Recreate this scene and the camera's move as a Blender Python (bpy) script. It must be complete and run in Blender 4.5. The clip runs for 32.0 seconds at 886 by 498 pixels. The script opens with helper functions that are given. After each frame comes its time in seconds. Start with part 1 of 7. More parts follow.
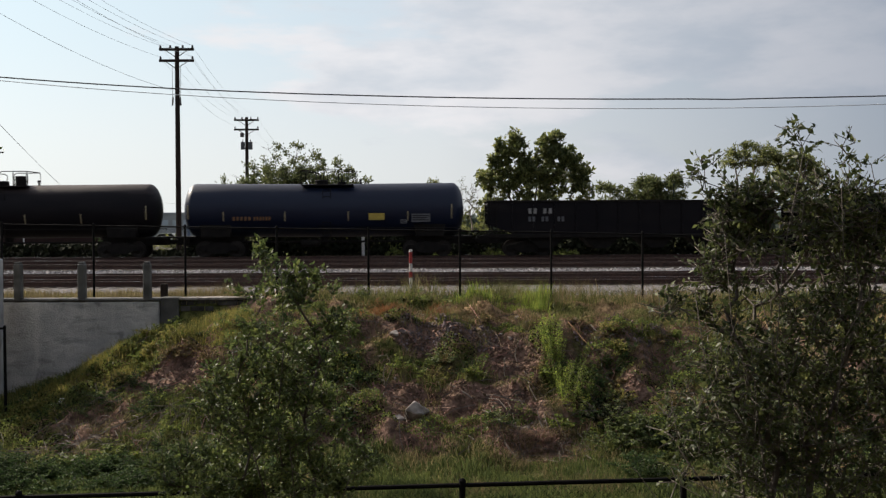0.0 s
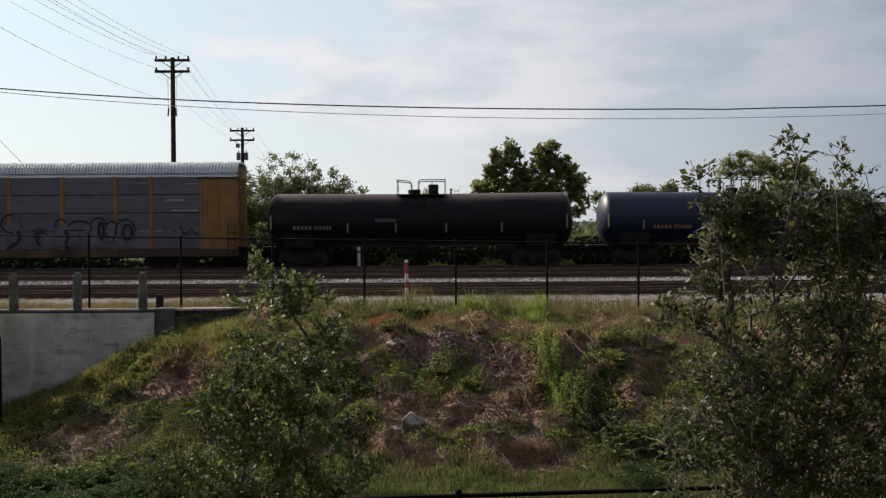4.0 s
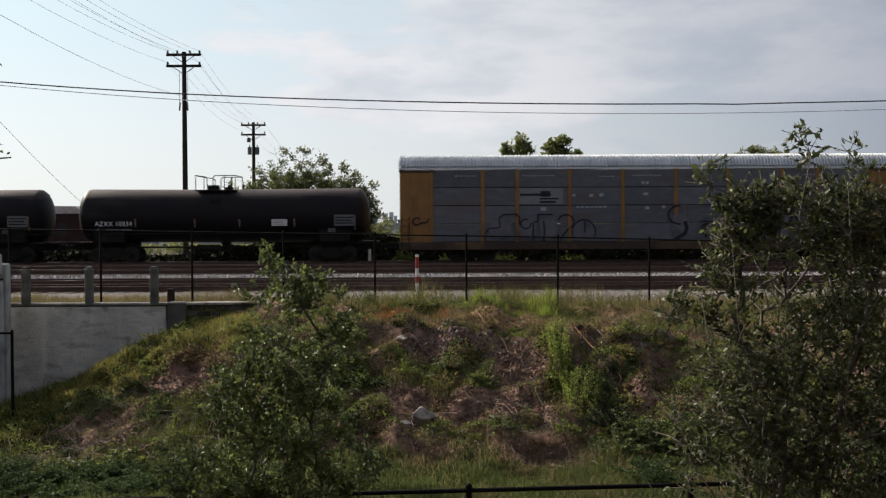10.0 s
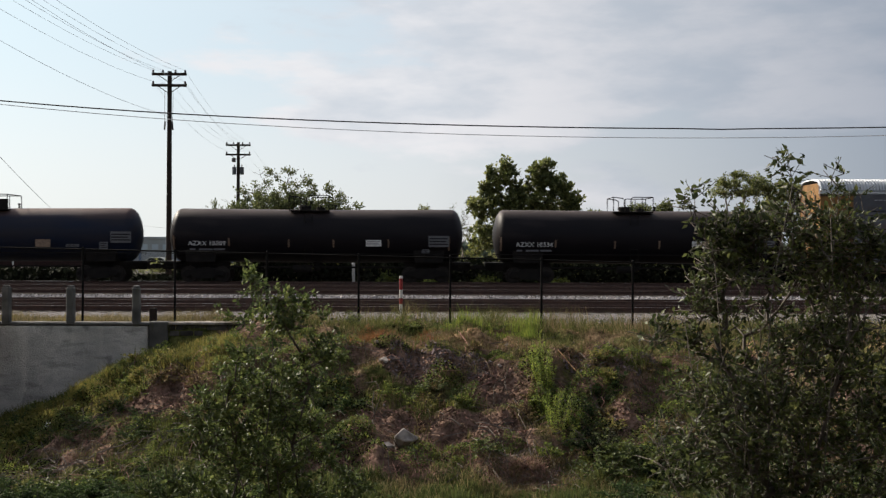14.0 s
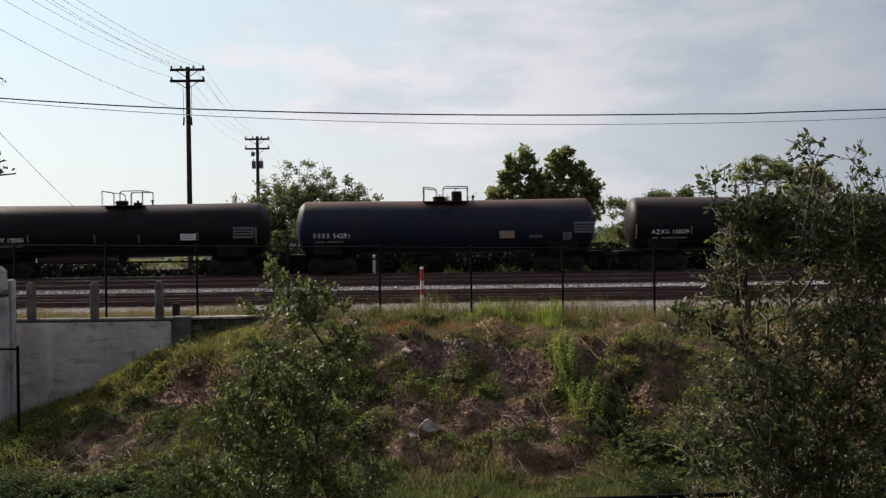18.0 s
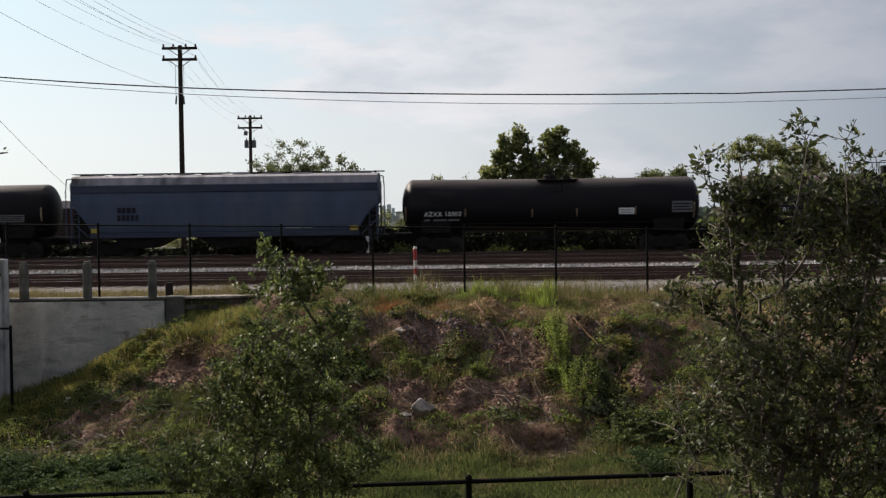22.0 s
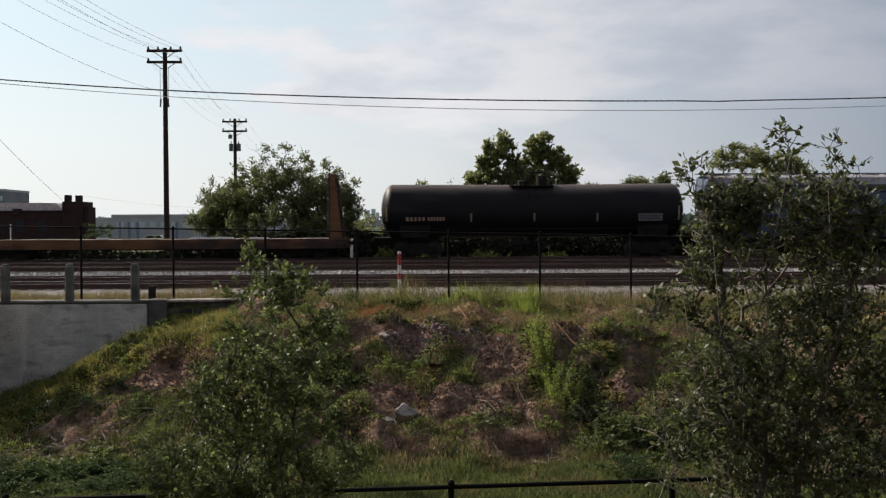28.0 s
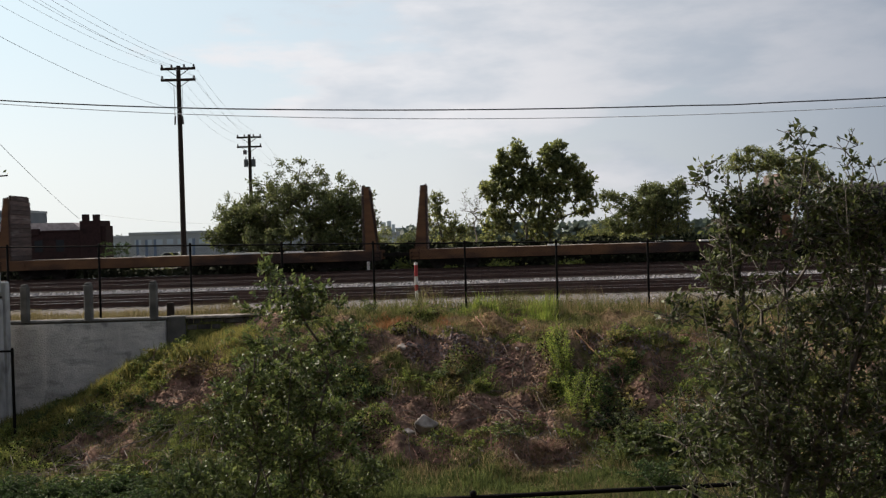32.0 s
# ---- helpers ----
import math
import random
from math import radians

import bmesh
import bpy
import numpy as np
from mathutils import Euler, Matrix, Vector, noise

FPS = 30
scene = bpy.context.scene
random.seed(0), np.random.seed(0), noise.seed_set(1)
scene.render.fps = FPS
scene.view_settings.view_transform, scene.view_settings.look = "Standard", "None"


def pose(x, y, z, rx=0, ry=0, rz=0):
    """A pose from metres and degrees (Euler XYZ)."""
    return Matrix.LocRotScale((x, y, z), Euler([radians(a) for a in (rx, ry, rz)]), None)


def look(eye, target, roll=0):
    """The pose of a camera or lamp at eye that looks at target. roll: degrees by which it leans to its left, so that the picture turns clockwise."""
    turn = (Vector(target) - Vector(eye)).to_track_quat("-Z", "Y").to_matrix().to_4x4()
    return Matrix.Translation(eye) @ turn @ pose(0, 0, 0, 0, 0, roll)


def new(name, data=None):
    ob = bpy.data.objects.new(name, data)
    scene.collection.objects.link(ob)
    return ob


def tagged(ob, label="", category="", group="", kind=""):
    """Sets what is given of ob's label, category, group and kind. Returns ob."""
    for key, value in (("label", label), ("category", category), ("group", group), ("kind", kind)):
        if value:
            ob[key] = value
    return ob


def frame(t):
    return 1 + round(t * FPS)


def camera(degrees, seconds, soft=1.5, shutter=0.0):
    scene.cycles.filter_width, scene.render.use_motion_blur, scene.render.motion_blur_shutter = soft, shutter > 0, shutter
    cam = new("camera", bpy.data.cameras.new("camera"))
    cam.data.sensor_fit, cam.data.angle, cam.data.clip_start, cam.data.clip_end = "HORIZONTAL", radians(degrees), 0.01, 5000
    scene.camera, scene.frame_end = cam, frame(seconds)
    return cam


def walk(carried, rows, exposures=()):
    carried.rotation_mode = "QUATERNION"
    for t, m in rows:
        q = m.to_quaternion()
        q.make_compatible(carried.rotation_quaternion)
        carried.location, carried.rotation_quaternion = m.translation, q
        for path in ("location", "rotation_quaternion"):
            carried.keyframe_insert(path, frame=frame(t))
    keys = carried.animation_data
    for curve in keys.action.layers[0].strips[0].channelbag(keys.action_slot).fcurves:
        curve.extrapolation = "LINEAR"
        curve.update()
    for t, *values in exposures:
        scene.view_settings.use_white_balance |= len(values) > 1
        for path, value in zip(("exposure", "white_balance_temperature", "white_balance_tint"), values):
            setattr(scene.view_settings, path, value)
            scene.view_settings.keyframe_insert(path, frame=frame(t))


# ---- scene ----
import itertools

cam = camera(44.9, 32.0, soft=1.3, shutter=0.35)
EYE = 1.75  # height of the lens over the rail heads


def aimed(yaw, pitch, roll):
    return pose(0, 0, EYE, 0, 0, yaw) @ pose(0, 0, 0, 90 + pitch) @ pose(0, 0, 0, 0, 0, roll)


# seconds, yaw to the left, pitch up, roll
PATH = [
    (0, -0.242, -1.341, -0.264),
    (0.5, -0.237, -1.547, -0.392),
    (1, -0.186, -1.611, -0.247),
    (1.5, -0.167, -1.487, -0.126),
    (2, -0.203, -1.585, -0.116),
    (2.5, -0.341, -1.464, 0.013),
    (3, -0.456, -1.125, 0.143),
    (3.5, -0.484, -0.895, -0.105),
    (5.5, -0.562, 0.086, -0.881),
    (6, -1.124, 0.702, -0.662),
    (6.5, -0.776, 0.453, -0.519),
    (7, -0.312, 0.290, -0.633),
    (7.5, -0.397, 0.222, -0.519),
    (8, -0.143, 0.283, -0.449),
    (8.5, -0.116, -0.015, -0.342),
    (9, -0.590, -0.230, -0.204),
    (9.5, 0.043, -0.359, -0.426),
    (10, 0.103, -1.075, -0.260),
    (10.5, 0.175, -0.542, -0.290),
    (11, 0.081, -0.347, -0.279),
    (11.5, -0.808, -0.466, 0.225),
    (12, -1.293, -0.630, 0.713),
    (12.5, -1.481, -0.532, 0.711),
    (13, -1.332, -0.515, 0.218),
    (13.5, -0.756, -0.204, 0.366),
    (15.5, -0.941, 0.301, -0.133),
    (16, -0.127, 0.238, -0.146),
    (16.5, 0.860, 0.105, -0.573),
    (17, 0.425, -0.058, -0.703),
    (17.5, 0.392, -0.335, -0.705),
    (18, 0.340, -0.422, -0.767),
    (18.5, 0.269, -0.530, -0.563),
    (19, 0.621, -0.547, -0.679),
    (19.5, 0.543, -0.939, -0.600),
    (20, 0.731, -1.068, -0.924),
    (20.5, 0.101, -1.269, -0.800),
    (21, 0.141, -1.210, -0.638),
    (21.5, 0.054, -1.401, -0.577),
    (22, -0.003, -1.517, -0.727),
    (22.5, -0.170, -1.627, -0.808),
    (23, -0.530, -1.340, -0.626),
    (23.5, -0.493, -1.146, -0.905),
    (24, -0.680, -1.222, -0.781),
    (24.5, -0.892, -1.100, -0.532),
    (26.5, -1.305, -0.833, -0.238),
    (27, -1.121, -1.004, -0.207),
    (27.5, -0.834, -1.428, -0.368),
    (28, -0.847, -1.254, -0.293),
    (28.5, -0.443, -0.779, -0.373),
    (29, -0.241, -0.897, -0.204),
    (29.5, -0.286, -1.088, -0.132),
    (30, -0.241, -1.045, -0.411),
    (30.5, 0.313, -1.238, -0.582),
    (31, 0.395, -1.367, -0.858),
    (31.5, 0.034, -0.889, -1.454),
    (32, 0.016, -0.678, -1.644),
]
walk(cam, [(t, aimed(a, b, c)) for t, a, b, c in PATH])

# ---------------------------------------------------------------- light
SUN_DIR = Vector((-0.64, 0.53, 0.56)).normalized()
world = bpy.data.worlds.new("world")
scene.world = world
world.use_nodes = True
wn, wl = world.node_tree.nodes, world.node_tree.links
wn.clear()
w_out = wn.new("ShaderNodeOutputWorld")
w_bg = wn.new("ShaderNodeBackground")
w_sky = wn.new("ShaderNodeTexSky")
w_sky.sky_type = "NISHITA"
w_sky.sun_disc = False
w_sky.sun_elevation = math.asin(SUN_DIR.z)
w_sky.sun_rotation = math.atan2(SUN_DIR.x, SUN_DIR.y)
w_sky.air_density, w_sky.dust_density, w_sky.ozone_density = 0.58, 4.6, 2.0
w_bg.inputs["Strength"].default_value = 0.11
w_co = wn.new("ShaderNodeTexCoord")
w_sep = wn.new("ShaderNodeSeparateXYZ")
wl.new(w_co.outputs["Generated"], w_sep.inputs[0])


def sky_range(src, a, b, lo, hi, smooth=True):
    r = wn.new("ShaderNodeMapRange")
    r.interpolation_type = "SMOOTHSTEP" if smooth else "LINEAR"
    for k, v in (("From Min", a), ("From Max", b), ("To Min", lo), ("To Max", hi)):
        r.inputs[k].default_value = v
    wl.new(src, r.inputs["Value"])
    return r.outputs[0]


def sky_mix(fac, a, b):
    m = wn.new("ShaderNodeMix")
    m.data_type = "RGBA"
    wl.new(fac, m.inputs[0])
    for slot, v in ((6, a), (7, b)):
        if isinstance(v, tuple):
            m.inputs[slot].default_value = (*v, 1)
        else:
            wl.new(v, m.inputs[slot])
    return m.outputs[2]


def sky_math(op, a, b):
    m = wn.new("ShaderNodeMath")
    m.operation = op
    for slot, v in ((0, a), (1, b)):
        if isinstance(v, float):
            m.inputs[slot].default_value = v
        else:
            wl.new(v, m.inputs[slot])
    return m.outputs[0]


def sky_noise(scale, place, detail, rough):
    mp = wn.new("ShaderNodeMapping")
    mp.inputs["Scale"].default_value = scale
    mp.inputs["Location"].default_value = place
    wl.new(w_co.outputs["Generated"], mp.inputs["Vector"])
    no = wn.new("ShaderNodeTexNoise")
    no.inputs["Scale"].default_value, no.inputs["Detail"].default_value, no.inputs["Roughness"].default_value = 1.0, detail, rough
    wl.new(mp.outputs[0], no.inputs["Vector"])
    return no.outputs[0]


w_dot = wn.new("ShaderNodeVectorMath")  # the haze brightens towards the sun
w_dot.operation = "DOT_PRODUCT"
w_dot.inputs[1].default_value = (-0.77, 0.64, 0.0)
wl.new(w_co.outputs["Generated"], w_dot.inputs[0])
SIDE_A = sky_range(w_dot.outputs["Value"], 0.28, 0.64, 0.0, 1.0, False)
SIDE_B = sky_range(w_dot.outputs["Value"], 0.62, 0.90, 0.0, 1.0, False)
low = sky_mix(SIDE_B, sky_mix(SIDE_A, (2.55, 2.86, 3.28), (5.45, 5.62, 5.65)), (6.55, 6.8, 6.65))
high = sky_mix(SIDE_B, sky_mix(SIDE_A, (2.2, 2.55, 3.1), (4.5, 5.1, 5.65)), (5.15, 6.35, 6.9))
haze = sky_mix(sky_range(w_sep.outputs["Z"], 0.0, 0.21, 0.0, 1.0), low, high)
THICK = sky_range(w_sep.outputs["Z"], 0.20, 0.42, 0.92, 0.12)  # haze thins with height
veil = sky_mix(THICK, w_sky.outputs[0], haze)
# soft broken cloud, thicker away from the sun
drift = sky_noise((4.2, 4.2, 15.0), (0.7, 0.2, 0.35), 8, 0.55)
away = sky_range(w_dot.outputs["Value"], 0.52, 0.86, 0.10, -0.16)
up = sky_range(w_sep.outputs["Z"], 0.04, 0.20, -0.10, 0.05)
cover = sky_range(sky_math("ADD", sky_math("ADD", drift, away), up), 0.49, 0.60, 0.0, 0.85)
shade = sky_range(sky_noise((6.0, 6.0, 19.0), (0.1, 0.9, 0.2), 6, 0.55), 0.38, 0.66, 0.0, 1.0)
bank_a = sky_mix(SIDE_A, (3.15, 3.35, 3.8), (6.1, 6.0, 6.15))
bank_b = sky_mix(SIDE_A, (2.35, 2.7, 3.25), (4.35, 4.65, 5.1))
clouded = sky_mix(cover, veil, sky_mix(shade, bank_a, bank_b))
wl.new(clouded, w_bg.inputs["Color"])
wl.new(w_bg.outputs[0], w_out.inputs[0])

sun_data = bpy.data.lights.new("sun", "SUN")
sun_data.energy, sun_data.angle, sun_data.color = 5.0, radians(0.6), (1.0, 0.90, 0.76)
sun = new("sun", sun_data)
sun.matrix_world = look((0, 0, 60), Vector((0, 0, 60)) - SUN_DIR)
scene.view_settings.exposure = 0.37


# ---------------------------------------------------------------- materials
def material(name, base, second=None, scale=4.0, rough=0.7, metal=0.0, bump=0.0, bump_scale=40.0, spots=None, spots_at=0.62, rand=0.0,
             island=False, trans=0.0, stretch=(1, 1, 1), detail=6, spec=0.5, top=None):
    """A base colour mottled with a second one, fine relief, and stains of a third colour."""
    m = bpy.data.materials.new(name)
    m.use_nodes = True
    n, l = m.node_tree.nodes, m.node_tree.links
    b = n["Principled BSDF"]
    b.inputs["Roughness"].default_value, b.inputs["Metallic"].default_value = rough, metal
    b.inputs["Specular IOR Level"].default_value = spec
    co = n.new("ShaderNodeTexCoord")
    mp = n.new("ShaderNodeMapping")
    mp.inputs["Scale"].default_value = stretch
    l.new(co.outputs["Object"], mp.inputs["Vector"])
    no = n.new("ShaderNodeTexNoise")
    no.inputs["Scale"].default_value, no.inputs["Detail"].default_value = scale, detail
    l.new(mp.outputs[0], no.inputs["Vector"])
    ramp = n.new("ShaderNodeValToRGB")
    ramp.color_ramp.elements[0].position, ramp.color_ramp.elements[1].position = 0.36, 0.66
    ramp.color_ramp.elements[0].color = (*base, 1)
    ramp.color_ramp.elements[1].color = (*(second or [c * 0.7 for c in base]), 1)
    l.new(no.outputs[0], ramp.inputs[0])
    out = ramp.outputs[0]
    if spots:
        s = n.new("ShaderNodeTexNoise")
        s.inputs["Scale"].default_value, s.inputs["Detail"].default_value = scale * 0.31, 8
        l.new(mp.outputs[0], s.inputs["Vector"])
        sr = n.new("ShaderNodeValToRGB")
        sr.color_ramp.elements[0].position, sr.color_ramp.elements[1].position = spots_at - 0.06, spots_at + 0.06
        l.new(s.outputs[0], sr.inputs[0])
        mx = n.new("ShaderNodeMix")
        mx.data_type = "RGBA"
        l.new(sr.outputs[0], mx.inputs[0])
        l.new(out, mx.inputs[6])
        mx.inputs[7].default_value = (*spots, 1)
        out = mx.outputs[2]
    if top:  # sunlit upper side put into the colour, in dust and rust tones, ragged edge
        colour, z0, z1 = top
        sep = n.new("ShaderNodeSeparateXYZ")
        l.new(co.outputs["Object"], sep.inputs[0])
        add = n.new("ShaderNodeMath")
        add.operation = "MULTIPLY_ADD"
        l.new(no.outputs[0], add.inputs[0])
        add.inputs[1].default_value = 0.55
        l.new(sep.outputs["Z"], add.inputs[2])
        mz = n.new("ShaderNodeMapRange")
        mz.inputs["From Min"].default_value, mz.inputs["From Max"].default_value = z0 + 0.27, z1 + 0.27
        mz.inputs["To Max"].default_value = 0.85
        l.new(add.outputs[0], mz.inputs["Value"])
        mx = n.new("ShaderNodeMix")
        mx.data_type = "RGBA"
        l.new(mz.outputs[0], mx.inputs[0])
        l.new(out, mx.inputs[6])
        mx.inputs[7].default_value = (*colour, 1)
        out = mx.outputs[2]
    if rand:
        src = n.new("ShaderNodeNewGeometry").outputs["Random Per Island"] if island else n.new("ShaderNodeObjectInfo").outputs["Random"]
        mr = n.new("ShaderNodeMapRange")
        mr.inputs["To Min"].default_value, mr.inputs["To Max"].default_value = 1 - rand, 1 + rand
        l.new(src, mr.inputs["Value"])
        hs = n.new("ShaderNodeHueSaturation")
        l.new(mr.outputs[0], hs.inputs["Value"])
        l.new(out, hs.inputs["Color"])
        if island:
            mh = n.new("ShaderNodeMapRange")
            mh.inputs["To Min"].default_value, mh.inputs["To Max"].default_value = 0.525, 0.475
            l.new(src, mh.inputs["Value"])
            l.new(mh.outputs[0], hs.inputs["Hue"])
        out = hs.outputs[0]
    l.new(out, b.inputs["Base Color"])
    if bump:
        bn = n.new("ShaderNodeTexNoise")
        bn.inputs["Scale"].default_value, bn.inputs["Detail"].default_value = bump_scale, 5
        l.new(mp.outputs[0], bn.inputs["Vector"])
        bp = n.new("ShaderNodeBump")
        bp.inputs["Strength"].default_value, bp.inputs["Distance"].default_value = bump, 0.02
        l.new(bn.outputs[0], bp.inputs["Height"])
        l.new(bp.outputs[0], b.inputs["Normal"])
    if trans:
        tr = n.new("ShaderNodeBsdfTranslucent")
        l.new(out, tr.inputs["Color"])
        ms = n.new("ShaderNodeMixShader")
        ms.inputs[0].default_value = trans
        l.new(b.outputs[0], ms.inputs[1])
        l.new(tr.outputs[0], ms.inputs[2])
        l.new(ms.outputs[0], n["Material Output"].inputs["Surface"])
    return m


# top: the sunlit crown of the tank shells, painted in over dust or rust
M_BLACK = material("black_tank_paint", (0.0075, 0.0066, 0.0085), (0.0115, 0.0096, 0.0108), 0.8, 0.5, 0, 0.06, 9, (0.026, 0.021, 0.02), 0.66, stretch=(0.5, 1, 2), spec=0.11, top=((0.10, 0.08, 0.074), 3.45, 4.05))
M_BLUE = material("navy_tank_paint", (0.005, 0.009, 0.026), (0.007, 0.012, 0.03), 0.9, 0.45, 0, 0.05, 9, (0.016, 0.02, 0.035), 0.7, stretch=(0.5, 1, 2), spec=0.3)
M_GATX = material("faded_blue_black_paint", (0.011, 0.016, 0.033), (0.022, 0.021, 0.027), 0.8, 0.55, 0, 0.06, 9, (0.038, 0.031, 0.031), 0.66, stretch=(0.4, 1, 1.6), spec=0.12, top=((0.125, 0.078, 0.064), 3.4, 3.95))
M_UNDER = material("grimy_underframe", (0.010, 0.009, 0.0085), (0.018, 0.015, 0.013), 3.0, 0.9, 0, 0.3, 30, spec=0.15)
M_STEEL = material("worn_wheel_steel", (0.035, 0.03, 0.026), (0.016, 0.013, 0.011), 5.0, 0.65, 0.3, 0.1, 30, spec=0.2)
M_RAILTOP = material("polished_rail_head", (0.5, 0.49, 0.48), (0.34, 0.32, 0.30), 3.0, 0.22, 1.0)
M_RAIL = material("rusted_rail_web", (0.085, 0.045, 0.034), (0.05, 0.028, 0.022), 6.0, 0.85, 0, 0.3, 50)
M_TIE = material("creosoted_sleeper", (0.05, 0.038, 0.03), (0.085, 0.07, 0.058), 7.0, 0.9, 0, 0.5, 30, rand=0.25)
M_BALLAST = material("limestone_ballast", (0.24, 0.225, 0.223), (0.09, 0.082, 0.081), 16.0, 1.0, 0, 1.0, 26, (0.15, 0.13, 0.115), 0.6, spec=0.05)
M_CINDER = material("oily_yard_ballast", (0.055, 0.046, 0.04), (0.028, 0.024, 0.021), 12.0, 0.95, 0, 1.0, 26, (0.085, 0.07, 0.06), 0.62, spec=0.1)
M_CHIP = material("purple_grey_shale_chips", (0.21, 0.166, 0.16), (0.10, 0.08, 0.079), 9.0, 0.95, 0, 0.3, 30, rand=0.5, island=True, spec=0.2)
M_STONE = material("ballast_stones", (0.42, 0.395, 0.395), (0.22, 0.205, 0.205), 9.0, 1.0, 0, 0.3, 30, rand=0.6, island=True, spec=0.08)
M_ROCK = material("pale_rock", (0.36, 0.32, 0.29), (0.20, 0.175, 0.155), 6.0, 0.95, 0, 1.0, 14, (0.075, 0.065, 0.05), 0.56, spec=0.15)
M_CONCD = material("stained_concrete", (0.12, 0.115, 0.105), (0.065, 0.062, 0.057), 2.6, 0.95, 0, 0.6, 20, (0.035, 0.033, 0.03), 0.58, rand=0.15)
M_FENCE = material("black_powder_coat", (0.006, 0.006, 0.006), (0.010, 0.009, 0.009), 8.0, 0.8, spec=0.05)
M_LINK = material("black_vinyl_wire", (0.004, 0.004, 0.004), (0.006, 0.006, 0.006), 8.0, 0.9, spec=0.02)
M_RED = material("signal_red_paint", (0.36, 0.027, 0.028), (0.28, 0.022, 0.022), 9.0, 0.6, spots=(0.2, 0.08, 0.07), spots_at=0.68)
M_WHITE = material("weathered_white_paint", (0.72, 0.71, 0.68), (0.55, 0.53, 0.5), 8.0, 0.6)
M_LETTER = material("white_stencil_paint", (0.68, 0.68, 0.66), (0.5, 0.5, 0.49), 12.0, 0.6)
M_DULL = material("faded_stencil_paint", (0.12, 0.12, 0.125), (0.07, 0.07, 0.075), 12.0, 0.7)
M_YELLOW = material("yellow_decal", (0.46, 0.34, 0.05), (0.36, 0.26, 0.045), 9.0, 0.5)
M_REFLECT = material("yellow_white_reflective_strip", (0.32, 0.27, 0.16), (0.2, 0.165, 0.09), 12.0, 0.5)
M_ORANGE = material("faded_orange_stencil", (0.17, 0.075, 0.022), (0.10, 0.05, 0.02), 12.0, 0.7)
M_OSTRIP = material("dusty_reflective_strip", (0.25, 0.17, 0.11), (0.15, 0.10, 0.065), 12.0, 0.6)
M_ARPANEL = material("galvanised_side_panel", (0.108, 0.112, 0.125), (0.082, 0.085, 0.096), 2.0, 0.65, 0.1, 0.1, 26, (0.10, 0.083, 0.083), 0.60, rand=0.16, stretch=(0.7, 1, 1.8), spec=0.3)
M_ARYEL = material("faded_ochre_paint", (0.235, 0.122, 0.038), (0.165, 0.087, 0.03), 2.0, 0.7, 0, 0.1, 20, (0.10, 0.055, 0.032), 0.64, stretch=(1, 1, 0.5), spec=0.25)
M_ARROOF = material("galvanised_corrugated_roof", (0.58, 0.60, 0.62), (0.46, 0.48, 0.5), 1.5, 0.5, 0.35, 0.05, 20, rand=0.06)
M_HOPBLUE = material("chalky_blue_paint", (0.06, 0.083, 0.128), (0.046, 0.065, 0.104), 1.2, 0.65, 0, 0.08, 20, (0.085, 0.098, 0.125), 0.66, stretch=(1, 1, 0.35), spec=0.3)
M_HOPTOP = material("pale_worn_roof_paint", (0.30, 0.28, 0.305), (0.19, 0.178, 0.20), 1.3, 0.75, 0, 0.1, 20, (0.06, 0.052, 0.055), 0.57, stretch=(1.7, 1, 0.8), detail=10)
M_FLAT = material("oxide_orange_paint", (0.16, 0.08, 0.037), (0.10, 0.05, 0.027), 1.5, 0.8, 0, 0.15, 25, (0.042, 0.026, 0.021), 0.56, stretch=(0.6, 1, 1.5), spec=0.2)
M_BULK = material("weathered_bulkhead_board", (0.14, 0.10, 0.088), (0.08, 0.06, 0.053), 3.0, 0.85, 0, 0.25, 25, (0.22, 0.19, 0.17), 0.66, rand=0.35, stretch=(1, 0.4, 3), spec=0.15)
M_DECK = material("worn_plank_deck", (0.15, 0.12, 0.095), (0.09, 0.07, 0.055), 3.0, 0.9, 0, 0.4, 25)
M_GRAFD = material("dark_spray_paint", (0.012, 0.011, 0.017), (0.022, 0.02, 0.028), 5.0, 0.7, spec=0.2)
M_SPRAYL = material("faded_lilac_spray_paint", (0.13, 0.122, 0.138), (0.10, 0.096, 0.11), 2.0, 0.7, 0, 0, 0, (0.07, 0.07, 0.08), 0.55, spec=0.2)
M_BOARD = material("grey_owner_board", (0.155, 0.162, 0.17), (0.12, 0.126, 0.134), 4.0, 0.6)
M_RUSTSILL = material("sooty_rusted_sill", (0.05, 0.028, 0.018), (0.03, 0.018, 0.014), 1.5, 0.85, 0, 0.2, 25, (0.10, 0.055, 0.025), 0.62)
M_MARK = material("dusty_white_stencil", (0.30, 0.29, 0.28), (0.2, 0.19, 0.18), 12.0, 0.6)
M_GRAFL = material("pale_spray_paint", (0.30, 0.30, 0.32), (0.23, 0.23, 0.25), 5.0, 0.6)
M_POLE = material("tarred_pole_wood", (0.035, 0.025, 0.02), (0.02, 0.015, 0.012), 3.0, 0.9, 0, 0.6, 20, stretch=(6, 6, 0.5), spec=0.2)
M_CAN = material("grey_transformer_paint", (0.085, 0.09, 0.095), (0.06, 0.064, 0.07), 4.0, 0.6)
M_PORC = material("brown_porcelain", (0.05, 0.04, 0.04), (0.08, 0.07, 0.07), 6.0, 0.35)
M_WIRE = material("dark_cable", (0.03, 0.03, 0.032), (0.045, 0.045, 0.045), 1.0, 0.7)
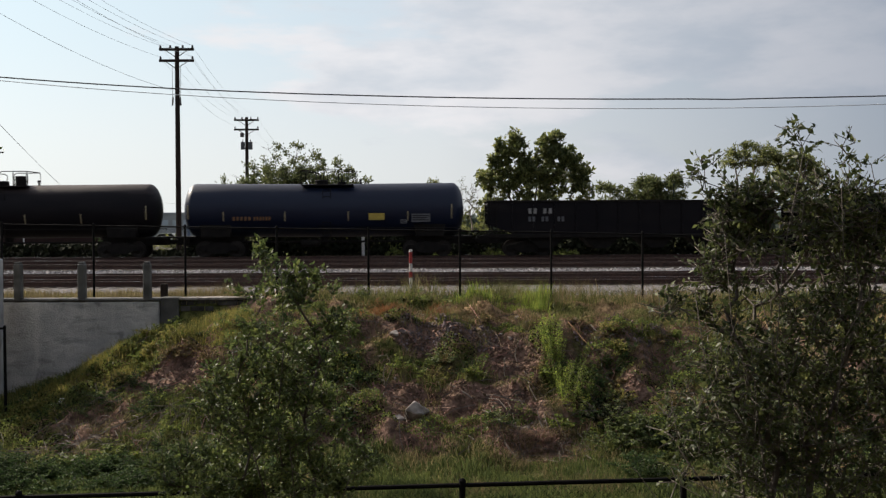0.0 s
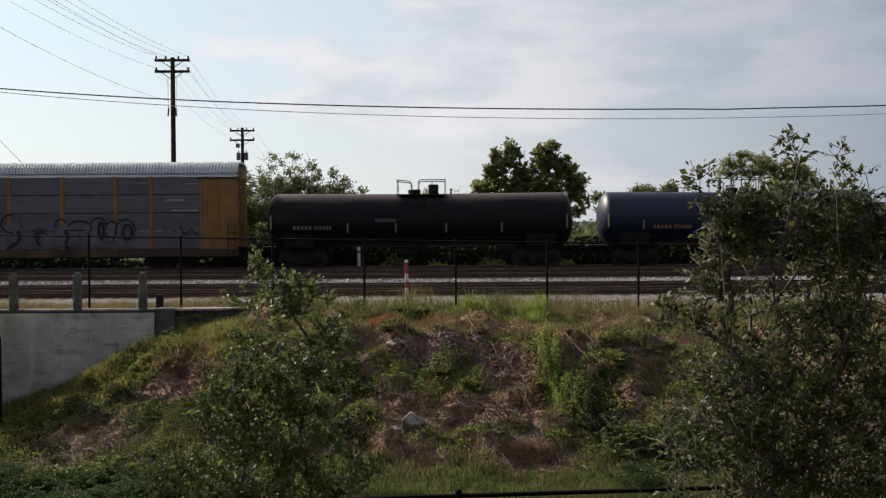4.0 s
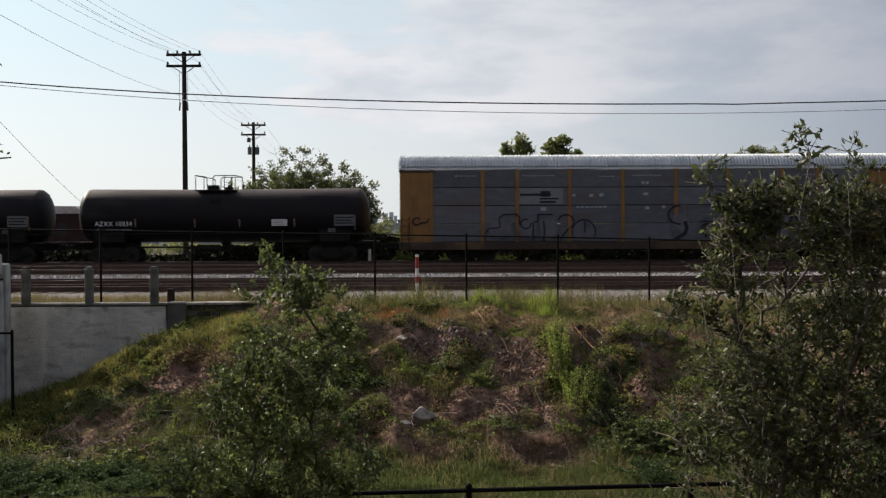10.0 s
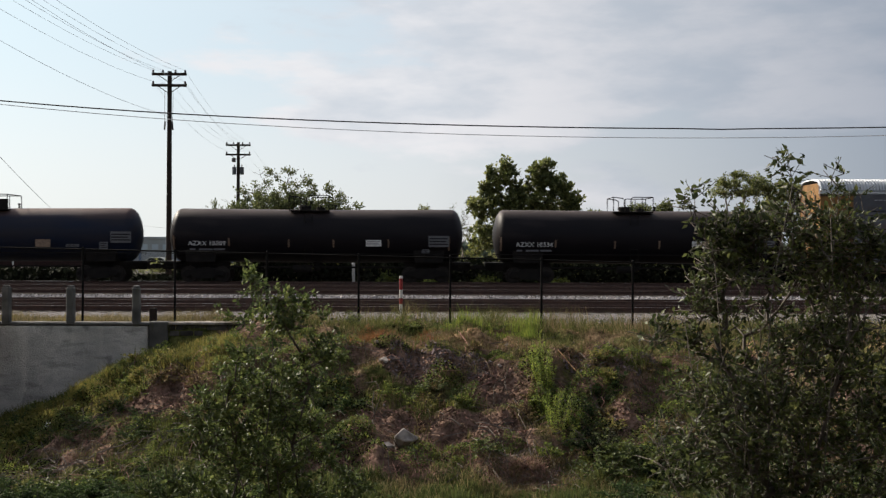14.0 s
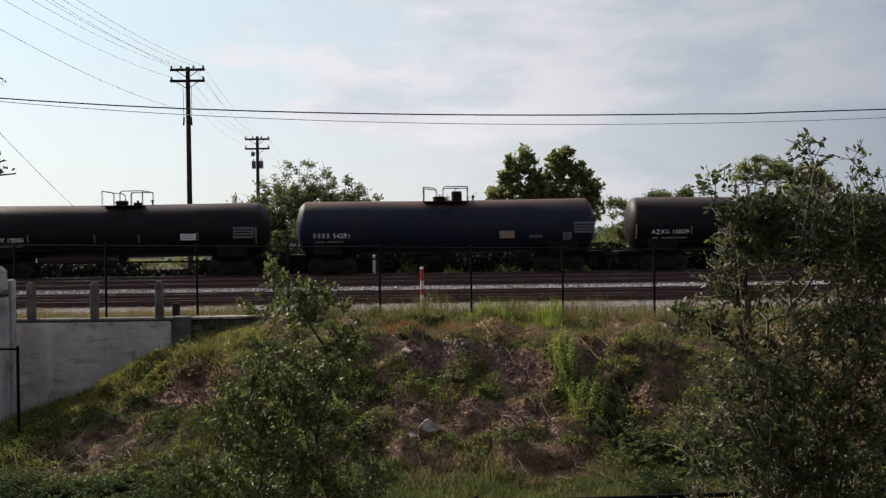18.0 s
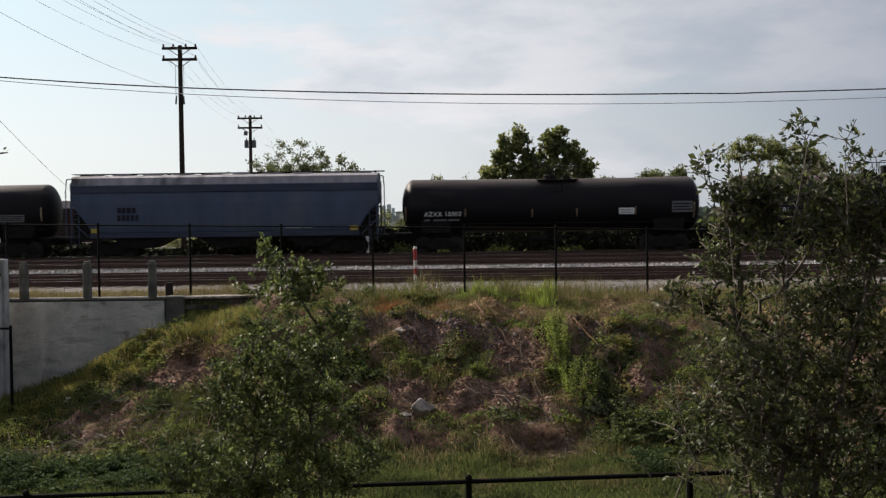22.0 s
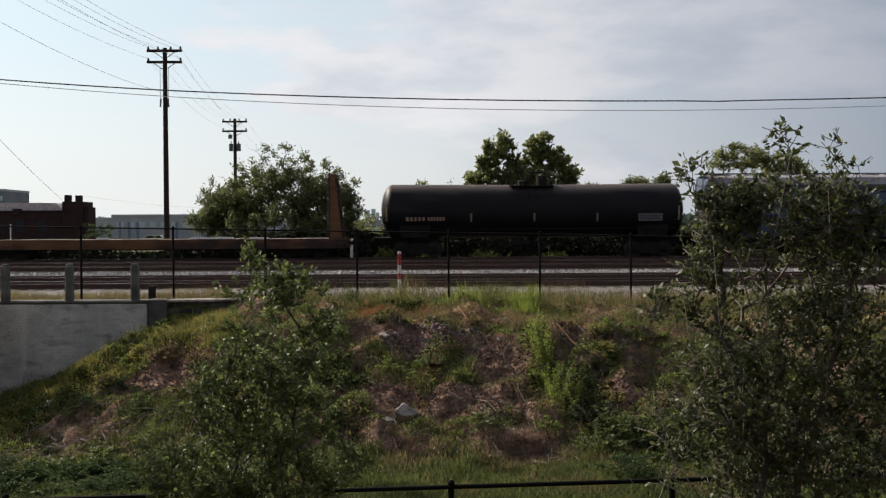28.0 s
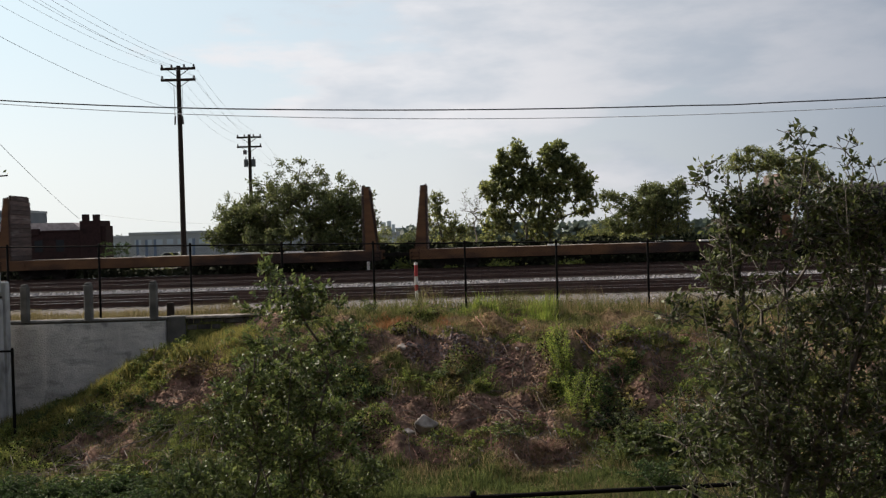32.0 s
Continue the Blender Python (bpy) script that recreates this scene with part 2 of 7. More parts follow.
M_WIREG = material("grey_aluminium_cable", (0.5, 0.52, 0.54), (0.42, 0.44, 0.46), 1.0, 0.7)
M_BARK = material("grey_brown_bark", (0.085, 0.068, 0.052), (0.05, 0.04, 0.032), 9.0, 0.9, 0, 0.6, 60)
M_BARKP = material("pale_twig_bark", (0.17, 0.14, 0.115), (0.09, 0.072, 0.06), 9.0, 0.9, 0, 0.4, 60)
M_TWIG = material("grey_twig_bark", (0.12, 0.10, 0.082), (0.05, 0.041, 0.034), 6.0, 0.9, 0, 0.4, 60)
M_LEAF = material("shrub_leaf", (0.088, 0.106, 0.037), (0.048, 0.062, 0.024), 3.0, 0.5, 0, 0, 0, (0.135, 0.115, 0.045), 0.7, rand=0.6, island=True, trans=0.4, spec=0.3)
M_LEAF2 = material("sapling_leaf", (0.12, 0.152, 0.048), (0.075, 0.10, 0.034), 3.0, 0.52, rand=0.55, island=True, trans=0.42, spec=0.32)
M_LEAFT = material("far_tree_leaf", (0.215, 0.235, 0.078), (0.125, 0.145, 0.05), 0.7, 0.42, rand=0.55, island=True, trans=0.55, spec=0.5)
M_LEAFB = material("far_bush_leaf", (0.15, 0.17, 0.066), (0.09, 0.108, 0.042), 0.7, 0.6, rand=0.45, island=True, trans=0.45, spec=0.2)
# distant leaves greyed, their haze mixed into the leaf colour
M_LEAFH = material("hazed_wood_leaf", (0.11, 0.14, 0.11), (0.085, 0.11, 0.09), 0.3, 0.7, rand=0.25, island=True, trans=0.2)
# near-black leaf; in the thicket this colour carries the shade under the cars
M_THICKET = material("near_black_leaf", (0.018, 0.023, 0.011), (0.012, 0.015, 0.008), 0.8, 0.9, rand=0.5, island=True, trans=0.04, spec=0.06)
M_WEED = material("weed_leaf", (0.185, 0.222, 0.05), (0.12, 0.155, 0.038), 2.0, 0.6, rand=0.5, island=True, trans=0.4, spec=0.2)
M_GRASS = material("green_grass_blade", (0.132, 0.142, 0.042), (0.092, 0.104, 0.032), 0.5, 0.65, rand=0.45, island=True, trans=0.38, spec=0.2)
M_STRAW = material("dry_grass_blade", (0.245, 0.21, 0.10), (0.17, 0.14, 0.068), 0.6, 0.75, rand=0.45, island=True, trans=0.3, spec=0.15)
M_REDSTEM = material("dead_red_brown_stem", (0.28, 0.165, 0.12), (0.15, 0.09, 0.065), 1.2, 0.8, rand=0.6, island=True, trans=0.15, spec=0.2)
M_BRUSH = material("dead_tan_brush", (0.36, 0.235, 0.18), (0.20, 0.12, 0.09), 1.2, 0.8, rand=0.6, island=True, trans=0.15, spec=0.15)
M_STICK = material("dry_orange_stick", (0.38, 0.22, 0.11), (0.26, 0.15, 0.08), 6.0, 0.8, 0, 0.3, 40, spec=0.2)
M_LAWN = material("lawn_blade", (0.11, 0.136, 0.043), (0.072, 0.094, 0.031), 0.4, 0.65, rand=0.45, island=True, trans=0.4, spec=0.2)
M_PILLAR = material("sooty_grey_concrete", (0.42, 0.415, 0.405), (0.27, 0.265, 0.26), 2.9, 0.92, 0, 0.7, 18, (0.13, 0.125, 0.12), 0.6, stretch=(1.3, 1, 0.8), detail=12)
M_YWEED = material("yellow_green_weed_leaf", (0.245, 0.225, 0.062), (0.165, 0.155, 0.045), 1.6, 0.6, rand=0.45, island=True, trans=0.45, spec=0.2)
M_COURSE = material("dark_rubble_stone", (0.085, 0.078, 0.07), (0.05, 0.045, 0.04), 5.0, 0.95, 0, 0.6, 24, (0.03, 0.028, 0.025), 0.58, rand=0.4, spec=0.1)
M_COPE = material("dark_band_concrete", (0.05, 0.046, 0.038), (0.03, 0.028, 0.024), 3.0, 0.95, 0, 0.5, 22, (0.07, 0.062, 0.045), 0.62, spec=0.08)
M_GREYB = material("slate_grey_cladding", (0.16, 0.17, 0.185), (0.13, 0.14, 0.155), 0.3, 0.8, spec=0.2)
M_DKWEED = material("rank_dark_leaf", (0.062, 0.096, 0.032), (0.038, 0.062, 0.023), 1.4, 0.7, rand=0.45, island=True, trans=0.34, spec=0.12)
M_SCRUB = material("dry_scrub_leaf", (0.20, 0.155, 0.07), (0.13, 0.10, 0.046), 1.4, 0.8, rand=0.5, island=True, trans=0.3, spec=0.15)
M_FEATHER = material("feathery_weed_leaf", (0.25, 0.31, 0.062), (0.18, 0.23, 0.045), 2.0, 0.6, rand=0.35, island=True, trans=0.5, spec=0.2)
M_RUSTG = material("rust_orange_dry_grass", (0.33, 0.16, 0.062), (0.22, 0.105, 0.045), 0.8, 0.8, rand=0.4, island=True, trans=0.25, spec=0.15)
M_HOPDARK = material("dark_blue_trim_paint", (0.035, 0.042, 0.068), (0.05, 0.058, 0.085), 1.5, 0.7, 0, 0.1, 20, stretch=(0.4, 1, 1), spec=0.2)
M_CLOD = material("crumbly_brown_soil", (0.24, 0.16, 0.12), (0.125, 0.082, 0.062), 9.0, 1.0, 0, 0.5, 30, rand=0.5, island=True, spec=0.03)
M_LOT = material("pale_gravel_lot", (0.085, 0.08, 0.075), (0.06, 0.056, 0.052), 0.6, 1.0, 0, 0.5, 20, (0.08, 0.075, 0.06), 0.62, spec=0.03)
M_BRICK = material("dark_red_brick", (0.046, 0.025, 0.023), (0.03, 0.018, 0.017), 3.0, 0.95, 0, 0.2, 20, (0.024, 0.015, 0.014), 0.62, spec=0.1)
M_ROOFG = material("pale_shingle_roof", (0.56, 0.48, 0.45), (0.38, 0.31, 0.28), 2.0, 0.9)
# far buildings paled towards the sky: the haze is put into these colours
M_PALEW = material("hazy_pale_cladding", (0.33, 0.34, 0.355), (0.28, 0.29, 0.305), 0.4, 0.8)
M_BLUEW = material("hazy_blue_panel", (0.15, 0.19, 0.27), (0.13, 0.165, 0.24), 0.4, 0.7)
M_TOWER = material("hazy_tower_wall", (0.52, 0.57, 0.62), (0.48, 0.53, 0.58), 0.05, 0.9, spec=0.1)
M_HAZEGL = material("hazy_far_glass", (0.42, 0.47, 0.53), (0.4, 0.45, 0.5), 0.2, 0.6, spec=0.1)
M_GLASS = material("dark_window_glass", (0.015, 0.016, 0.018), (0.02, 0.021, 0.024), 1.0, 0.45, spec=0.2)
M_TAN = material("tan_wall_panel", (0.42, 0.36, 0.28), (0.34, 0.29, 0.23), 0.8, 0.85)
M_GREENP = material("dark_green_post_paint", (0.03, 0.05, 0.038), (0.02, 0.035, 0.028), 2.0, 0.6)


def ground_material():
    """Bank and lawn: soil, dry litter and green growth mottled together."""
    m = bpy.data.materials.new("bank_soil_and_turf")
    m.use_nodes = True
    n, l = m.node_tree.nodes, m.node_tree.links
    b = n["Principled BSDF"]
    b.inputs["Roughness"].default_value = 1.0
    b.inputs["Specular IOR Level"].default_value = 0.05
    co = n.new("ShaderNodeTexCoord")

    def noise_ramp(scale, lo, hi, c0, c1, detail=7):
        t = n.new("ShaderNodeTexNoise")
        t.inputs["Scale"].default_value, t.inputs["Detail"].default_value = scale, detail
        l.new(co.outputs["Object"], t.inputs["Vector"])
        r = n.new("ShaderNodeValToRGB")
        r.color_ramp.elements[0].position, r.color_ramp.elements[1].position = lo, hi
        r.color_ramp.elements[0].color, r.color_ramp.elements[1].color = (*c0, 1), (*c1, 1)
        l.new(t.outputs[0], r.inputs[0])
        return r.outputs[0]

    soil = noise_ramp(4.0, 0.35, 0.72, (0.058, 0.038, 0.029), (0.29, 0.185, 0.138))
    turf = noise_ramp(7.0, 0.35, 0.7, (0.035, 0.042, 0.013), (0.15, 0.15, 0.048))
    dry = noise_ramp(11.0, 0.36, 0.68, (0.12, 0.075, 0.04), (0.36, 0.245, 0.14))
    litter = noise_ramp(22.0, 0.4, 0.66, (0.068, 0.042, 0.032), (0.38, 0.255, 0.18))

    def edged(attribute, wob, lo, hi):
        """A cover value of the sheet with a ragged edge."""
        at = n.new("ShaderNodeAttribute")
        at.attribute_name = attribute
        t = n.new("ShaderNodeTexNoise")
        t.inputs["Scale"].default_value, t.inputs["Detail"].default_value = 3.1, 8
        l.new(co.outputs["Object"], t.inputs["Vector"])
        ad = n.new("ShaderNodeMath")
        ad.operation = "MULTIPLY_ADD"
        l.new(t.outputs[0], ad.inputs[0])
        ad.inputs[1].default_value = wob
        l.new(at.outputs["Fac"], ad.inputs[2])
        mr = n.new("ShaderNodeMapRange")
        mr.inputs["From Min"].default_value, mr.inputs["From Max"].default_value = lo + wob * 0.5, hi + wob * 0.5
        l.new(ad.outputs[0], mr.inputs["Value"])
        return mr.outputs[0]

    def mixed(fac, u, v):
        m2 = n.new("ShaderNodeMix")
        m2.data_type = "RGBA"
        l.new(fac, m2.inputs[0]), l.new(u, m2.inputs[6]), l.new(v, m2.inputs[7])
        return m2.outputs[2]

    k2 = noise_ramp(1.3, 0.56, 0.66, (0, 0, 0), (1, 1, 1))
    base = mixed(k2, soil, litter)
    base = mixed(edged("dry", 0.7, 0.42, 0.62), base, dry)
    base = mixed(edged("turf", 0.7, 0.42, 0.62), base, turf)
    l.new(base, b.inputs["Base Color"])
    bn = n.new("ShaderNodeTexNoise")
    bn.inputs["Scale"].default_value, bn.inputs["Detail"].default_value = 14, 7
    l.new(co.outputs["Object"], bn.inputs["Vector"])
    bp = n.new("ShaderNodeBump")
    bp.inputs["Strength"].default_value, bp.inputs["Distance"].default_value = 1.0, 0.09
    l.new(bn.outputs[0], bp.inputs["Height"])
    l.new(bp.outputs[0], b.inputs["Normal"])
    return m


M_GROUND = ground_material()


def concrete_material():
    """Old board-marked concrete: blotches, lime runs, dark stains and a sandy grain."""
    m = bpy.data.materials.new("weathered_concrete")
    m.use_nodes = True
    n, l = m.node_tree.nodes, m.node_tree.links
    b = n["Principled BSDF"]
    b.inputs["Roughness"].default_value = 0.95
    b.inputs["Specular IOR Level"].default_value = 0.1
    co = n.new("ShaderNodeTexCoord")

    def layer(stretch, lo, hi, detail=8, rough=0.6):
        mp = n.new("ShaderNodeMapping")
        mp.inputs["Scale"].default_value = stretch
        l.new(co.outputs["Object"], mp.inputs["Vector"])
        t = n.new("ShaderNodeTexNoise")
        t.inputs["Scale"].default_value, t.inputs["Detail"].default_value, t.inputs["Roughness"].default_value = 1.0, detail, rough
        l.new(mp.outputs[0], t.inputs["Vector"])
        r = n.new("ShaderNodeMapRange")
        r.inputs["From Min"].default_value, r.inputs["From Max"].default_value = lo, hi
        l.new(t.outputs[0], r.inputs["Value"])
        return r.outputs[0]

    def blend(fac, u, v, amount=1.0):
        x = n.new("ShaderNodeMix")
        x.data_type = "RGBA"
        k = n.new("ShaderNodeMath")
        k.operation = "MULTIPLY"
        k.inputs[1].default_value = amount
        l.new(fac, k.inputs[0])
        l.new(k.outputs[0], x.inputs[0])
        for slot, c in ((6, u), (7, v)):
            if isinstance(c, tuple):
                x.inputs[slot].default_value = (*c, 1)
            else:
                l.new(c, x.inputs[slot])
        return x.outputs[2]

    col = blend(layer((0.9, 1, 1.1), 0.36, 0.66), (0.62, 0.59, 0.555), (0.30, 0.29, 0.28))
    col = blend(layer((1.6, 1, 5.5), 0.52, 0.66), col, (0.26, 0.25, 0.235), 0.75)  # board joints and scuffs
    col = blend(layer((2.6, 1, 0.35), 0.54, 0.68), col, (0.70, 0.67, 0.62), 0.55)  # lime runs
    col = blend(layer((1.8, 1, 1.5), 0.56, 0.66), col, (0.15, 0.145, 0.14), 0.75)  # dark patches
    grain = layer((26, 26, 26), 0.3, 0.7, 4)
    col = blend(grain, col, (0.30, 0.29, 0.27), 0.35)
    l.new(col, b.inputs["Base Color"])
    bp = n.new("ShaderNodeBump")
    bp.inputs["Strength"].default_value, bp.inputs["Distance"].default_value = 0.7, 0.02
    l.new(grain, bp.inputs["Height"])
    l.new(bp.outputs[0], b.inputs["Normal"])
    return m


M_CONC = concrete_material()


# ---------------------------------------------------------------- mesh tools
def part(name, bm, mat, parent=None, label="", smooth=False):
    """Links a bmesh as one mesh object under its thing or part."""
    me = bpy.data.meshes.new(name)
    bm.to_mesh(me)
    bm.free()
    return mesh_part(name, me, mat, parent, label, smooth)


def mesh_part(name, me, mat, parent=None, label="", smooth=False):
    if not me.materials:
        me.materials.append(mat)
    if smooth:
        me.polygons.foreach_set("use_smooth", [True] * len(me.polygons))
    ob = new(name, me)
    ob.parent = parent
    if label:
        ob["label"] = label
    return ob


def raw(name, verts, faces):
    me = bpy.data.meshes.new(name)
    me.from_pydata([tuple(v) for v in verts], [], faces)
    me.update()
    return me


def box(bm, x0, x1, y0, y1, z0, z1, bevel=0.0):
    r = bmesh.ops.create_cube(bm, size=1)
    m = Matrix.LocRotScale(((x0 + x1) / 2, (y0 + y1) / 2, (z0 + z1) / 2), None, (x1 - x0, y1 - y0, z1 - z0))
    bmesh.ops.transform(bm, matrix=m, verts=r["verts"])
    if bevel:
        es = {e for v in r["verts"] for e in v.link_edges}
        bmesh.ops.bevel(bm, geom=list(es), offset=bevel, segments=1, affect="EDGES")
    return bm


def rod(bm, a, b, r0, r1=None, n=8):
    """A round bar from a to b."""
    a, b = Vector(a), Vector(b)
    d = b - a
    res = bmesh.ops.create_cone(bm, cap_ends=True, segments=n, radius1=r0, radius2=r0 if r1 is None else r1, depth=d.length)
    m = Matrix.Translation((a + b) / 2) @ d.to_track_quat("Z", "Y").to_matrix().to_4x4()
    bmesh.ops.transform(bm, matrix=m, verts=res["verts"])
    return bm


def pipe(bm, pts, r, n=6):
    for a, b in zip(pts, pts[1:]):
        rod(bm, a, b, r, n=n)
    return bm


def B():
    return bmesh.new()


def lathe(profile, n=40, axis="x"):
    """A body of revolution about x from (place along x, radius) pairs."""
    verts, faces = [], []
    for x, r in profile:
        for k in range(n):
            a = 2 * math.pi * k / n
            verts.append((x, r * math.cos(a), r * math.sin(a)))
    for i in range(len(profile) - 1):
        for k in range(n):
            k2 = (k + 1) % n
            faces.append((i * n + k, i * n + k2, (i + 1) * n + k2, (i + 1) * n + k))
    faces.append(tuple(range(n))[::-1])
    faces.append(tuple((len(profile) - 1) * n + k for k in range(n)))
    bm = bmesh.new()
    vs = [bm.verts.new(v) for v in verts]
    for f in faces:
        bm.faces.new([vs[i] for i in f])
    bmesh.ops.recalc_face_normals(bm, faces=bm.faces)
    return bm


def prism(bm, outline, y0, y1):
    """An outline in x and z pushed through from y0 to y1."""
    a = [bm.verts.new((x, y0, z)) for x, z in outline]
    b = [bm.verts.new((x, y1, z)) for x, z in outline]
    k = len(outline)
    bm.faces.new(a), bm.faces.new(b[::-1])
    for i in range(k):
        bm.faces.new((a[i], b[i], b[(i + 1) % k], a[(i + 1) % k]))
    bmesh.ops.recalc_face_normals(bm, faces=bm.faces)
    return bm


def empty(name, m, label, category, group=""):
    ob = new(name)
    ob.matrix_world = m
    return tagged(ob, label, category, group)


def text_mesh(body, size):
    cu = bpy.data.curves.new("stencil", "FONT")
    cu.body, cu.size, cu.extrude = body, size, 0.003
    cu.space_character = 1.08
    ob = bpy.data.objects.new("stencil", cu)
    me = bpy.data.meshes.new_from_object(ob)
    bpy.data.objects.remove(ob)
    return me


def stencil(name, body, size, x, y, z, mat, parent):
    ob = mesh_part(name, text_mesh(body, size), mat, parent)
    ob.matrix_basis = pose(x, y, z, 90, 0, 0)
    return ob


def bars(name, widths, h, x, y, z, mat, parent):
    """Unreadable writing as a row of plain bars."""
    bm = B()
    for w, gap in widths:
        box(bm, x, x + w, y, y + 0.006, z, z + h)
        x += w + gap
    return tagged(part(name, bm, mat, parent), kind="stuff")


# ---------------------------------------------------------------- the ground
def smoothstep(a, b, v):
    k = min(1.0, max(0.0, (v - a) / (b - a)))
    return k * k * (3 - 2 * k)


def shoulder(x):
    """Height of the bank's top along the tracks: it drops to the road beside the wall."""
    pts = [(-40, -3.0), (-13, -3.05), (-11.2, -2.8), (-9.2, -1.98), (-7.2, -0.95), (-5.2, -0.36), (-4, -0.22), (0.6, -0.27), (6, -0.46), (14, -0.62), (60, -0.7)]
    for (x0, z0), (x1, z1) in zip(pts, pts[1:]):
        if x <= x1:
            return z0 + (z1 - z0) * max(0.0, (x - x0)) / (x1 - x0)
    return -0.7


def ground(x, y):
    if y > 27.75:
        level = -0.30 if x < -4 else max(-0.42, shoulder(x))
        k = smoothstep(29.5, 32.0, y)
        far = -0.34 - 0.5 * smoothstep(62, 90, y)
        z = level * (1 - k) + far * k
        return z + (0.05 * noise.noise((x * 0.7, y * 0.7, 3)) if y < 31 else 0)
    top = shoulder(x)
    if y > 25.6:
        z = top - 0.13 * (28.3 - y)
    else:
        z = top - 0.35 - 0.47 * (25.6 - y)
    foot = -3.05 + 0.1 * noise.noise((x * 0.3, y * 0.3, 7))
    s = 0.35
    z = foot + s * math.log1p(math.exp((z - foot) / s)) if (z - foot) / s < 30 else z
    bank = smoothstep(19.5, 21.5, y) * (1 - 0.9 * smoothstep(26.2, 27.2, y) * (x < -5))
    return z + bank * (0.22 * noise.noise((x * 0.55, y * 0.7, 1)) + 0.33 * noise.noise((x * 1.5, y * 1.9, 2)) + 0.13 * noise.noise((x * 3.4, y * 4.2, 2)))


HOLLOWS = [(-5.9, 24.3, 1.15, 1.25), (1.0, 22.6, 1.3, 0.7), (1.6, 24.2, 0.75, 1.0), (4.3, 23.1, 0.8, 0.5), (-0.9, 22.9, 0.7, 0.45), (-0.2, 24.9, 1.1, 0.5), (1.95, 21.05, 1.15, 0.75), (-7.2, 22.2, 1.4, 0.35)]


def bare(x, y):
    """How far a spot lies inside the scuffed, bare hollows of the bank."""
    return max(1 - math.hypot((x - a) / p, (y - b) / q) for a, b, p, q in HOLLOWS)


def green(x, y):
    """Where the bank is overgrown rather than bare."""
    k = 0.5 + 0.9 * noise.noise((x * 0.33, y * 0.5, 11)) + 0.5 * noise.noise((x * 1.1, y * 1.3, 12))
    if x < -5.5:
        k += 0.35
    if y < 21.0:
        k += 0.6
    k -= 0.9 * max(0.0, bare(x, y) + 0.15)
    return min(1.0, max(0.03, k))


def parched(x, y):
    """Rust-coloured dry turf along the bank's brow, and pale dead brush at its foot."""
    k = smoothstep(25.4, 26.3, y) * smoothstep(-4.0, -2.6, x) * (0.65 + 0.5 * noise.noise((x * 0.7, y * 1.1, 41)))
    k += 0.9 * max(0.0, 1 - math.hypot((x + 2.2) / 1.1, (y - 26.3) / 0.6))
    return k + 1.1 * max(0.0, 1 - math.hypot((x - 2.0) / 1.1, (y - 21.2) / 0.6)) + 0.6 * max(0.0, 1 - math.hypot((x + 7.0) / 1.3, (y - 22.2) / 0.35))


def sheet():
    xs = sorted({-3000, -1200, -500, -220, -120, -80, -60, -45, -35, -28, *[round(-22 + 0.16 * i, 2) for i in range(276)], 28, 35, 45, 60, 80, 120, 220, 500, 1200, 3000})
    ys = sorted({-200, -60, -20, 0, 4, 8, *[round(9 + 0.5 * i, 2) for i in range(22)], *[round(20 + 0.13 * i, 2) for i in range(58)], 27.55, 27.74, 27.78, *[round(28 + 0.4 * i, 2) for i in range(20)], 38, 42, 48, 55, 62, 70, 80, 95, 120, 160, 240, 400, 800, 1600, 3500})
    verts = [(x, y, ground(x, y)) for y in ys for x in xs]
    w = len(xs)
    faces = [(j * w + i, j * w + i + 1, (j + 1) * w + i + 1, (j + 1) * w + i) for j in range(len(ys) - 1) for i in range(w - 1)]
    me = raw("ground", verts, faces)
    near = [(x, y) if -14 < x < 14 and 16 < y < 29 else None for x, y, _ in verts]
    me.attributes.new("turf", "FLOAT", "POINT").data.foreach_set("value", [green(*p) if p else (0.3 if 29 <= v[1] < 90 else 0.9) for p, v in zip(near, verts)])
    me.attributes.new("dry", "FLOAT", "POINT").data.foreach_set("value", [0.2 if p is None else parched(*p) for p in near])
    ob = mesh_part("ground", me, M_GROUND, None, smooth=True)
    return tagged(ob, "weedy earth bank and lawn with soil and dry litter", "ground", kind="structure")


sheet()

bm = box(B(), -160, -19.5, 71.5, 136, -1.0, -0.42, 0.05)
tagged(part("gravel_lot", bm, M_LOT), "pale gravel lot beyond the railway yard", "lot", kind="structure")

# ballast bed under the tracks, one low mound for the near pair and one for the far yard
TRACKS = (34.2, 38.3, 47.6, 53.3, 59.0)


def ballast_bed(name, y0, y1, mat):
    xs = [-90 + 1.5 * i for i in range(121)]
    prof = [(y0 - 0.5, -0.55), (y0 + 0.3, -0.30), (y0 + 0.9, -0.19), (y1 - 0.9, -0.205), (y1 - 0.3, -0.30), (y1 + 0.5, -0.7)]
    verts = [(x, y, z + 0.02 * noise.noise((x, y, 0))) for x in xs for y, z in prof]
    k = len(prof)
    faces = [(i * k + j, (i + 1) * k + j, (i + 1) * k + j + 1, i * k + j + 1) for i in range(len(xs) - 1) for j in range(k - 1)]
    ob = mesh_part(name, raw(name, verts, faces), mat, None, smooth=True)
    return tagged(ob, "grey limestone ballast bed under the tracks", "ballast", kind="structure")


ballast_bed("ballast_near", 31.2, 45.6, M_BALLAST)
ballast_bed("ballast_far", 44.9, 66.0, M_CINDER)


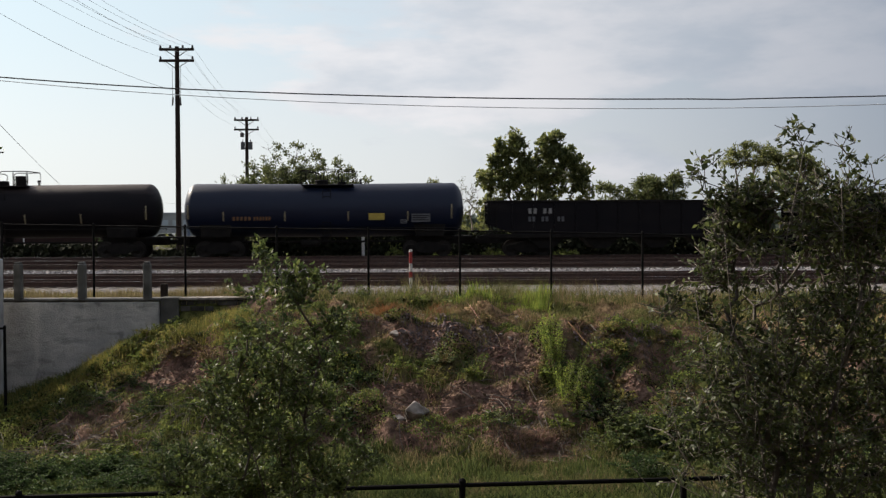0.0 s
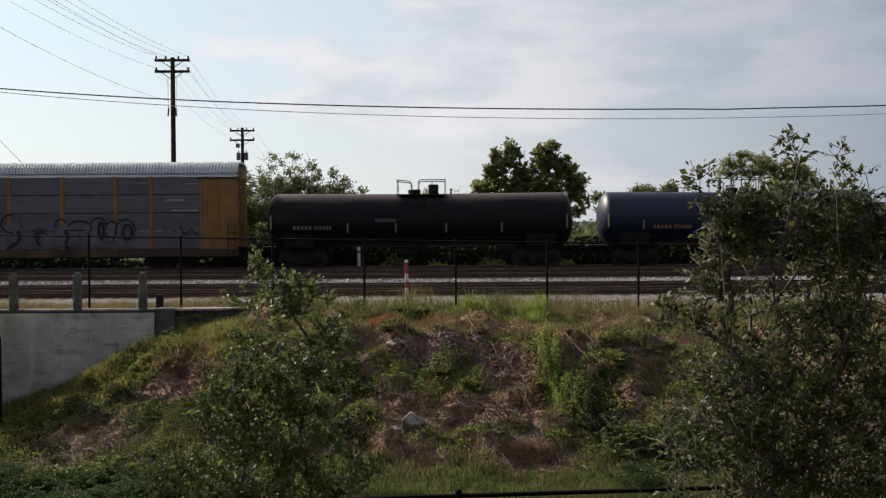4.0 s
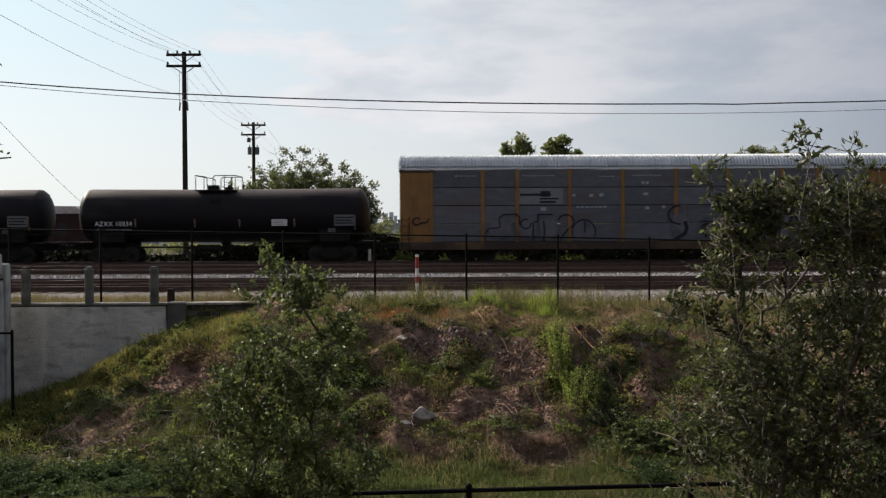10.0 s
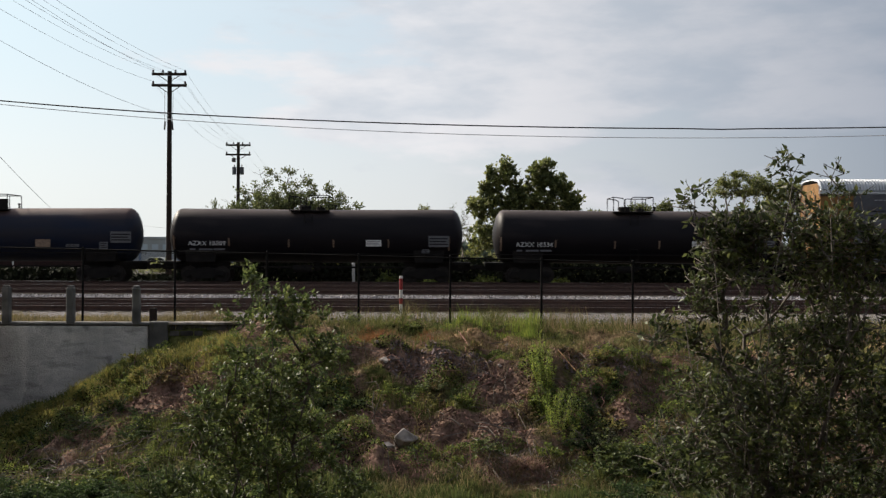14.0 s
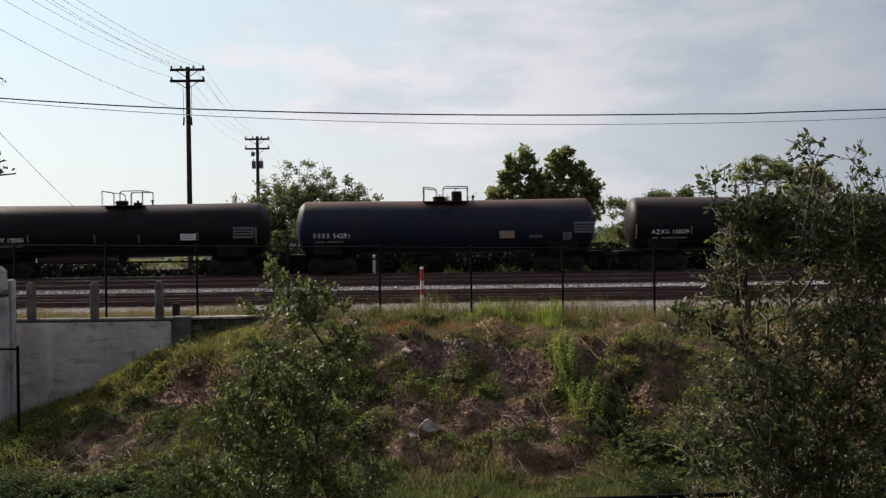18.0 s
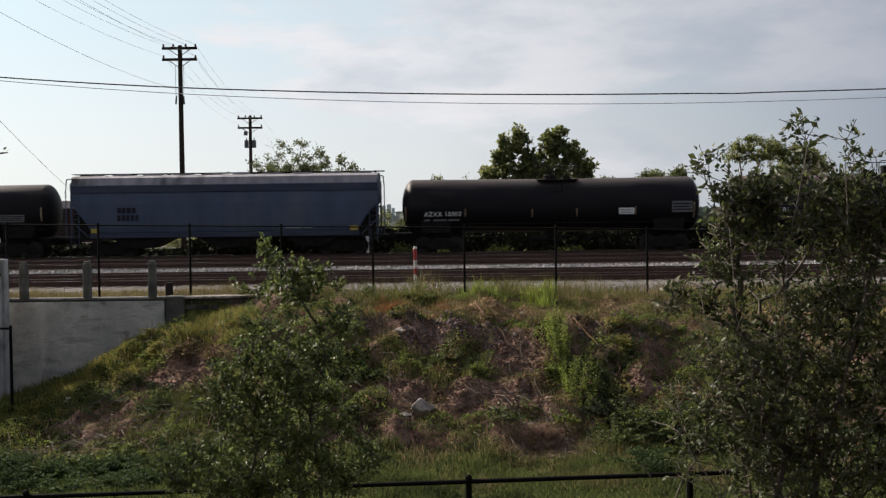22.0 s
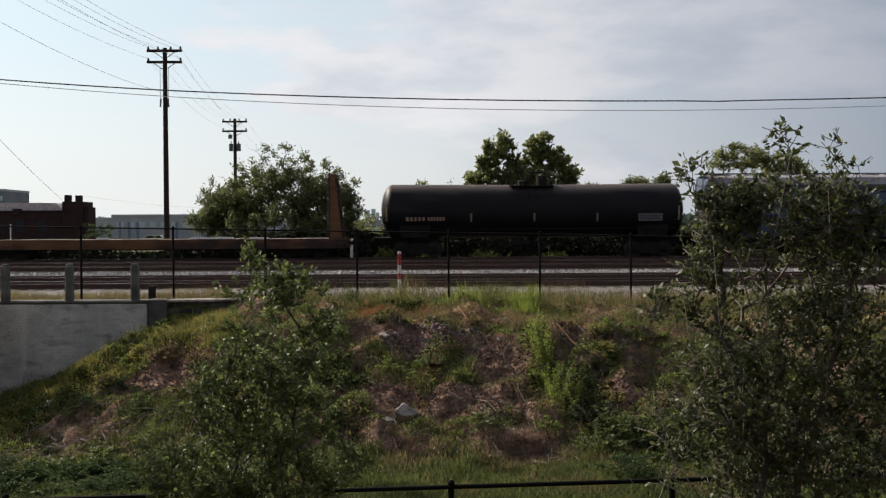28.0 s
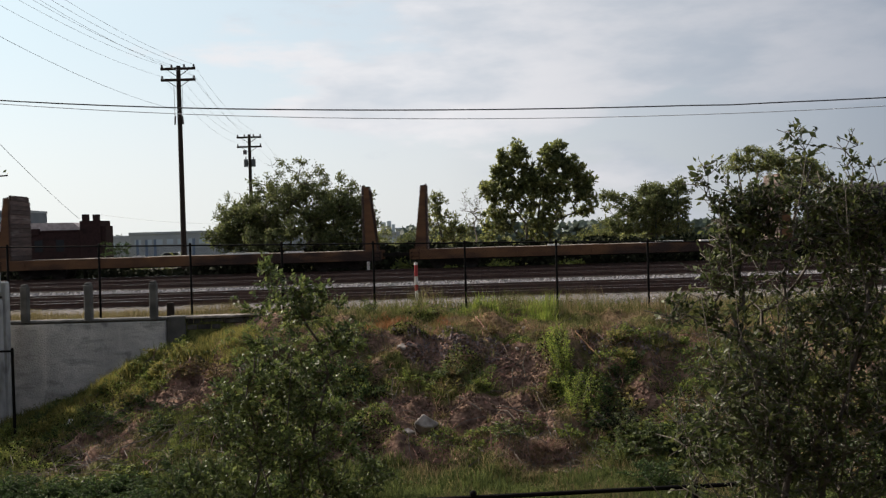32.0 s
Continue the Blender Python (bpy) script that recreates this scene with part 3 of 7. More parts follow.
def stones(name, x0, x1, y0, y1, z, count, seed, smin=0.025, smax=0.06, surf=None, mat=None, label="loose pale limestone chips on the ballast"):
    rng = random.Random(seed)
    base = [Vector(v).normalized() for v in ((1, 1, 1), (1, -1, -1), (-1, 1, -1), (-1, -1, 1), (1.2, 0, -0.4), (-1.1, 0.2, 0.3))]
    fcs = [(0, 4, 2), (0, 2, 5), (0, 5, 3), (0, 3, 4), (1, 2, 4), (1, 5, 2), (1, 3, 5), (1, 4, 3)]
    verts, faces = [], []
    for i in range(count):
        x, y, s = rng.uniform(x0, x1), rng.uniform(y0, y1), rng.uniform(smin, smax)
        rot = Euler((rng.uniform(0, 6), rng.uniform(0, 6), rng.uniform(0, 6))).to_matrix()
        zz = surf(x, y) if surf else z
        o = len(verts)
        verts += [tuple(Vector((x, y, zz + s * 0.3)) + rot @ (v * s * rng.uniform(0.7, 1.2))) for v in base]
        faces += [tuple(o + j for j in f) for f in fcs]
    ob = mesh_part(name, raw(name, verts, faces), mat or M_STONE)
    return tagged(ob, label, "gravel", kind="stuff")


stones("loose_ballast", -19, 19, 39.7, 45.4, -0.2, 11000, 4, 0.035, 0.075)
stones("loose_ballast", -15, 15, 31.4, 33.2, -0.27, 4200, 5, 0.022, 0.05, None, M_STONE)


def rail_mesh(length):
    """Flat-bottomed rail lying along x, its head at z = 0."""
    h = [(-0.07, -0.17), (0.07, -0.17), (0.07, -0.158), (0.012, -0.14), (0.012, -0.045), (0.036, -0.035), (0.036, -0.006), (0.028, 0),
         (-0.028, 0), (-0.036, -0.006), (-0.036, -0.035), (-0.012, -0.045), (-0.012, -0.14), (-0.07, -0.158)]
    k = len(h)
    verts = [(x, y, z) for x in (-length / 2, length / 2) for y, z in h]
    faces = [tuple(range(k)), tuple(range(2 * k - 1, k - 1, -1))] + [(i, i + k, (i + 1) % k + k, (i + 1) % k) for i in range(k)]
    me = raw("rail", verts, faces)
    me.materials.append(M_RAIL)
    me.materials.append(M_RAILTOP)
    for p in me.polygons:
        if abs(p.normal.z) > 0.9 and p.center.z > -0.01:
            p.material_index = 1
    return me


RAIL = rail_mesh(180)
for cy in TRACKS:
    tr = tagged(empty("railway_track", pose(0, cy, 0), "steel rails on dark wooden sleepers in grey ballast", "railway track", "parallel tracks"), kind="structure")
    for dy in (-0.753, 0.753):
        r = mesh_part("rail", RAIL, M_RAIL, tr)
        r.location = (0, dy, 0)


# ---------------------------------------------------------------- wall, posts and fences by the tracks
def abutment():
    w = empty("wall_abutment", pose(0, 0, 0), "weathered grey concrete wing wall beside the bank", "wall")
    w["kind"] = "structure"
    bm = B()
    box(bm, -34, -7.22, 27.6, 28.05, -4.0, -0.22, 0.03)
    part("wall_face", bm, M_CONC, w)
    bm = B()
    box(bm, -34, -7.18, 27.592, 28.1, -0.216, -0.13, 0.03)
    part("coping", bm, M_CONCD, w)
    bm = B()
    box(bm, -7.215, -6.72, 27.68, 28.2, -1.6, -0.12, 0.03)
    part("end_block", bm, M_CONCD, w, "dark stained concrete end block")
    bm = B()
    box(bm, -6.715, -4.6, 27.84, 28.25, -1.4, -0.2, 0.02)
    part("low_wall", bm, M_UNDER, w, "dark core of the low stone wall")
    rng = random.Random(64)
    z = -0.205
    for row in range(6):
        h, x = rng.uniform(0.11, 0.17), -6.70
        while x < -4.66:
            ln = min(rng.uniform(0.22, 0.55), -4.6 - x)
            bm = box(B(), x + 0.008, x + ln - 0.008, 27.78 - rng.uniform(0, 0.035), 27.9, z - h + 0.008, z - 0.008, 0.018)
            part("stone", bm, M_COURSE, w)
            x += ln
        z -= h
    bm = B()
    box(bm, -6.72, -4.55, 27.72, 28.3, -0.196, -0.13, 0.015)
    part("cap_slab", bm, M_ROCK, w, "pale stone cap slab")


abutment()

# unseen house wall added behind the lens to block the sky light there
bm = box(B(), -45, 45, -6.0, -2.0, -3.2, 9.0)
tagged(part("wall_behind", bm, M_BRICK), "unseen dark brick house wall added behind to block sky", "wall", kind="structure")


def guard_post(x):
    bm = B()
    box(bm, x - 0.092, x + 0.092, 27.57, 27.80, -0.20, 0.77, 0.025)
    box(bm, x - 0.078, x + 0.078, 27.585, 27.785, 0.76, 0.82, 0.03)
    p = part("guard_post", bm, M_CONCD)
    return tagged(p, "square weathered concrete guard post on the wall", "post", "guard posts on the wall")


for gx in (-12.5, -10.84, -9.2, -7.52):
    guard_post(gx)
bm = B()
box(bm, -7.38, -7.2, 28.4, 28.55, -0.32, 0.2, 0.02)
tagged(part("stub_post", bm, M_POLE), "short dark wooden stub post by the wall", "post")


def pillar():
    p = empty("bridge_pillar", pose(-11.62, 26.6, 0), "rounded grey concrete bridge pillar at the wall", "pillar")
    bm = box(B(), -0.9, 0.645, -0.35, 0.05, -3.4, 0.52, 0.05)
    part("shaft", bm, M_PILLAR, p)
    bm = box(B(), -0.885, 0.63, -0.335, 0.035, 0.522, 0.575, 0.0)
    part("band", bm, M_COPE, p, "thin dark band under the pillar cap")
    bm = box(B(), -0.9, 0.645, -0.35, 0.05, 0.577, 1.27, 0.12)
    part("cap", bm, M_PILLAR, p)
    bm = box(B(), 0.45, 0.715, 0.06, 0.3, -3.4, 0.93, 0.03)
    part("pilaster", bm, M_PILLAR, p)

pillar()


def fence(name, x0, spacing, count, y, top, base, label, radius=0.035, rail_r=0.026, mesh=(0, -1, 0.1, 0.003)):
    """Black tube fence: posts with a top rail and a tension wire at the foot."""
    f = empty(name, pose(0, y, 0), label, "fence")
    tops = []
    for i in range(count):
        x = x0 + i * spacing
        bm = B()
        rod(bm, (x, 0, base(x)), (x, 0, top(x)), radius, n=10)
        bmesh.ops.create_uvsphere(bm, u_segments=8, v_segments=5, radius=radius * 1.15, matrix=Matrix.Translation((x, 0, top(x) + 0.01)))
        part("post", bm, M_FENCE, f)
        tops.append((x, 0, top(x) - 0.03))
    for a, b in zip(tops, tops[1:]):
        bm = rod(B(), a, b, rail_r, n=8)
        part("top_rail", bm, M_FENCE, f)
    for i in range(count - 1):  # woven wire in each bay that can be seen
        xa = x0 + i * spacing
        if not mesh[0] < xa < mesh[1]:
            continue
        verts, faces = [], []
        pitch, r = mesh[2], mesh[3]
        zb, zt = max(base(xa), base(xa + spacing)) + 0.12, min(top(xa), top(xa + spacing)) - 0.05
        hgt = zt - zb
        for sgn in (1, -1):
            k = -hgt
            while k < spacing:
                u0, u1 = max(0.0, k), min(spacing, k + hgt)
                if u1 - u0 > 0.01:
                    za, zc = (u0 - k, u1 - k) if sgn > 0 else (hgt - (u0 - k), hgt - (u1 - k))
                    o = len(verts)
                    for u, z in ((u0, za), (u1, zc)):
                        verts += [(xa + u - r, 0.03 + 0.004 * sgn, zb + z), (xa + u + r, 0.03 + 0.004 * sgn, zb + z), (xa + u, 0.03 + 0.004 * sgn - r * 1.7, zb + z)]
                    faces += [(o, o + 1, o + 4, o + 3), (o + 1, o + 2, o + 5, o + 4), (o + 2, o, o + 3, o + 5)]
                k += pitch
        tagged(mesh_part("chain_link", raw("chain_link", verts, faces), M_LINK, f), kind="stuff")
    bm = B()
    for i in range(count - 1):
        x = x0 + i * spacing
        rod(bm, (x, 0, base(x) + 0.1), (x + spacing, 0, base(x + spacing) + 0.1), 0.005, n=5)
    part("bottom_wire", bm, M_FENCE, f)
    return f


fence("track_fence", -23.83, 2.44, 20, 28.6, lambda x: 1.60 - 0.019 * x if x < 4 else 1.524 - 0.03 * (x - 4), lambda x: ground(x, 28.6) - 0.1,
      "black chain-link fence along the railway", 0.031, 0.019, (-14, 16, 0.08, 0.0016))
fence("lawn_fence", -11.95, 2.44, 11, 11.75, lambda x: -1.10 + 0.022 * (x - 0.25), lambda x: -3.2, "black chain-link fence along the lawn", 0.036, 0.026, (-8, 8, 0.075, 0.0018))
fence("road_fence", -20.05, 2.44, 5, 25.4, lambda x: -0.65, lambda x: ground(x, 25.4) - 0.1, "black tubular steel fence by the road", 0.035)


def marker():
    p = empty("marker_post", pose(-0.78, 30.0, 0), "red and white striped marker post in the grass", "marker post")
    z = -0.4
    for i, h in enumerate((0.65, 0.17, 0.23, 0.32)):
        if h:
            bm = rod(B(), (0, 0, z), (0, 0, z + h), 0.048, n=14)
            part("band", bm, M_WHITE if i % 2 == 0 else M_RED, p)
            z += h
    bm = rod(B(), (0, 0, z), (0, 0, z + 0.07), 0.054, 0.042, n=14)
    part("cap", bm, M_WHITE, p)


marker()


# ---------------------------------------------------------------- the train
TRAIN_Y = 59.0
WHEEL_R = 0.43
MOVERS = []  # (car, its middle along x at the start)
WHEELS = []


def wheelset_mesh():
    bm = B()
    for s in (-1, 1):
        rod(bm, (0, s * 0.68, 0), (0, s * 0.80, 0), WHEEL_R, n=28)
        rod(bm, (0, s * 0.64, 0), (0, s * 0.68, 0), WHEEL_R + 0.025, n=28)
        rod(bm, (0, s * 0.80, 0), (0, s * 0.83, 0), WHEEL_R * 0.55, WHEEL_R * 0.4, n=16)
        for k in range(6):
            a = k * math.pi / 3
            rod(bm, (0.22 * math.cos(a), s * 0.8, 0.22 * math.sin(a)), (0.22 * math.cos(a), s * 0.815, 0.22 * math.sin(a)), 0.05, n=6)
    rod(bm, (0, -1.0, 0), (0, 1.0, 0), 0.08, n=10)
    me = bpy.data.meshes.new("wheelset")
    bm.to_mesh(me)
    bm.free()
    me.materials.append(M_STEEL)
    return me


def side_frame_mesh():
    out = [(-1.15, 0.50), (-1.02, 0.62), (-0.72, 0.64), (-0.42, 0.78), (0.42, 0.78), (0.72, 0.64), (1.02, 0.62), (1.15, 0.50), (1.15, 0.36), (0.7, 0.38),
           (0.4, 0.2), (-0.4, 0.2), (-0.7, 0.38), (-1.15, 0.36)]
    bm = prism(B(), out, -0.07, 0.07)
    for s in (-1, 1):
        rod(bm, (s * 0.88, -0.12, 0.46), (s * 0.88, 0.12, 0.46), 0.13, n=12)
    me = bpy.data.meshes.new("side_frame")
    bm.to_mesh(me)
    bm.free()
    me.materials.append(M_UNDER)
    return me


def spring_mesh():
    bm = B()
    for i in (-1, 0, 1):
        rod(bm, (i * 0.16, 0, 0.27), (i * 0.16, 0, 0.56), 0.06, n=8)
    me = bpy.data.meshes.new("spring_group")
    bm.to_mesh(me)
    bm.free()
    me.materials.append(M_UNDER)
    return me


def coupler_mesh():
    bm = B()
    box(bm, -0.35, 0.30, -0.09, 0.09, 0.72, 0.92, 0.02)
    box(bm, 0.25, 0.52, -0.16, 0.16, 0.70, 0.98, 0.05)
    rod(bm, (0.2, -0.2, 0.72), (0.45, -0.3, 0.4), 0.025, n=6)
    me = bpy.data.meshes.new("coupler")
    bm.to_mesh(me)
    bm.free()
    me.materials.append(M_UNDER)
    return me


WHEELSET, SIDE_FRAME, SPRINGS, COUPLER = wheelset_mesh(), side_frame_mesh(), spring_mesh(), coupler_mesh()


def truck(car, x):
    bm = B()
    box(bm, x - 0.22, x + 0.22, -1.05, 1.05, 0.52, 0.80, 0.04)
    t = part("truck", bm, M_UNDER, car)
    for s in (-1, 1):
        o = mesh_part("side_frame", SIDE_FRAME, M_UNDER, t)
        o.location = (x, s * 0.98, 0)
        o = mesh_part("spring_group", SPRINGS, M_UNDER, t)
        o.location = (x, s * 1.0, 0)
        o = mesh_part("wheelset", WHEELSET, M_STEEL, t)
        o.location = (x + s * 0.88, 0, WHEEL_R)
        WHEELS.append(o)
    return t


def running_gear(car, half, truck_x, reach):
    """Two trucks, a coupler at each end and the brake gear."""
    for s in (-1, 1):
        truck(car, s * truck_x)
        o = mesh_part("coupler", COUPLER, M_UNDER, car)
        o.location = (s * (reach - 0.42), 0, 0)
        o.rotation_euler = (0, 0, 0 if s > 0 else math.pi)


def side_rail(car, half, y, z, posts, mat=M_UNDER):
    bm = rod(B(), (-half, y, z), (half, y, z), 0.022, n=6)
    for i in range(posts):
        x = -half + 2 * half * i / (posts - 1)
        rod(bm, (x, y, z), (x, y + (0.3 if y < 0 else -0.3), z - 0.12), 0.016, n=5)
    return part("grab_rail", bm, mat, car)


def ladder(car, x, y, z0, z1, mat, w=0.4, rungs=6):
    bm = B()
    for s in (-1, 1):
        rod(bm, (x + s * w / 2, y, z0), (x + s * w / 2, y, z1), 0.02, n=6)
    for i in range(rungs):
        z = z0 + (z1 - z0) * (i + 0.5) / rungs
        rod(bm, (x - w / 2, y, z), (x + w / 2, y, z), 0.014, n=5)
    return part("ladder", bm, mat, car)


def car_empty(name, mid, label, category):
    c = empty(name, pose(mid, TRAIN_Y, 0), label, category, "cars of the freight train")
    MOVERS.append((c, mid))
    return c


def tank_car(left, right, paint, label, letters, stripes, dome_at, housing, radius=1.45, zc=2.56, stripe_mat=M_REFLECT, platform_len=2.4):
    """A tank car from head to head: shell, sills, top platform with rails and fittings."""
    mid, half = (left + right) / 2, (right - left) / 2
    car = car_empty("tank_car", mid, label, "tank car")
    hd = 0.62
    prof = [(-half + hd * (1 - math.cos(math.pi / 2 * k / 10)), max(0.02, radius * math.sin(math.pi / 2 * k / 10))) for k in range(11)]
    rings = [-half + hd + (2 * half - 2 * hd) * i / 6 for i in range(1, 6)]
    body = prof + [(x, radius) for x in rings] + [(-x, r) for x, r in reversed(prof)]
    bm = lathe(body, 56)
    for v in bm.verts:  # the shell dips a little towards its middle outlet
        v.co.z += zc - 0.05 * (1 - abs(v.co.x) / half)
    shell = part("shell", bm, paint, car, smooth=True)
    shell.data.polygons.foreach_set("use_smooth", [True] * len(shell.data.polygons))
    # stub sills, saddles and end platforms
    for s in (-1, 1):
        bm = B()
        xa, xb = sorted((s * (half - 3.2), s * (half + 0.42)))
        box(bm, xa, xb, -0.22, 0.22, 0.66, 1.12, 0.02)
        part("stub_sill", bm, M_UNDER, car)
        bm = B()
        xa, xb = sorted((s * (half - 0.55), s * (half + 0.45)))
        box(bm, xa, xb, -1.4, 1.4, 1.02, 1.12, 0.015)
        part("end_platform", bm, M_UNDER, car)
        bm = B()
        xa, xb = sorted((s * (half - 2.6), s * (half - 1.1)))
        prism(bm, [(xa, 1.1), (xb, 1.1), (xb + 0.1, 1.75), (xa - 0.1, 1.75)], -1.22, 1.22)
        part("saddle", bm, M_UNDER, car)
        ladder(car, s * (half - 0.25), -1.42, 0.55, 1.1, M_UNDER, 0.42, 3)
    side_rail(car, half - 0.1, -1.48, 1.55, 9)
    side_rail(car, half - 0.1, 1.48, 1.55, 9)
    # brake gear along the belly and a bottom outlet
    bm = B()
    rod(bm, (-half + 3, -0.5, 0.82), (half - 3, -0.5, 0.82), 0.05, n=8)
    rod(bm, (-1.2, -0.75, 0.75), (-0.2, -0.75, 0.75), 0.2, n=14)
    part("brake_rigging", bm, M_UNDER, car)
    bm = rod(B(), (0, 0, 0.62), (0, 0, 1.15), 0.16, 0.3, n=14)
    part("bottom_outlet", bm, M_UNDER, car)
    # platform on top
    px, top = dome_at - mid, zc + radius - 0.04
    L = platform_len / 2
    for s in (-1, 1):
        bm = box(B(), px - L, px + L, s * 0.78 - 0.3, s * 0.78 + 0.3, top - 0.12, top - 0.06, 0.01)
        part("walkway_grating", bm, M_UNDER, car)
    zr = top + 0.72
    loops = []
    for y in (-1.02, 1.02):
        loops += [[(px - L, y, top - 0.1), (px - L, y, zr), (px - 0.55 * L, y, zr - 0.06), (px - 0.42 * L, y, zr - 0.14), (px - 0.40 * L, y, top - 0.1)],
                  [(px - 0.12 * L, y, top - 0.1), (px - 0.12 * L, y, zr - 0.1), (px - 0.02 * L, y, zr), (px + L, y, zr), (px + L, y, top - 0.1)],
                  [(px + 0.45 * L, y, top - 0.1), (px + 0.45 * L, y, zr - 0.02)]]
    loops += [[(px - L, -1.02, zr), (px - L, 1.02, zr)], [(px + L, -1.02, zr), (px + L, 1.02, zr)]]
    for pts in loops:
        part("railing", pipe(B(), pts, 0.024), M_UNDER, car)
    bm = rod(B(), (px - 0.3 * L, 0, top - 0.1), (px - 0.3 * L, 0, top + 0.16), 0.34, n=20)
    rod(bm, (px - 0.3 * L, 0, top + 0.16), (px - 0.3 * L, 0, top + 0.23), 0.37, 0.3, n=20)
    part("manway", bm, M_UNDER, car)
    hx = px + 0.5 * L
    if housing == "box":
        bm = rod(B(), (hx, -0.1, top - 0.1), (hx, -0.1, top + 0.46), 0.29, n=18)
        rod(bm, (hx, -0.1, top + 0.46), (hx, -0.1, top + 0.5), 0.31, 0.25, n=18)
        part("valve_housing", bm, M_UNDER, car)
    else:
        bm = rod(B(), (hx, 0, top - 0.1), (hx, 0, top + 0.12), 0.24, n=14)
        rod(bm, (hx, 0, top + 0.12), (hx, 0, top + 0.24), 0.07, n=8)
        part("valve_housing", bm, M_UNDER, car)
    bm = rod(B(), (px + L * 1.25, -0.1, top - 0.08), (px + L * 1.25, -0.1, top + 0.18), 0.05, n=8)
    rod(bm, (px + L * 1.25, -0.1, top + 0.18), (px + L * 1.25, -0.1, top + 0.26), 0.08, n=8)
    part("vent_valve", bm, M_UNDER, car)
    ladder(car, px, -1.3, 1.15, top - 0.3, M_UNDER, 0.42, 9)
    # writing and strips on the flank
    def flank(z):
        return -math.sqrt(max(0.02, (radius + 0.012) ** 2 - (z - zc) ** 2))
    for x, z, h in stripes:
        bm = B()
        rows = []
        for k in range(6):
            zz = z + h * k / 5
            a = math.asin(max(-1.0, min(1.0, (zz - zc) / radius)))
            rows.append([bm.verts.new((xx, -(radius + d) * math.cos(a), zc + (radius + d) * math.sin(a))) for xx, d in ((x - 0.036, 0.022), (x + 0.036, 0.022), (x + 0.036, -0.01), (x - 0.036, -0.01))])
        for p, q in zip(rows, rows[1:]):
            for j in range(4):
                bm.faces.new((p[j], p[(j + 1) % 4], q[(j + 1) % 4], q[j]))
        bm.faces.new(rows[0][::-1]), bm.faces.new(rows[-1])
        bmesh.ops.recalc_face_normals(bm, faces=bm.faces)
        part("reflective_strip", bm, stripe_mat, car)
    for kind, *a in letters:
        if kind == "text":
            body, size, x, z, mat = a
            stencil("reporting_mark", body, size, x, flank(z + size * 0.75) - 0.05, z, mat, car)
        elif kind == "bars":
            widths, h, x, z, mat = a
            bars("stencilled_mark", widths, h, x, flank(z + h) - 0.05, z, mat, car)
        else:
            w, h, x, z, mat = a
            bm = box(B(), x, x + w, min(flank(z), flank(z + h)) - 0.03, min(flank(z), flank(z + h)) - 0.018, z, z + h, 0.004)
            panel = part("placard", bm, mat, car)
            if mat in (M_WHITE, M_DULL):
                bm = B()
                for i in range(3):
                    yy = min(flank(z), flank(z + h)) - 0.034
                    box(bm, x + 0.06, x + w - 0.06 - 0.1 * (i % 2), yy, yy + 0.003, z + h * (0.2 + 0.25 * i), z + h * (0.3 + 0.25 * i))
                part("print", bm, M_DULL if mat is M_WHITE else M_BLACK, panel)
    running_gear(car, half, half - 2.0, half + 0.72)
    return car


def mark(n, w=0.14, g=0.07):
    return [(w, g)] * n


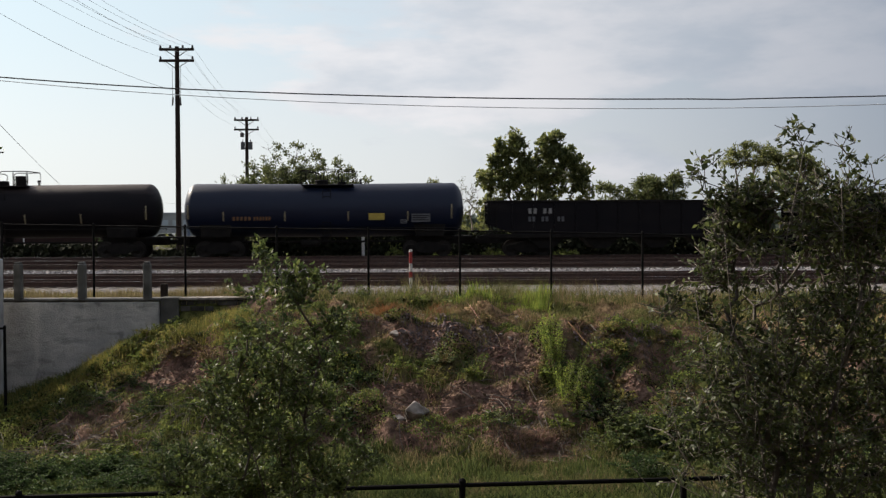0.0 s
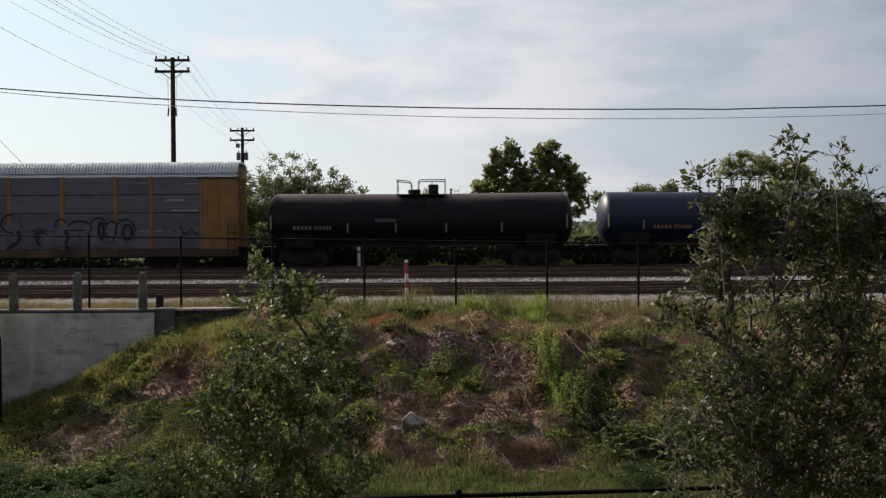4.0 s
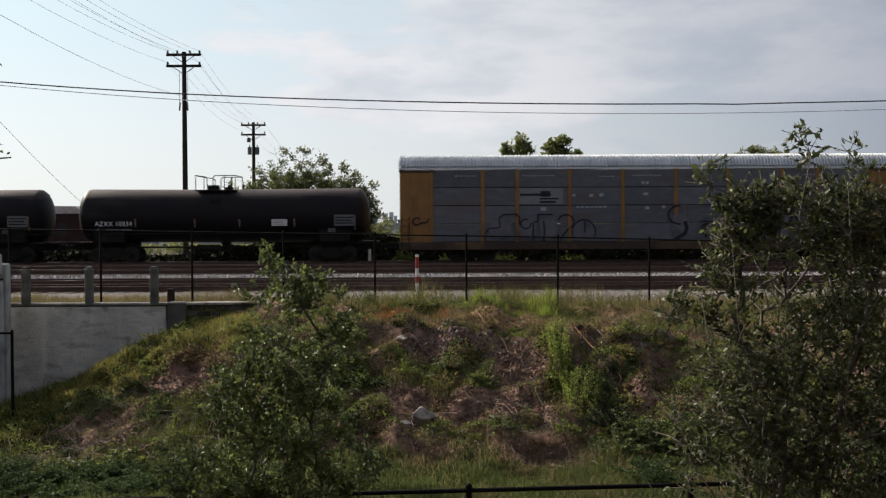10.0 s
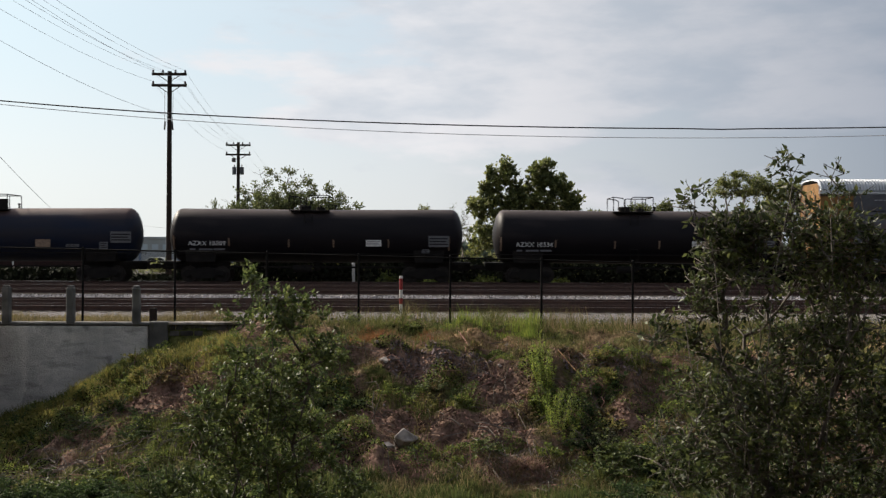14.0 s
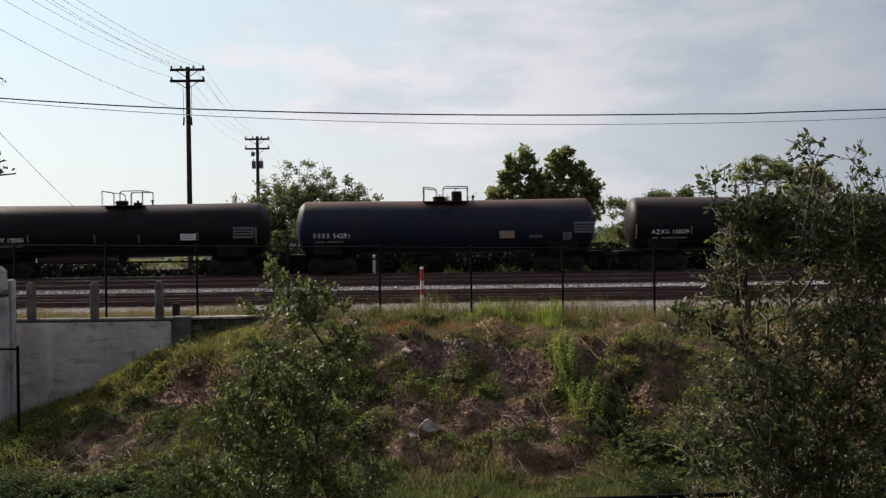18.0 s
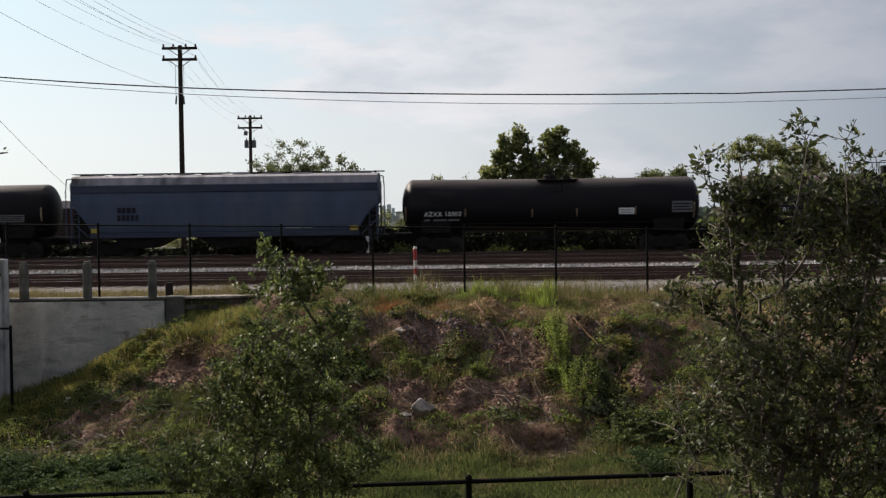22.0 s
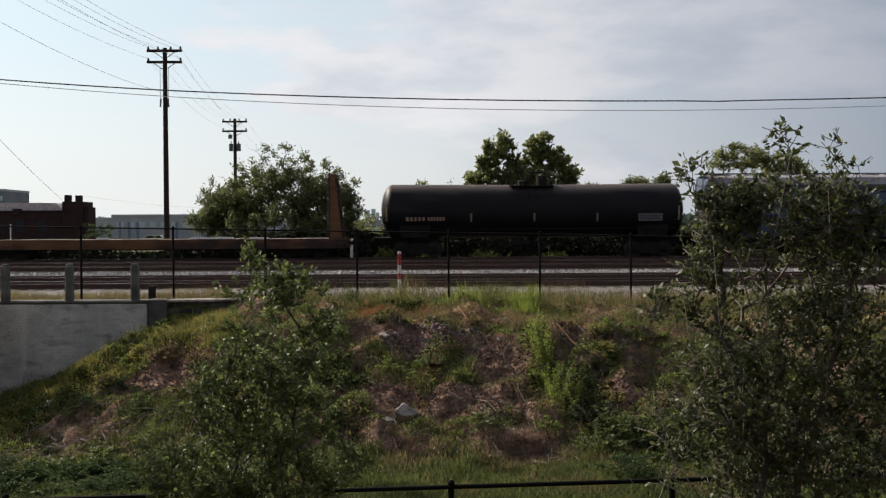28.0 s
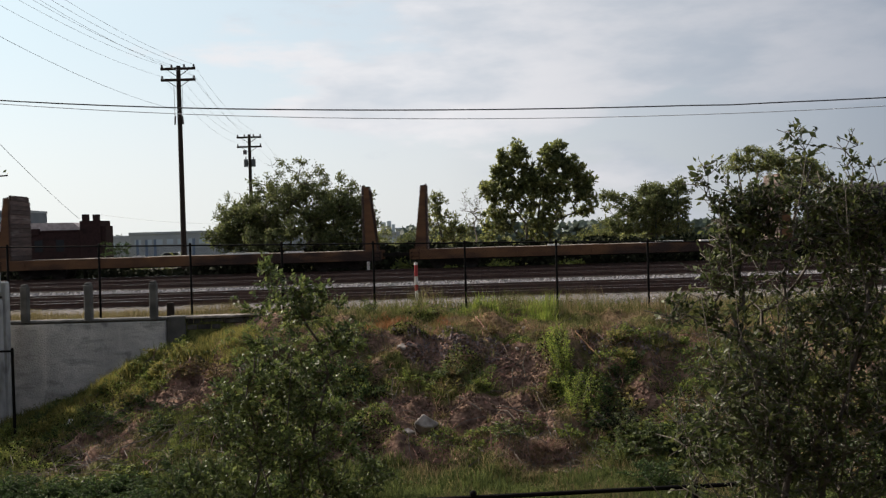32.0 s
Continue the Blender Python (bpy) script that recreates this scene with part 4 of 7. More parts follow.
# two open-top hoppers lead the visible stretch
def open_hopper(left, right, marked):
    mid, half = (left + right) / 2, (right - left) / 2
    car = car_empty("open_hopper_car", mid, "black steel open hopper car with ribbed sides", "hopper car")
    for s in (-1, 1):
        bm = prism(B(), [(-half, 2.95), (half, 2.95), (half, 1.75), (half - 2.0, 1.02), (-half + 2.0, 1.02), (-half, 1.75)], s * 1.5 - 0.03, s * 1.5 + 0.03)
        part("side_sheet", bm, M_BLACK, car)
        bm = box(B(), -half - 0.04, half + 0.04, s * 1.5 - 0.09, s * 1.5 + 0.09, 2.87, 2.99, 0.02)
        part("top_chord", bm, M_UNDER, car)
        bm = box(B(), -half - 0.1, half + 0.1, s * 1.48 - 0.09, s * 1.48 + 0.09, 0.98, 1.18, 0.02)
        part("side_sill", bm, M_UNDER, car)
        for i in range(14):
            x = -half + 0.25 + (2 * half - 0.5) * i / 13
            bm = box(B(), x - 0.06, x + 0.06, s * 1.57 - 0.05, s * 1.57 + 0.05, 1.2, 2.88, 0.012)
            part("side_stake", bm, M_BLACK, car)
    for s in (-1, 1):
        bm = B()
        xa, xb = s * half, s * (half - 2.4)
        v = [bm.verts.new(c) for c in ((xa, -1.47, 2.85), (xa, 1.47, 2.85), (xb, 1.47, 1.1), (xb, -1.47, 1.1))]
        w = [bm.verts.new(c.co + Vector((0, 0, -0.06))) for c in v]
        bm.faces.new(v), bm.faces.new(w[::-1])
        for i in range(4):
            bm.faces.new((v[i], w[i], w[(i + 1) % 4], v[(i + 1) % 4]))
        bmesh.ops.recalc_face_normals(bm, faces=bm.faces)
        part("slope_sheet", bm, M_BLACK, car)
        ladder(car, s * (half - 0.3), -1.62, 0.7, 2.8, M_UNDER, 0.4, 7)
        bm = box(B(), min(s * (half + 0.5), s * (half - 2.6)), max(s * (half + 0.5), s * (half - 2.6)), -0.25, 0.25, 0.68, 1.1, 0.02)
        part("stub_sill", bm, M_UNDER, car)
    for i in range(4):
        x = -half + 3.2 + (2 * half - 6.4) * i / 3
        bm = prism(B(), [(x - 1.1, 1.1), (x + 1.1, 1.1), (x + 0.35, 0.42), (x - 0.35, 0.42)], -1.25, 1.25)
        part("discharge_pocket", bm, M_UNDER, car)
    bm = box(B(), -half + 0.1, half - 0.1, -1.4, 1.4, 2.3, 2.4, 0.0)
    part("coal_load", bm, M_UNDER, car, "dark load below the rim")
    if marked:
        bars("stencilled_mark", [(0.16, 0.13), (0.16, 0.35), (0.16, 0.13), (0.16, 0.1)], 0.28, -half + 2.2, -1.64, 2.28, M_MARK, car)
        bars("stencilled_mark", [(0.14, 0.08), (0.14, 0.34), (0.14, 0.08), (0.14, 0.5), (0.14, 0.08), (0.14, 0.1)], 0.26, -half + 2.2, -1.64, 1.86, M_DULL, car)
    running_gear(car, half, half - 2.2, half + 0.62)
    return car


open_hopper(2.62, 17.9, True)
open_hopper(19.35, 34.6, False)

tank_car(-13.85, 1.38, M_BLUE, "navy blue tank car with yellow markings", [
    ("bars", mark(4, 0.13, 0.08) + [(0.13, 0.16)] + mark(6, 0.1, 0.06), 0.2, -6.2 + 1.4, 1.98, M_ORANGE),
    ("plate", 0.85, 0.36, 2.5, 1.98, M_YELLOW), ("plate", 1.0, 0.45, 4.8, 1.86, M_DULL), ("plate", 0.36, 0.22, 4.2, 1.78, M_DULL)],
    [(-7.2, 2.05, 0.75), (-5.3, 1.95, 0.5), (-2.0, 1.95, 0.5), (1.4, 1.95, 0.5), (4.6, 1.95, 0.5), (6.95, 2.05, 0.75)], -6.0, "low", platform_len=2.8)
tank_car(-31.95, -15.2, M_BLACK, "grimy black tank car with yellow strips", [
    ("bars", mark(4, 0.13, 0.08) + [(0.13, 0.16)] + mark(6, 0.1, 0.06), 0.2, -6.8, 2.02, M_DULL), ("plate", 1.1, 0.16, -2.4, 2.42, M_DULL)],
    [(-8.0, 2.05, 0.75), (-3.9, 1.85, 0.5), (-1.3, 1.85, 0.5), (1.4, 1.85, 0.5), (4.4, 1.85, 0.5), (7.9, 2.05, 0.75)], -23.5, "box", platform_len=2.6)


def autorack(left, right):
    """A tall closed car-carrier: grey screen panels between ochre posts under a ribbed roof."""
    mid, half = (left + right) / 2, (right - left) / 2
    car = car_empty("autorack_car", mid, "grey panelled autorack car with ochre posts and graffiti", "autorack car")
    z0, z1 = 1.02, 4.92
    posts = [-half + v for v in (1.75, 4.5, 6.35, 9.15, 12.0, 14.85, 17.65, 20.5, 22.4, 25.3)]
    for s in (-1, 1):
        y = s * 1.5
        edges = [p for p in posts]
        for a, b in zip(edges, edges[1:]):
            n = 4
            for i in range(n):
                za, zb = z0 + 0.03 + (z1 - z0 - 0.03) * i / n, z0 + 0.03 + (z1 - z0 - 0.03) * (i + 1) / n
                bm = box(B(), a + 0.1, b - 0.1, y - 0.02, y + 0.02, za + 0.02, zb - 0.02, 0.008)
                for k in range(1, 5):  # pressed ribs
                    zz = za + (zb - za) * k / 5
                    box(bm, a + 0.14, b - 0.14, y + s * 0.014, y + s * 0.03, zz - 0.018, zz + 0.018)
                box(bm, (a + b) / 2 - 0.03, (a + b) / 2 + 0.03, y + s * 0.02, y + s * 0.04, zb - 0.07, zb - 0.02)
                part("side_panel", bm, M_ARPANEL, car)
        for p in posts:
            bm = box(B(), p - 0.105, p + 0.105, y - 0.07, y + 0.07, z0, z1, 0.02)
            part("side_post", bm, M_ARYEL, car)
        for e in (-1, 1):
            xa, xb = sorted((e * (half - 0.06), e * (half - 1.85 if e < 0 else half - 2.05)))
            bm = box(B(), xa, xb, y - 0.03, y + 0.03, z0, z1 - 0.15, 0.02)
            box(bm, (xa + xb) / 2 - 0.03, (xa + xb) / 2 + 0.03, y + s * 0.02, y + s * 0.06, z0 + 0.1, z1 - 0.2)
            part("end_panel", bm, M_ARYEL, car)
        bm = box(B(), -half, half, y - 0.1, y + 0.1, 0.62, 1.04, 0.02)
        part("side_sill", bm, M_RUSTSILL, car, "sooty side sill stained with rust")
        bm = box(B(), -half, half, y - 0.06, y + 0.06, z1, z1 + 0.1, 0.015)
        part("top_rail", bm, M_ARROOF, car)
        bm = box(B(), -half + 0.02, -half + 2.0, y - 0.075, y + 0.075, z1 - 0.15, z1 - 0.02, 0.015)
        box(bm, half - 2.2, half - 0.02, y - 0.075, y + 0.075, z1 - 0.15, z1 - 0.02, 0.015)
        part("header", bm, M_RUSTSILL, car)
    # ribbed roof in short sheets, each with a raised rib
    n = 160
    cs = [(-1.52, z1 + 0.10), (-1.44, z1 + 0.42), (-1.18, z1 + 0.66), (-0.6, z1 + 0.75), (0.6, z1 + 0.75), (1.18, z1 + 0.66), (1.44, z1 + 0.42), (1.52, z1 + 0.10)]
    verts, faces = [], []
    for i in range(n):
        xa, xb = -half + 2 * half * i / n, -half + 2 * half * (i + 1) / n
        w = xb - xa
        for x, lift in ((xa, 0.0), (xa + 0.30 * w, 0.0), (xa + 0.40 * w, 0.085), (xa + 0.80 * w, 0.085), (xa + 0.90 * w, 0.0)):
            for y, z in cs:
                verts.append((x, y * (1 + lift * 0.8), z + lift))
    m = len(verts) // 8
    for i in range(m - 1):
        for k in range(7):
            faces.append((i * 8 + k, (i + 1) * 8 + k, (i + 1) * 8 + k + 1, i * 8 + k + 1))
    mesh_part("roof", raw("roof", verts, faces), M_ARROOF, car, "silver corrugated roof")
    for e in (-1, 1):
        bm = prism(B(), [(-1.5, 1.05), (1.5, 1.05), (1.5, 5.0), (1.15, 5.5), (-1.15, 5.5), (-1.5, 5.0)], -0.03, 0.03)
        bmesh.ops.transform(bm, matrix=Matrix.Translation((e * (half - 0.12), 0, 0)) @ Matrix.Rotation(math.pi / 2, 4, "Z"), verts=bm.verts)
        part("end_door", bm, M_ARYEL, car)
        for y in (-0.75, 0.0, 0.75):
            bm = box(B(), e * (half - 0.05) - 0.03, e * (half - 0.05) + 0.03, y - 0.03, y + 0.03, 1.1, 4.9, 0.01)
            part("door_bar", bm, M_ARYEL, car)
        ladder(car, e * (half - 0.35), -1.6, 0.7, 2.4, M_UNDER, 0.4, 5)
        bm = box(B(), min(e * half, e * (half + 0.75)), max(e * half, e * (half + 0.75)), -0.35, 0.35, 0.66, 1.0, 0.03)
        part("draft_sill", bm, M_UNDER, car)
    bm = box(B(), -half, half, -1.35, 1.35, 1.06, 1.14, 0.01)
    part("deck", bm, M_UNDER, car)
    bm = box(B(), -half + 0.5, half - 0.5, -0.35, 0.35, 0.55, 1.0, 0.03)
    part("centre_sill", bm, M_UNDER, car)
    bm = box(B(), -half + 0.2, half - 0.2, -1.3, 1.3, 3.0, 3.06, 0.01)
    part("upper_deck", bm, M_UNDER, car)
    # owner's panel: pale board with plain dark shapes
    px = -half + 6.45
    bm = box(B(), px, px + 2.35, -1.545, -1.536, 3.05, 3.9, 0.003)
    sign = part("owner_board", bm, M_BOARD, car, "pale owner's board with dark shapes")
    bm = B()
    box(bm, px + 0.05, px + 1.7, -1.556, -1.548, 3.5, 3.62)
    box(bm, px + 1.15, px + 1.65, -1.557, -1.549, 3.45, 3.75)
    box(bm, px + 1.1, px + 2.1, -1.556, -1.548, 3.3, 3.38)
    box(bm, px + 1.1, px + 1.95, -1.556, -1.548, 3.12, 3.22)
    part("print", bm, M_GRAFD, sign)
    # small stencils and pale patches
    rng = random.Random(11)
    for x, z, w, h in ((-half + 9.3, 3.45, 0.2, 0.16), (-half + 10.2, 3.42, 0.3, 0.18), (-half + 10.75, 3.45, 0.3, 0.16), (-half + 9.5, 2.85, 1.7, 0.1),
                       (-half + 13.2, 2.75, 0.3, 0.22), (-half + 14.1, 2.8, 0.25, 0.2), (-half + 13.1, 3.5, 0.35, 0.2), (-half + 13.0, 4.1, 0.45, 0.16),
                       (-half + 12.5, 4.55, 1.6, 0.05), (-half + 6.6, 4.55, 1.8, 0.05), (-half + 10.7, 4.5, 0.9, 0.05), (half - 3.9, 3.6, 1.1, 0.12),
                       (half - 3.5, 3.05, 1.4, 0.12), (half - 2.8, 4.5, 0.7, 0.05), (-half + 3.0, 4.55, 1.2, 0.05), (half - 5.4, 4.55, 0.8, 0.05), (-half + 7.6, 2.7, 0.4, 0.25)):
        bm = B()
        k = max(1, int(w / 0.22))
        for i in range(k):
            box(bm, x + w * i / k, x + w * (i + 0.72) / k, -1.544, -1.537, z, z + h * rng.uniform(0.7, 1.0))
        tagged(part("pale_mark", bm, M_GRAFL, car), kind="stuff")

    def spray(pts, r, mat, label):
        """A sprayed stroke lying on the panels."""
        bm = B()
        rows = []
        for i, (x, z) in enumerate(pts):
            (xa, za), (xb, zb) = pts[max(0, i - 1)], pts[min(len(pts) - 1, i + 1)]
            d = math.hypot(xb - xa, zb - za) or 1
            nx, nz = -(zb - za) / d * r, (xb - xa) / d * r
            rows.append([bm.verts.new(c) for c in ((x + nx, -1.585, z + nz), (x - nx, -1.585, z - nz), (x - nx, -1.581, z - nz), (x + nx, -1.581, z + nz))])
        for p, q in zip(rows, rows[1:]):
            for j in range(4):
                bm.faces.new((p[j], p[(j + 1) % 4], q[(j + 1) % 4], q[j]))
        bm.faces.new(rows[0][::-1]), bm.faces.new(rows[-1])
        bmesh.ops.recalc_face_normals(bm, faces=bm.faces)
        return part("graffiti_stroke", bm, mat, car, label)

    def arc(cx, cz, rx, rz, a0, a1, n=9):
        return [(cx + rx * math.cos(radians(a0 + (a1 - a0) * i / n)), cz + rz * math.sin(radians(a0 + (a1 - a0) * i / n))) for i in range(n + 1)]

    def fill(pts):
        """A faded patch of spray under the outlines."""
        bm = B()
        prism(bm, pts, -1.578, -1.5765)
        tagged(part("graffiti_fill", bm, M_SPRAYL, car, "faded lilac graffiti fill"), kind="stuff")

    g = -half + 15.2
    for cx, cz, rx, rz in ((g - 0.15, 1.8, 0.5, 0.72), (g + 1.35, 1.75, 0.6, 0.55), (g + 2.75, 1.8, 0.6, 0.6), (g + 4.1, 1.88, 0.6, 0.66), (g + 5.45, 1.88, 0.6, 0.66)):
        fill([(cx + rx * math.cos(a) * (1 + 0.12 * math.sin(3 * a + cx)), cz + rz * math.sin(a) * (1 + 0.1 * math.cos(5 * a + cx))) for a in [2 * math.pi * k / 18 for k in range(18)]])
    # the bold tag: hooked letters with heavy stems
    for pts, r in ((arc(g - 0.15, 2.45, 0.62, 0.5, 85, 275, 14), 0.05), ([(g + 0.1, 2.1), (g + 0.22, 1.75), (g + 0.12, 1.45), (g - 0.3, 1.2), (g - 0.5, 1.05)], 0.1),
                   ([(g + 0.9, 2.08), (g + 1.3, 2.1), (g + 1.7, 2.05)], 0.035), (arc(g + 1.35, 1.7, 0.36, 0.28, 20, 190), 0.05), ([(g + 1.2, 1.9), (g + 1.13, 1.5), (g + 1.28, 1.25)], 0.08),
                   (arc(g + 2.4, 2.3, 0.3, 0.38, 30, 190), 0.035), ([(g + 2.65, 2.1), (g + 2.78, 1.7), (g + 2.65, 1.35), (g + 2.75, 1.05)], 0.095),
                   (arc(g + 3.4, 2.2, 0.62, 0.38, -60, 170, 14), 0.04), ([(g + 2.8, 2.08), (g + 3.7, 2.08)], 0.035), (arc(g + 4.4, 2.3, 0.4, 0.45, 10, 190), 0.04),
                   (arc(g + 4.55, 2.05, 0.13, 0.42, 0, 360, 14), 0.09), (arc(g + 5.1, 2.3, 0.28, 0.22, 0, 170), 0.04), ([(g + 5.35, 2.3), (g + 5.3, 1.9), (g + 5.15, 1.45)], 0.045),
                   (arc(g + 5.95, 1.95, 0.24, 0.4, 0, 360, 14), 0.07), (arc(g + 5.85, 2.05, 0.5, 0.6, -20, 200, 14), 0.035)):
        spray(pts, r, M_GRAFD, "sprayed graffiti stroke")
    for pts, r in (([(g - 0.2, 2.95), (g + 1.0, 2.9), (g + 2.6, 2.98)], 0.03), ([(g + 0.1, 3.0), (g + 0.12, 2.2)], 0.05), ([(g + 0.6, 1.2), (g + 3.0, 1.28), (g + 6.2, 1.2)], 0.035), (arc(g + 3.3, 1.7, 0.3, 0.3, 0, 300), 0.04)):
        spray(pts, r, M_SPRAYL, "faded graffiti stroke")
    # the thin outlined tag beside it
    g = -half + 4.6
    for cx, cz, rx, rz in ((g + 0.9, 1.75, 0.6, 0.6), (g + 2.3, 1.7, 0.5, 0.6), (g + 3.4, 1.75, 0.5, 0.6), (g + 5.3, 1.7, 0.6, 0.6)):
        fill([(cx + rx * math.cos(a) * (1 + 0.14 * math.sin(3 * a + cx)), cz + rz * math.sin(a) * (1 + 0.12 * math.cos(4 * a + cx))) for a in [2 * math.pi * k / 16 for k in range(16)]])
    for pts, r in (([(g, 1.05), (g, 1.45), (g + 0.2, 1.75), (g + 0.78, 1.8)], 0.035), ([(g + 0.82, 1.8), (g + 0.77, 2.3), (g + 0.98, 2.5), (g + 1.7, 2.52), (g + 1.86, 2.35), (g + 1.86, 1.95)], 0.04),
                   (arc(g + 2.2, 2.0, 0.28, 0.25, 70, 370, 14), 0.04), ([(g + 2.85, 2.5), (g + 2.85, 2.15), (g + 2.62, 2.08), (g + 2.58, 1.5), (g + 2.62, 1.1)], 0.045), ([(g + 2.85, 2.5), (g + 3.65, 2.5)], 0.035),
                   ([(g + 3.15, 2.15), (g + 3.2, 1.65), (g + 3.15, 1.05)], 0.045), (arc(g + 4.35, 2.1, 0.42, 0.38, -60, 170, 14), 0.04), ([(g + 4.5, 1.75), (g + 4.15, 1.35), (g + 4.05, 1.05)], 0.04),
                   (arc(g + 5.3, 1.55, 0.62, 0.66, -25, 200, 16), 0.04), ([(g + 5.36, 2.15), (g + 5.36, 1.5)], 0.04)):
        spray(pts, r, M_GRAFD, "sprayed graffiti stroke")
    for pts, r in (([(g + 0.3, 1.3), (g + 2.0, 1.25), (g + 4.0, 1.3)], 0.04), ([(g + 1.3, 1.2), (g + 1.4, 2.2)], 0.05), ([(g + 4.6, 1.2), (g + 4.75, 1.8), (g + 4.9, 1.2)], 0.04)):
        spray(pts, r, M_SPRAYL, "faded graffiti stroke")
    spray([(half - 3.1, 2.3), (half - 2.9, 1.8), (half - 2.5, 2.1), (half - 2.2, 1.8)], 0.05, M_GRAFD, "sprayed graffiti stroke")
    spray(arc(-half + 0.95, 2.15, 0.2, 0.2, 30, 330) + [(-half + 1.5, 2.1), (-half + 1.6, 2.3)], 0.04, M_GRAFD, "sprayed graffiti stroke")
    running_gear(car, half, half - 3.9, half + 0.85)
    return car


autorack(-60.35, -33.3)

for left, right, num, hs in ((-77.85, -62.0, "10334", "low"), (-95.45, -79.5, "10009", "low")):
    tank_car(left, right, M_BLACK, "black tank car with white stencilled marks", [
        ("text", "AZXX " + num, 0.34, -6.75, 1.98, M_LETTER), ("bars", [(0.3, 0.2), (0.7, 0.08), (0.6, 0.1)], 0.1, -6.7, 1.72, M_DULL),
        ("plate", 0.82, 0.34, 2.75, 1.96, M_WHITE), ("plate", 1.1, 0.6, 6.1, 1.94, M_DULL), ("plate", 0.4, 0.22, 5.75, 1.6, M_DULL)],
        [(-7.55, 1.75, 0.75), (-4.6, 1.95, 0.42), (-1.4, 1.9, 0.42), (1.0, 1.9, 0.42), (3.95, 1.9, 0.45), (7.2, 1.75, 0.75)], (left + right) / 2 - 0.35, hs, stripe_mat=M_OSTRIP, platform_len=2.15)
tank_car(-113.45, -97.1, M_GATX, "faded blue-black tank car with rusty top painted as sunlit", [
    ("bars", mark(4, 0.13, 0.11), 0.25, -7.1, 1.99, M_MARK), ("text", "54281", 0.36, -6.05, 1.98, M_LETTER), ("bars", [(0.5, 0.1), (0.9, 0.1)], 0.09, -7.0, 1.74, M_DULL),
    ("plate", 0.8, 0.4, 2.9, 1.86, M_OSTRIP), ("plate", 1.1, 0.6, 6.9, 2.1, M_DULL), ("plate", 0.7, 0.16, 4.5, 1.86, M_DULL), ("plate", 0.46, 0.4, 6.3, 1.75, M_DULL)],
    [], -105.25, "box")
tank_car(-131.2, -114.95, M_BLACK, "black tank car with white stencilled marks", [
    ("text", "AZXX 10000", 0.34, -6.9, 1.98, M_LETTER), ("bars", [(0.3, 0.2), (0.7, 0.08), (0.6, 0.1)], 0.1, -6.9, 1.72, M_DULL),
    ("plate", 0.82, 0.34, 3.55, 1.98, M_WHITE), ("plate", 1.1, 0.6, 6.4, 2.05, M_DULL)],
    [(-7.9, 1.75, 0.75), (-4.7, 1.95, 0.42), (-1.1, 1.9, 0.42), (1.3, 1.9, 0.42), (4.45, 1.95, 0.45), (7.6, 1.75, 0.85)], -122.75, "low", stripe_mat=M_OSTRIP, platform_len=2.2)


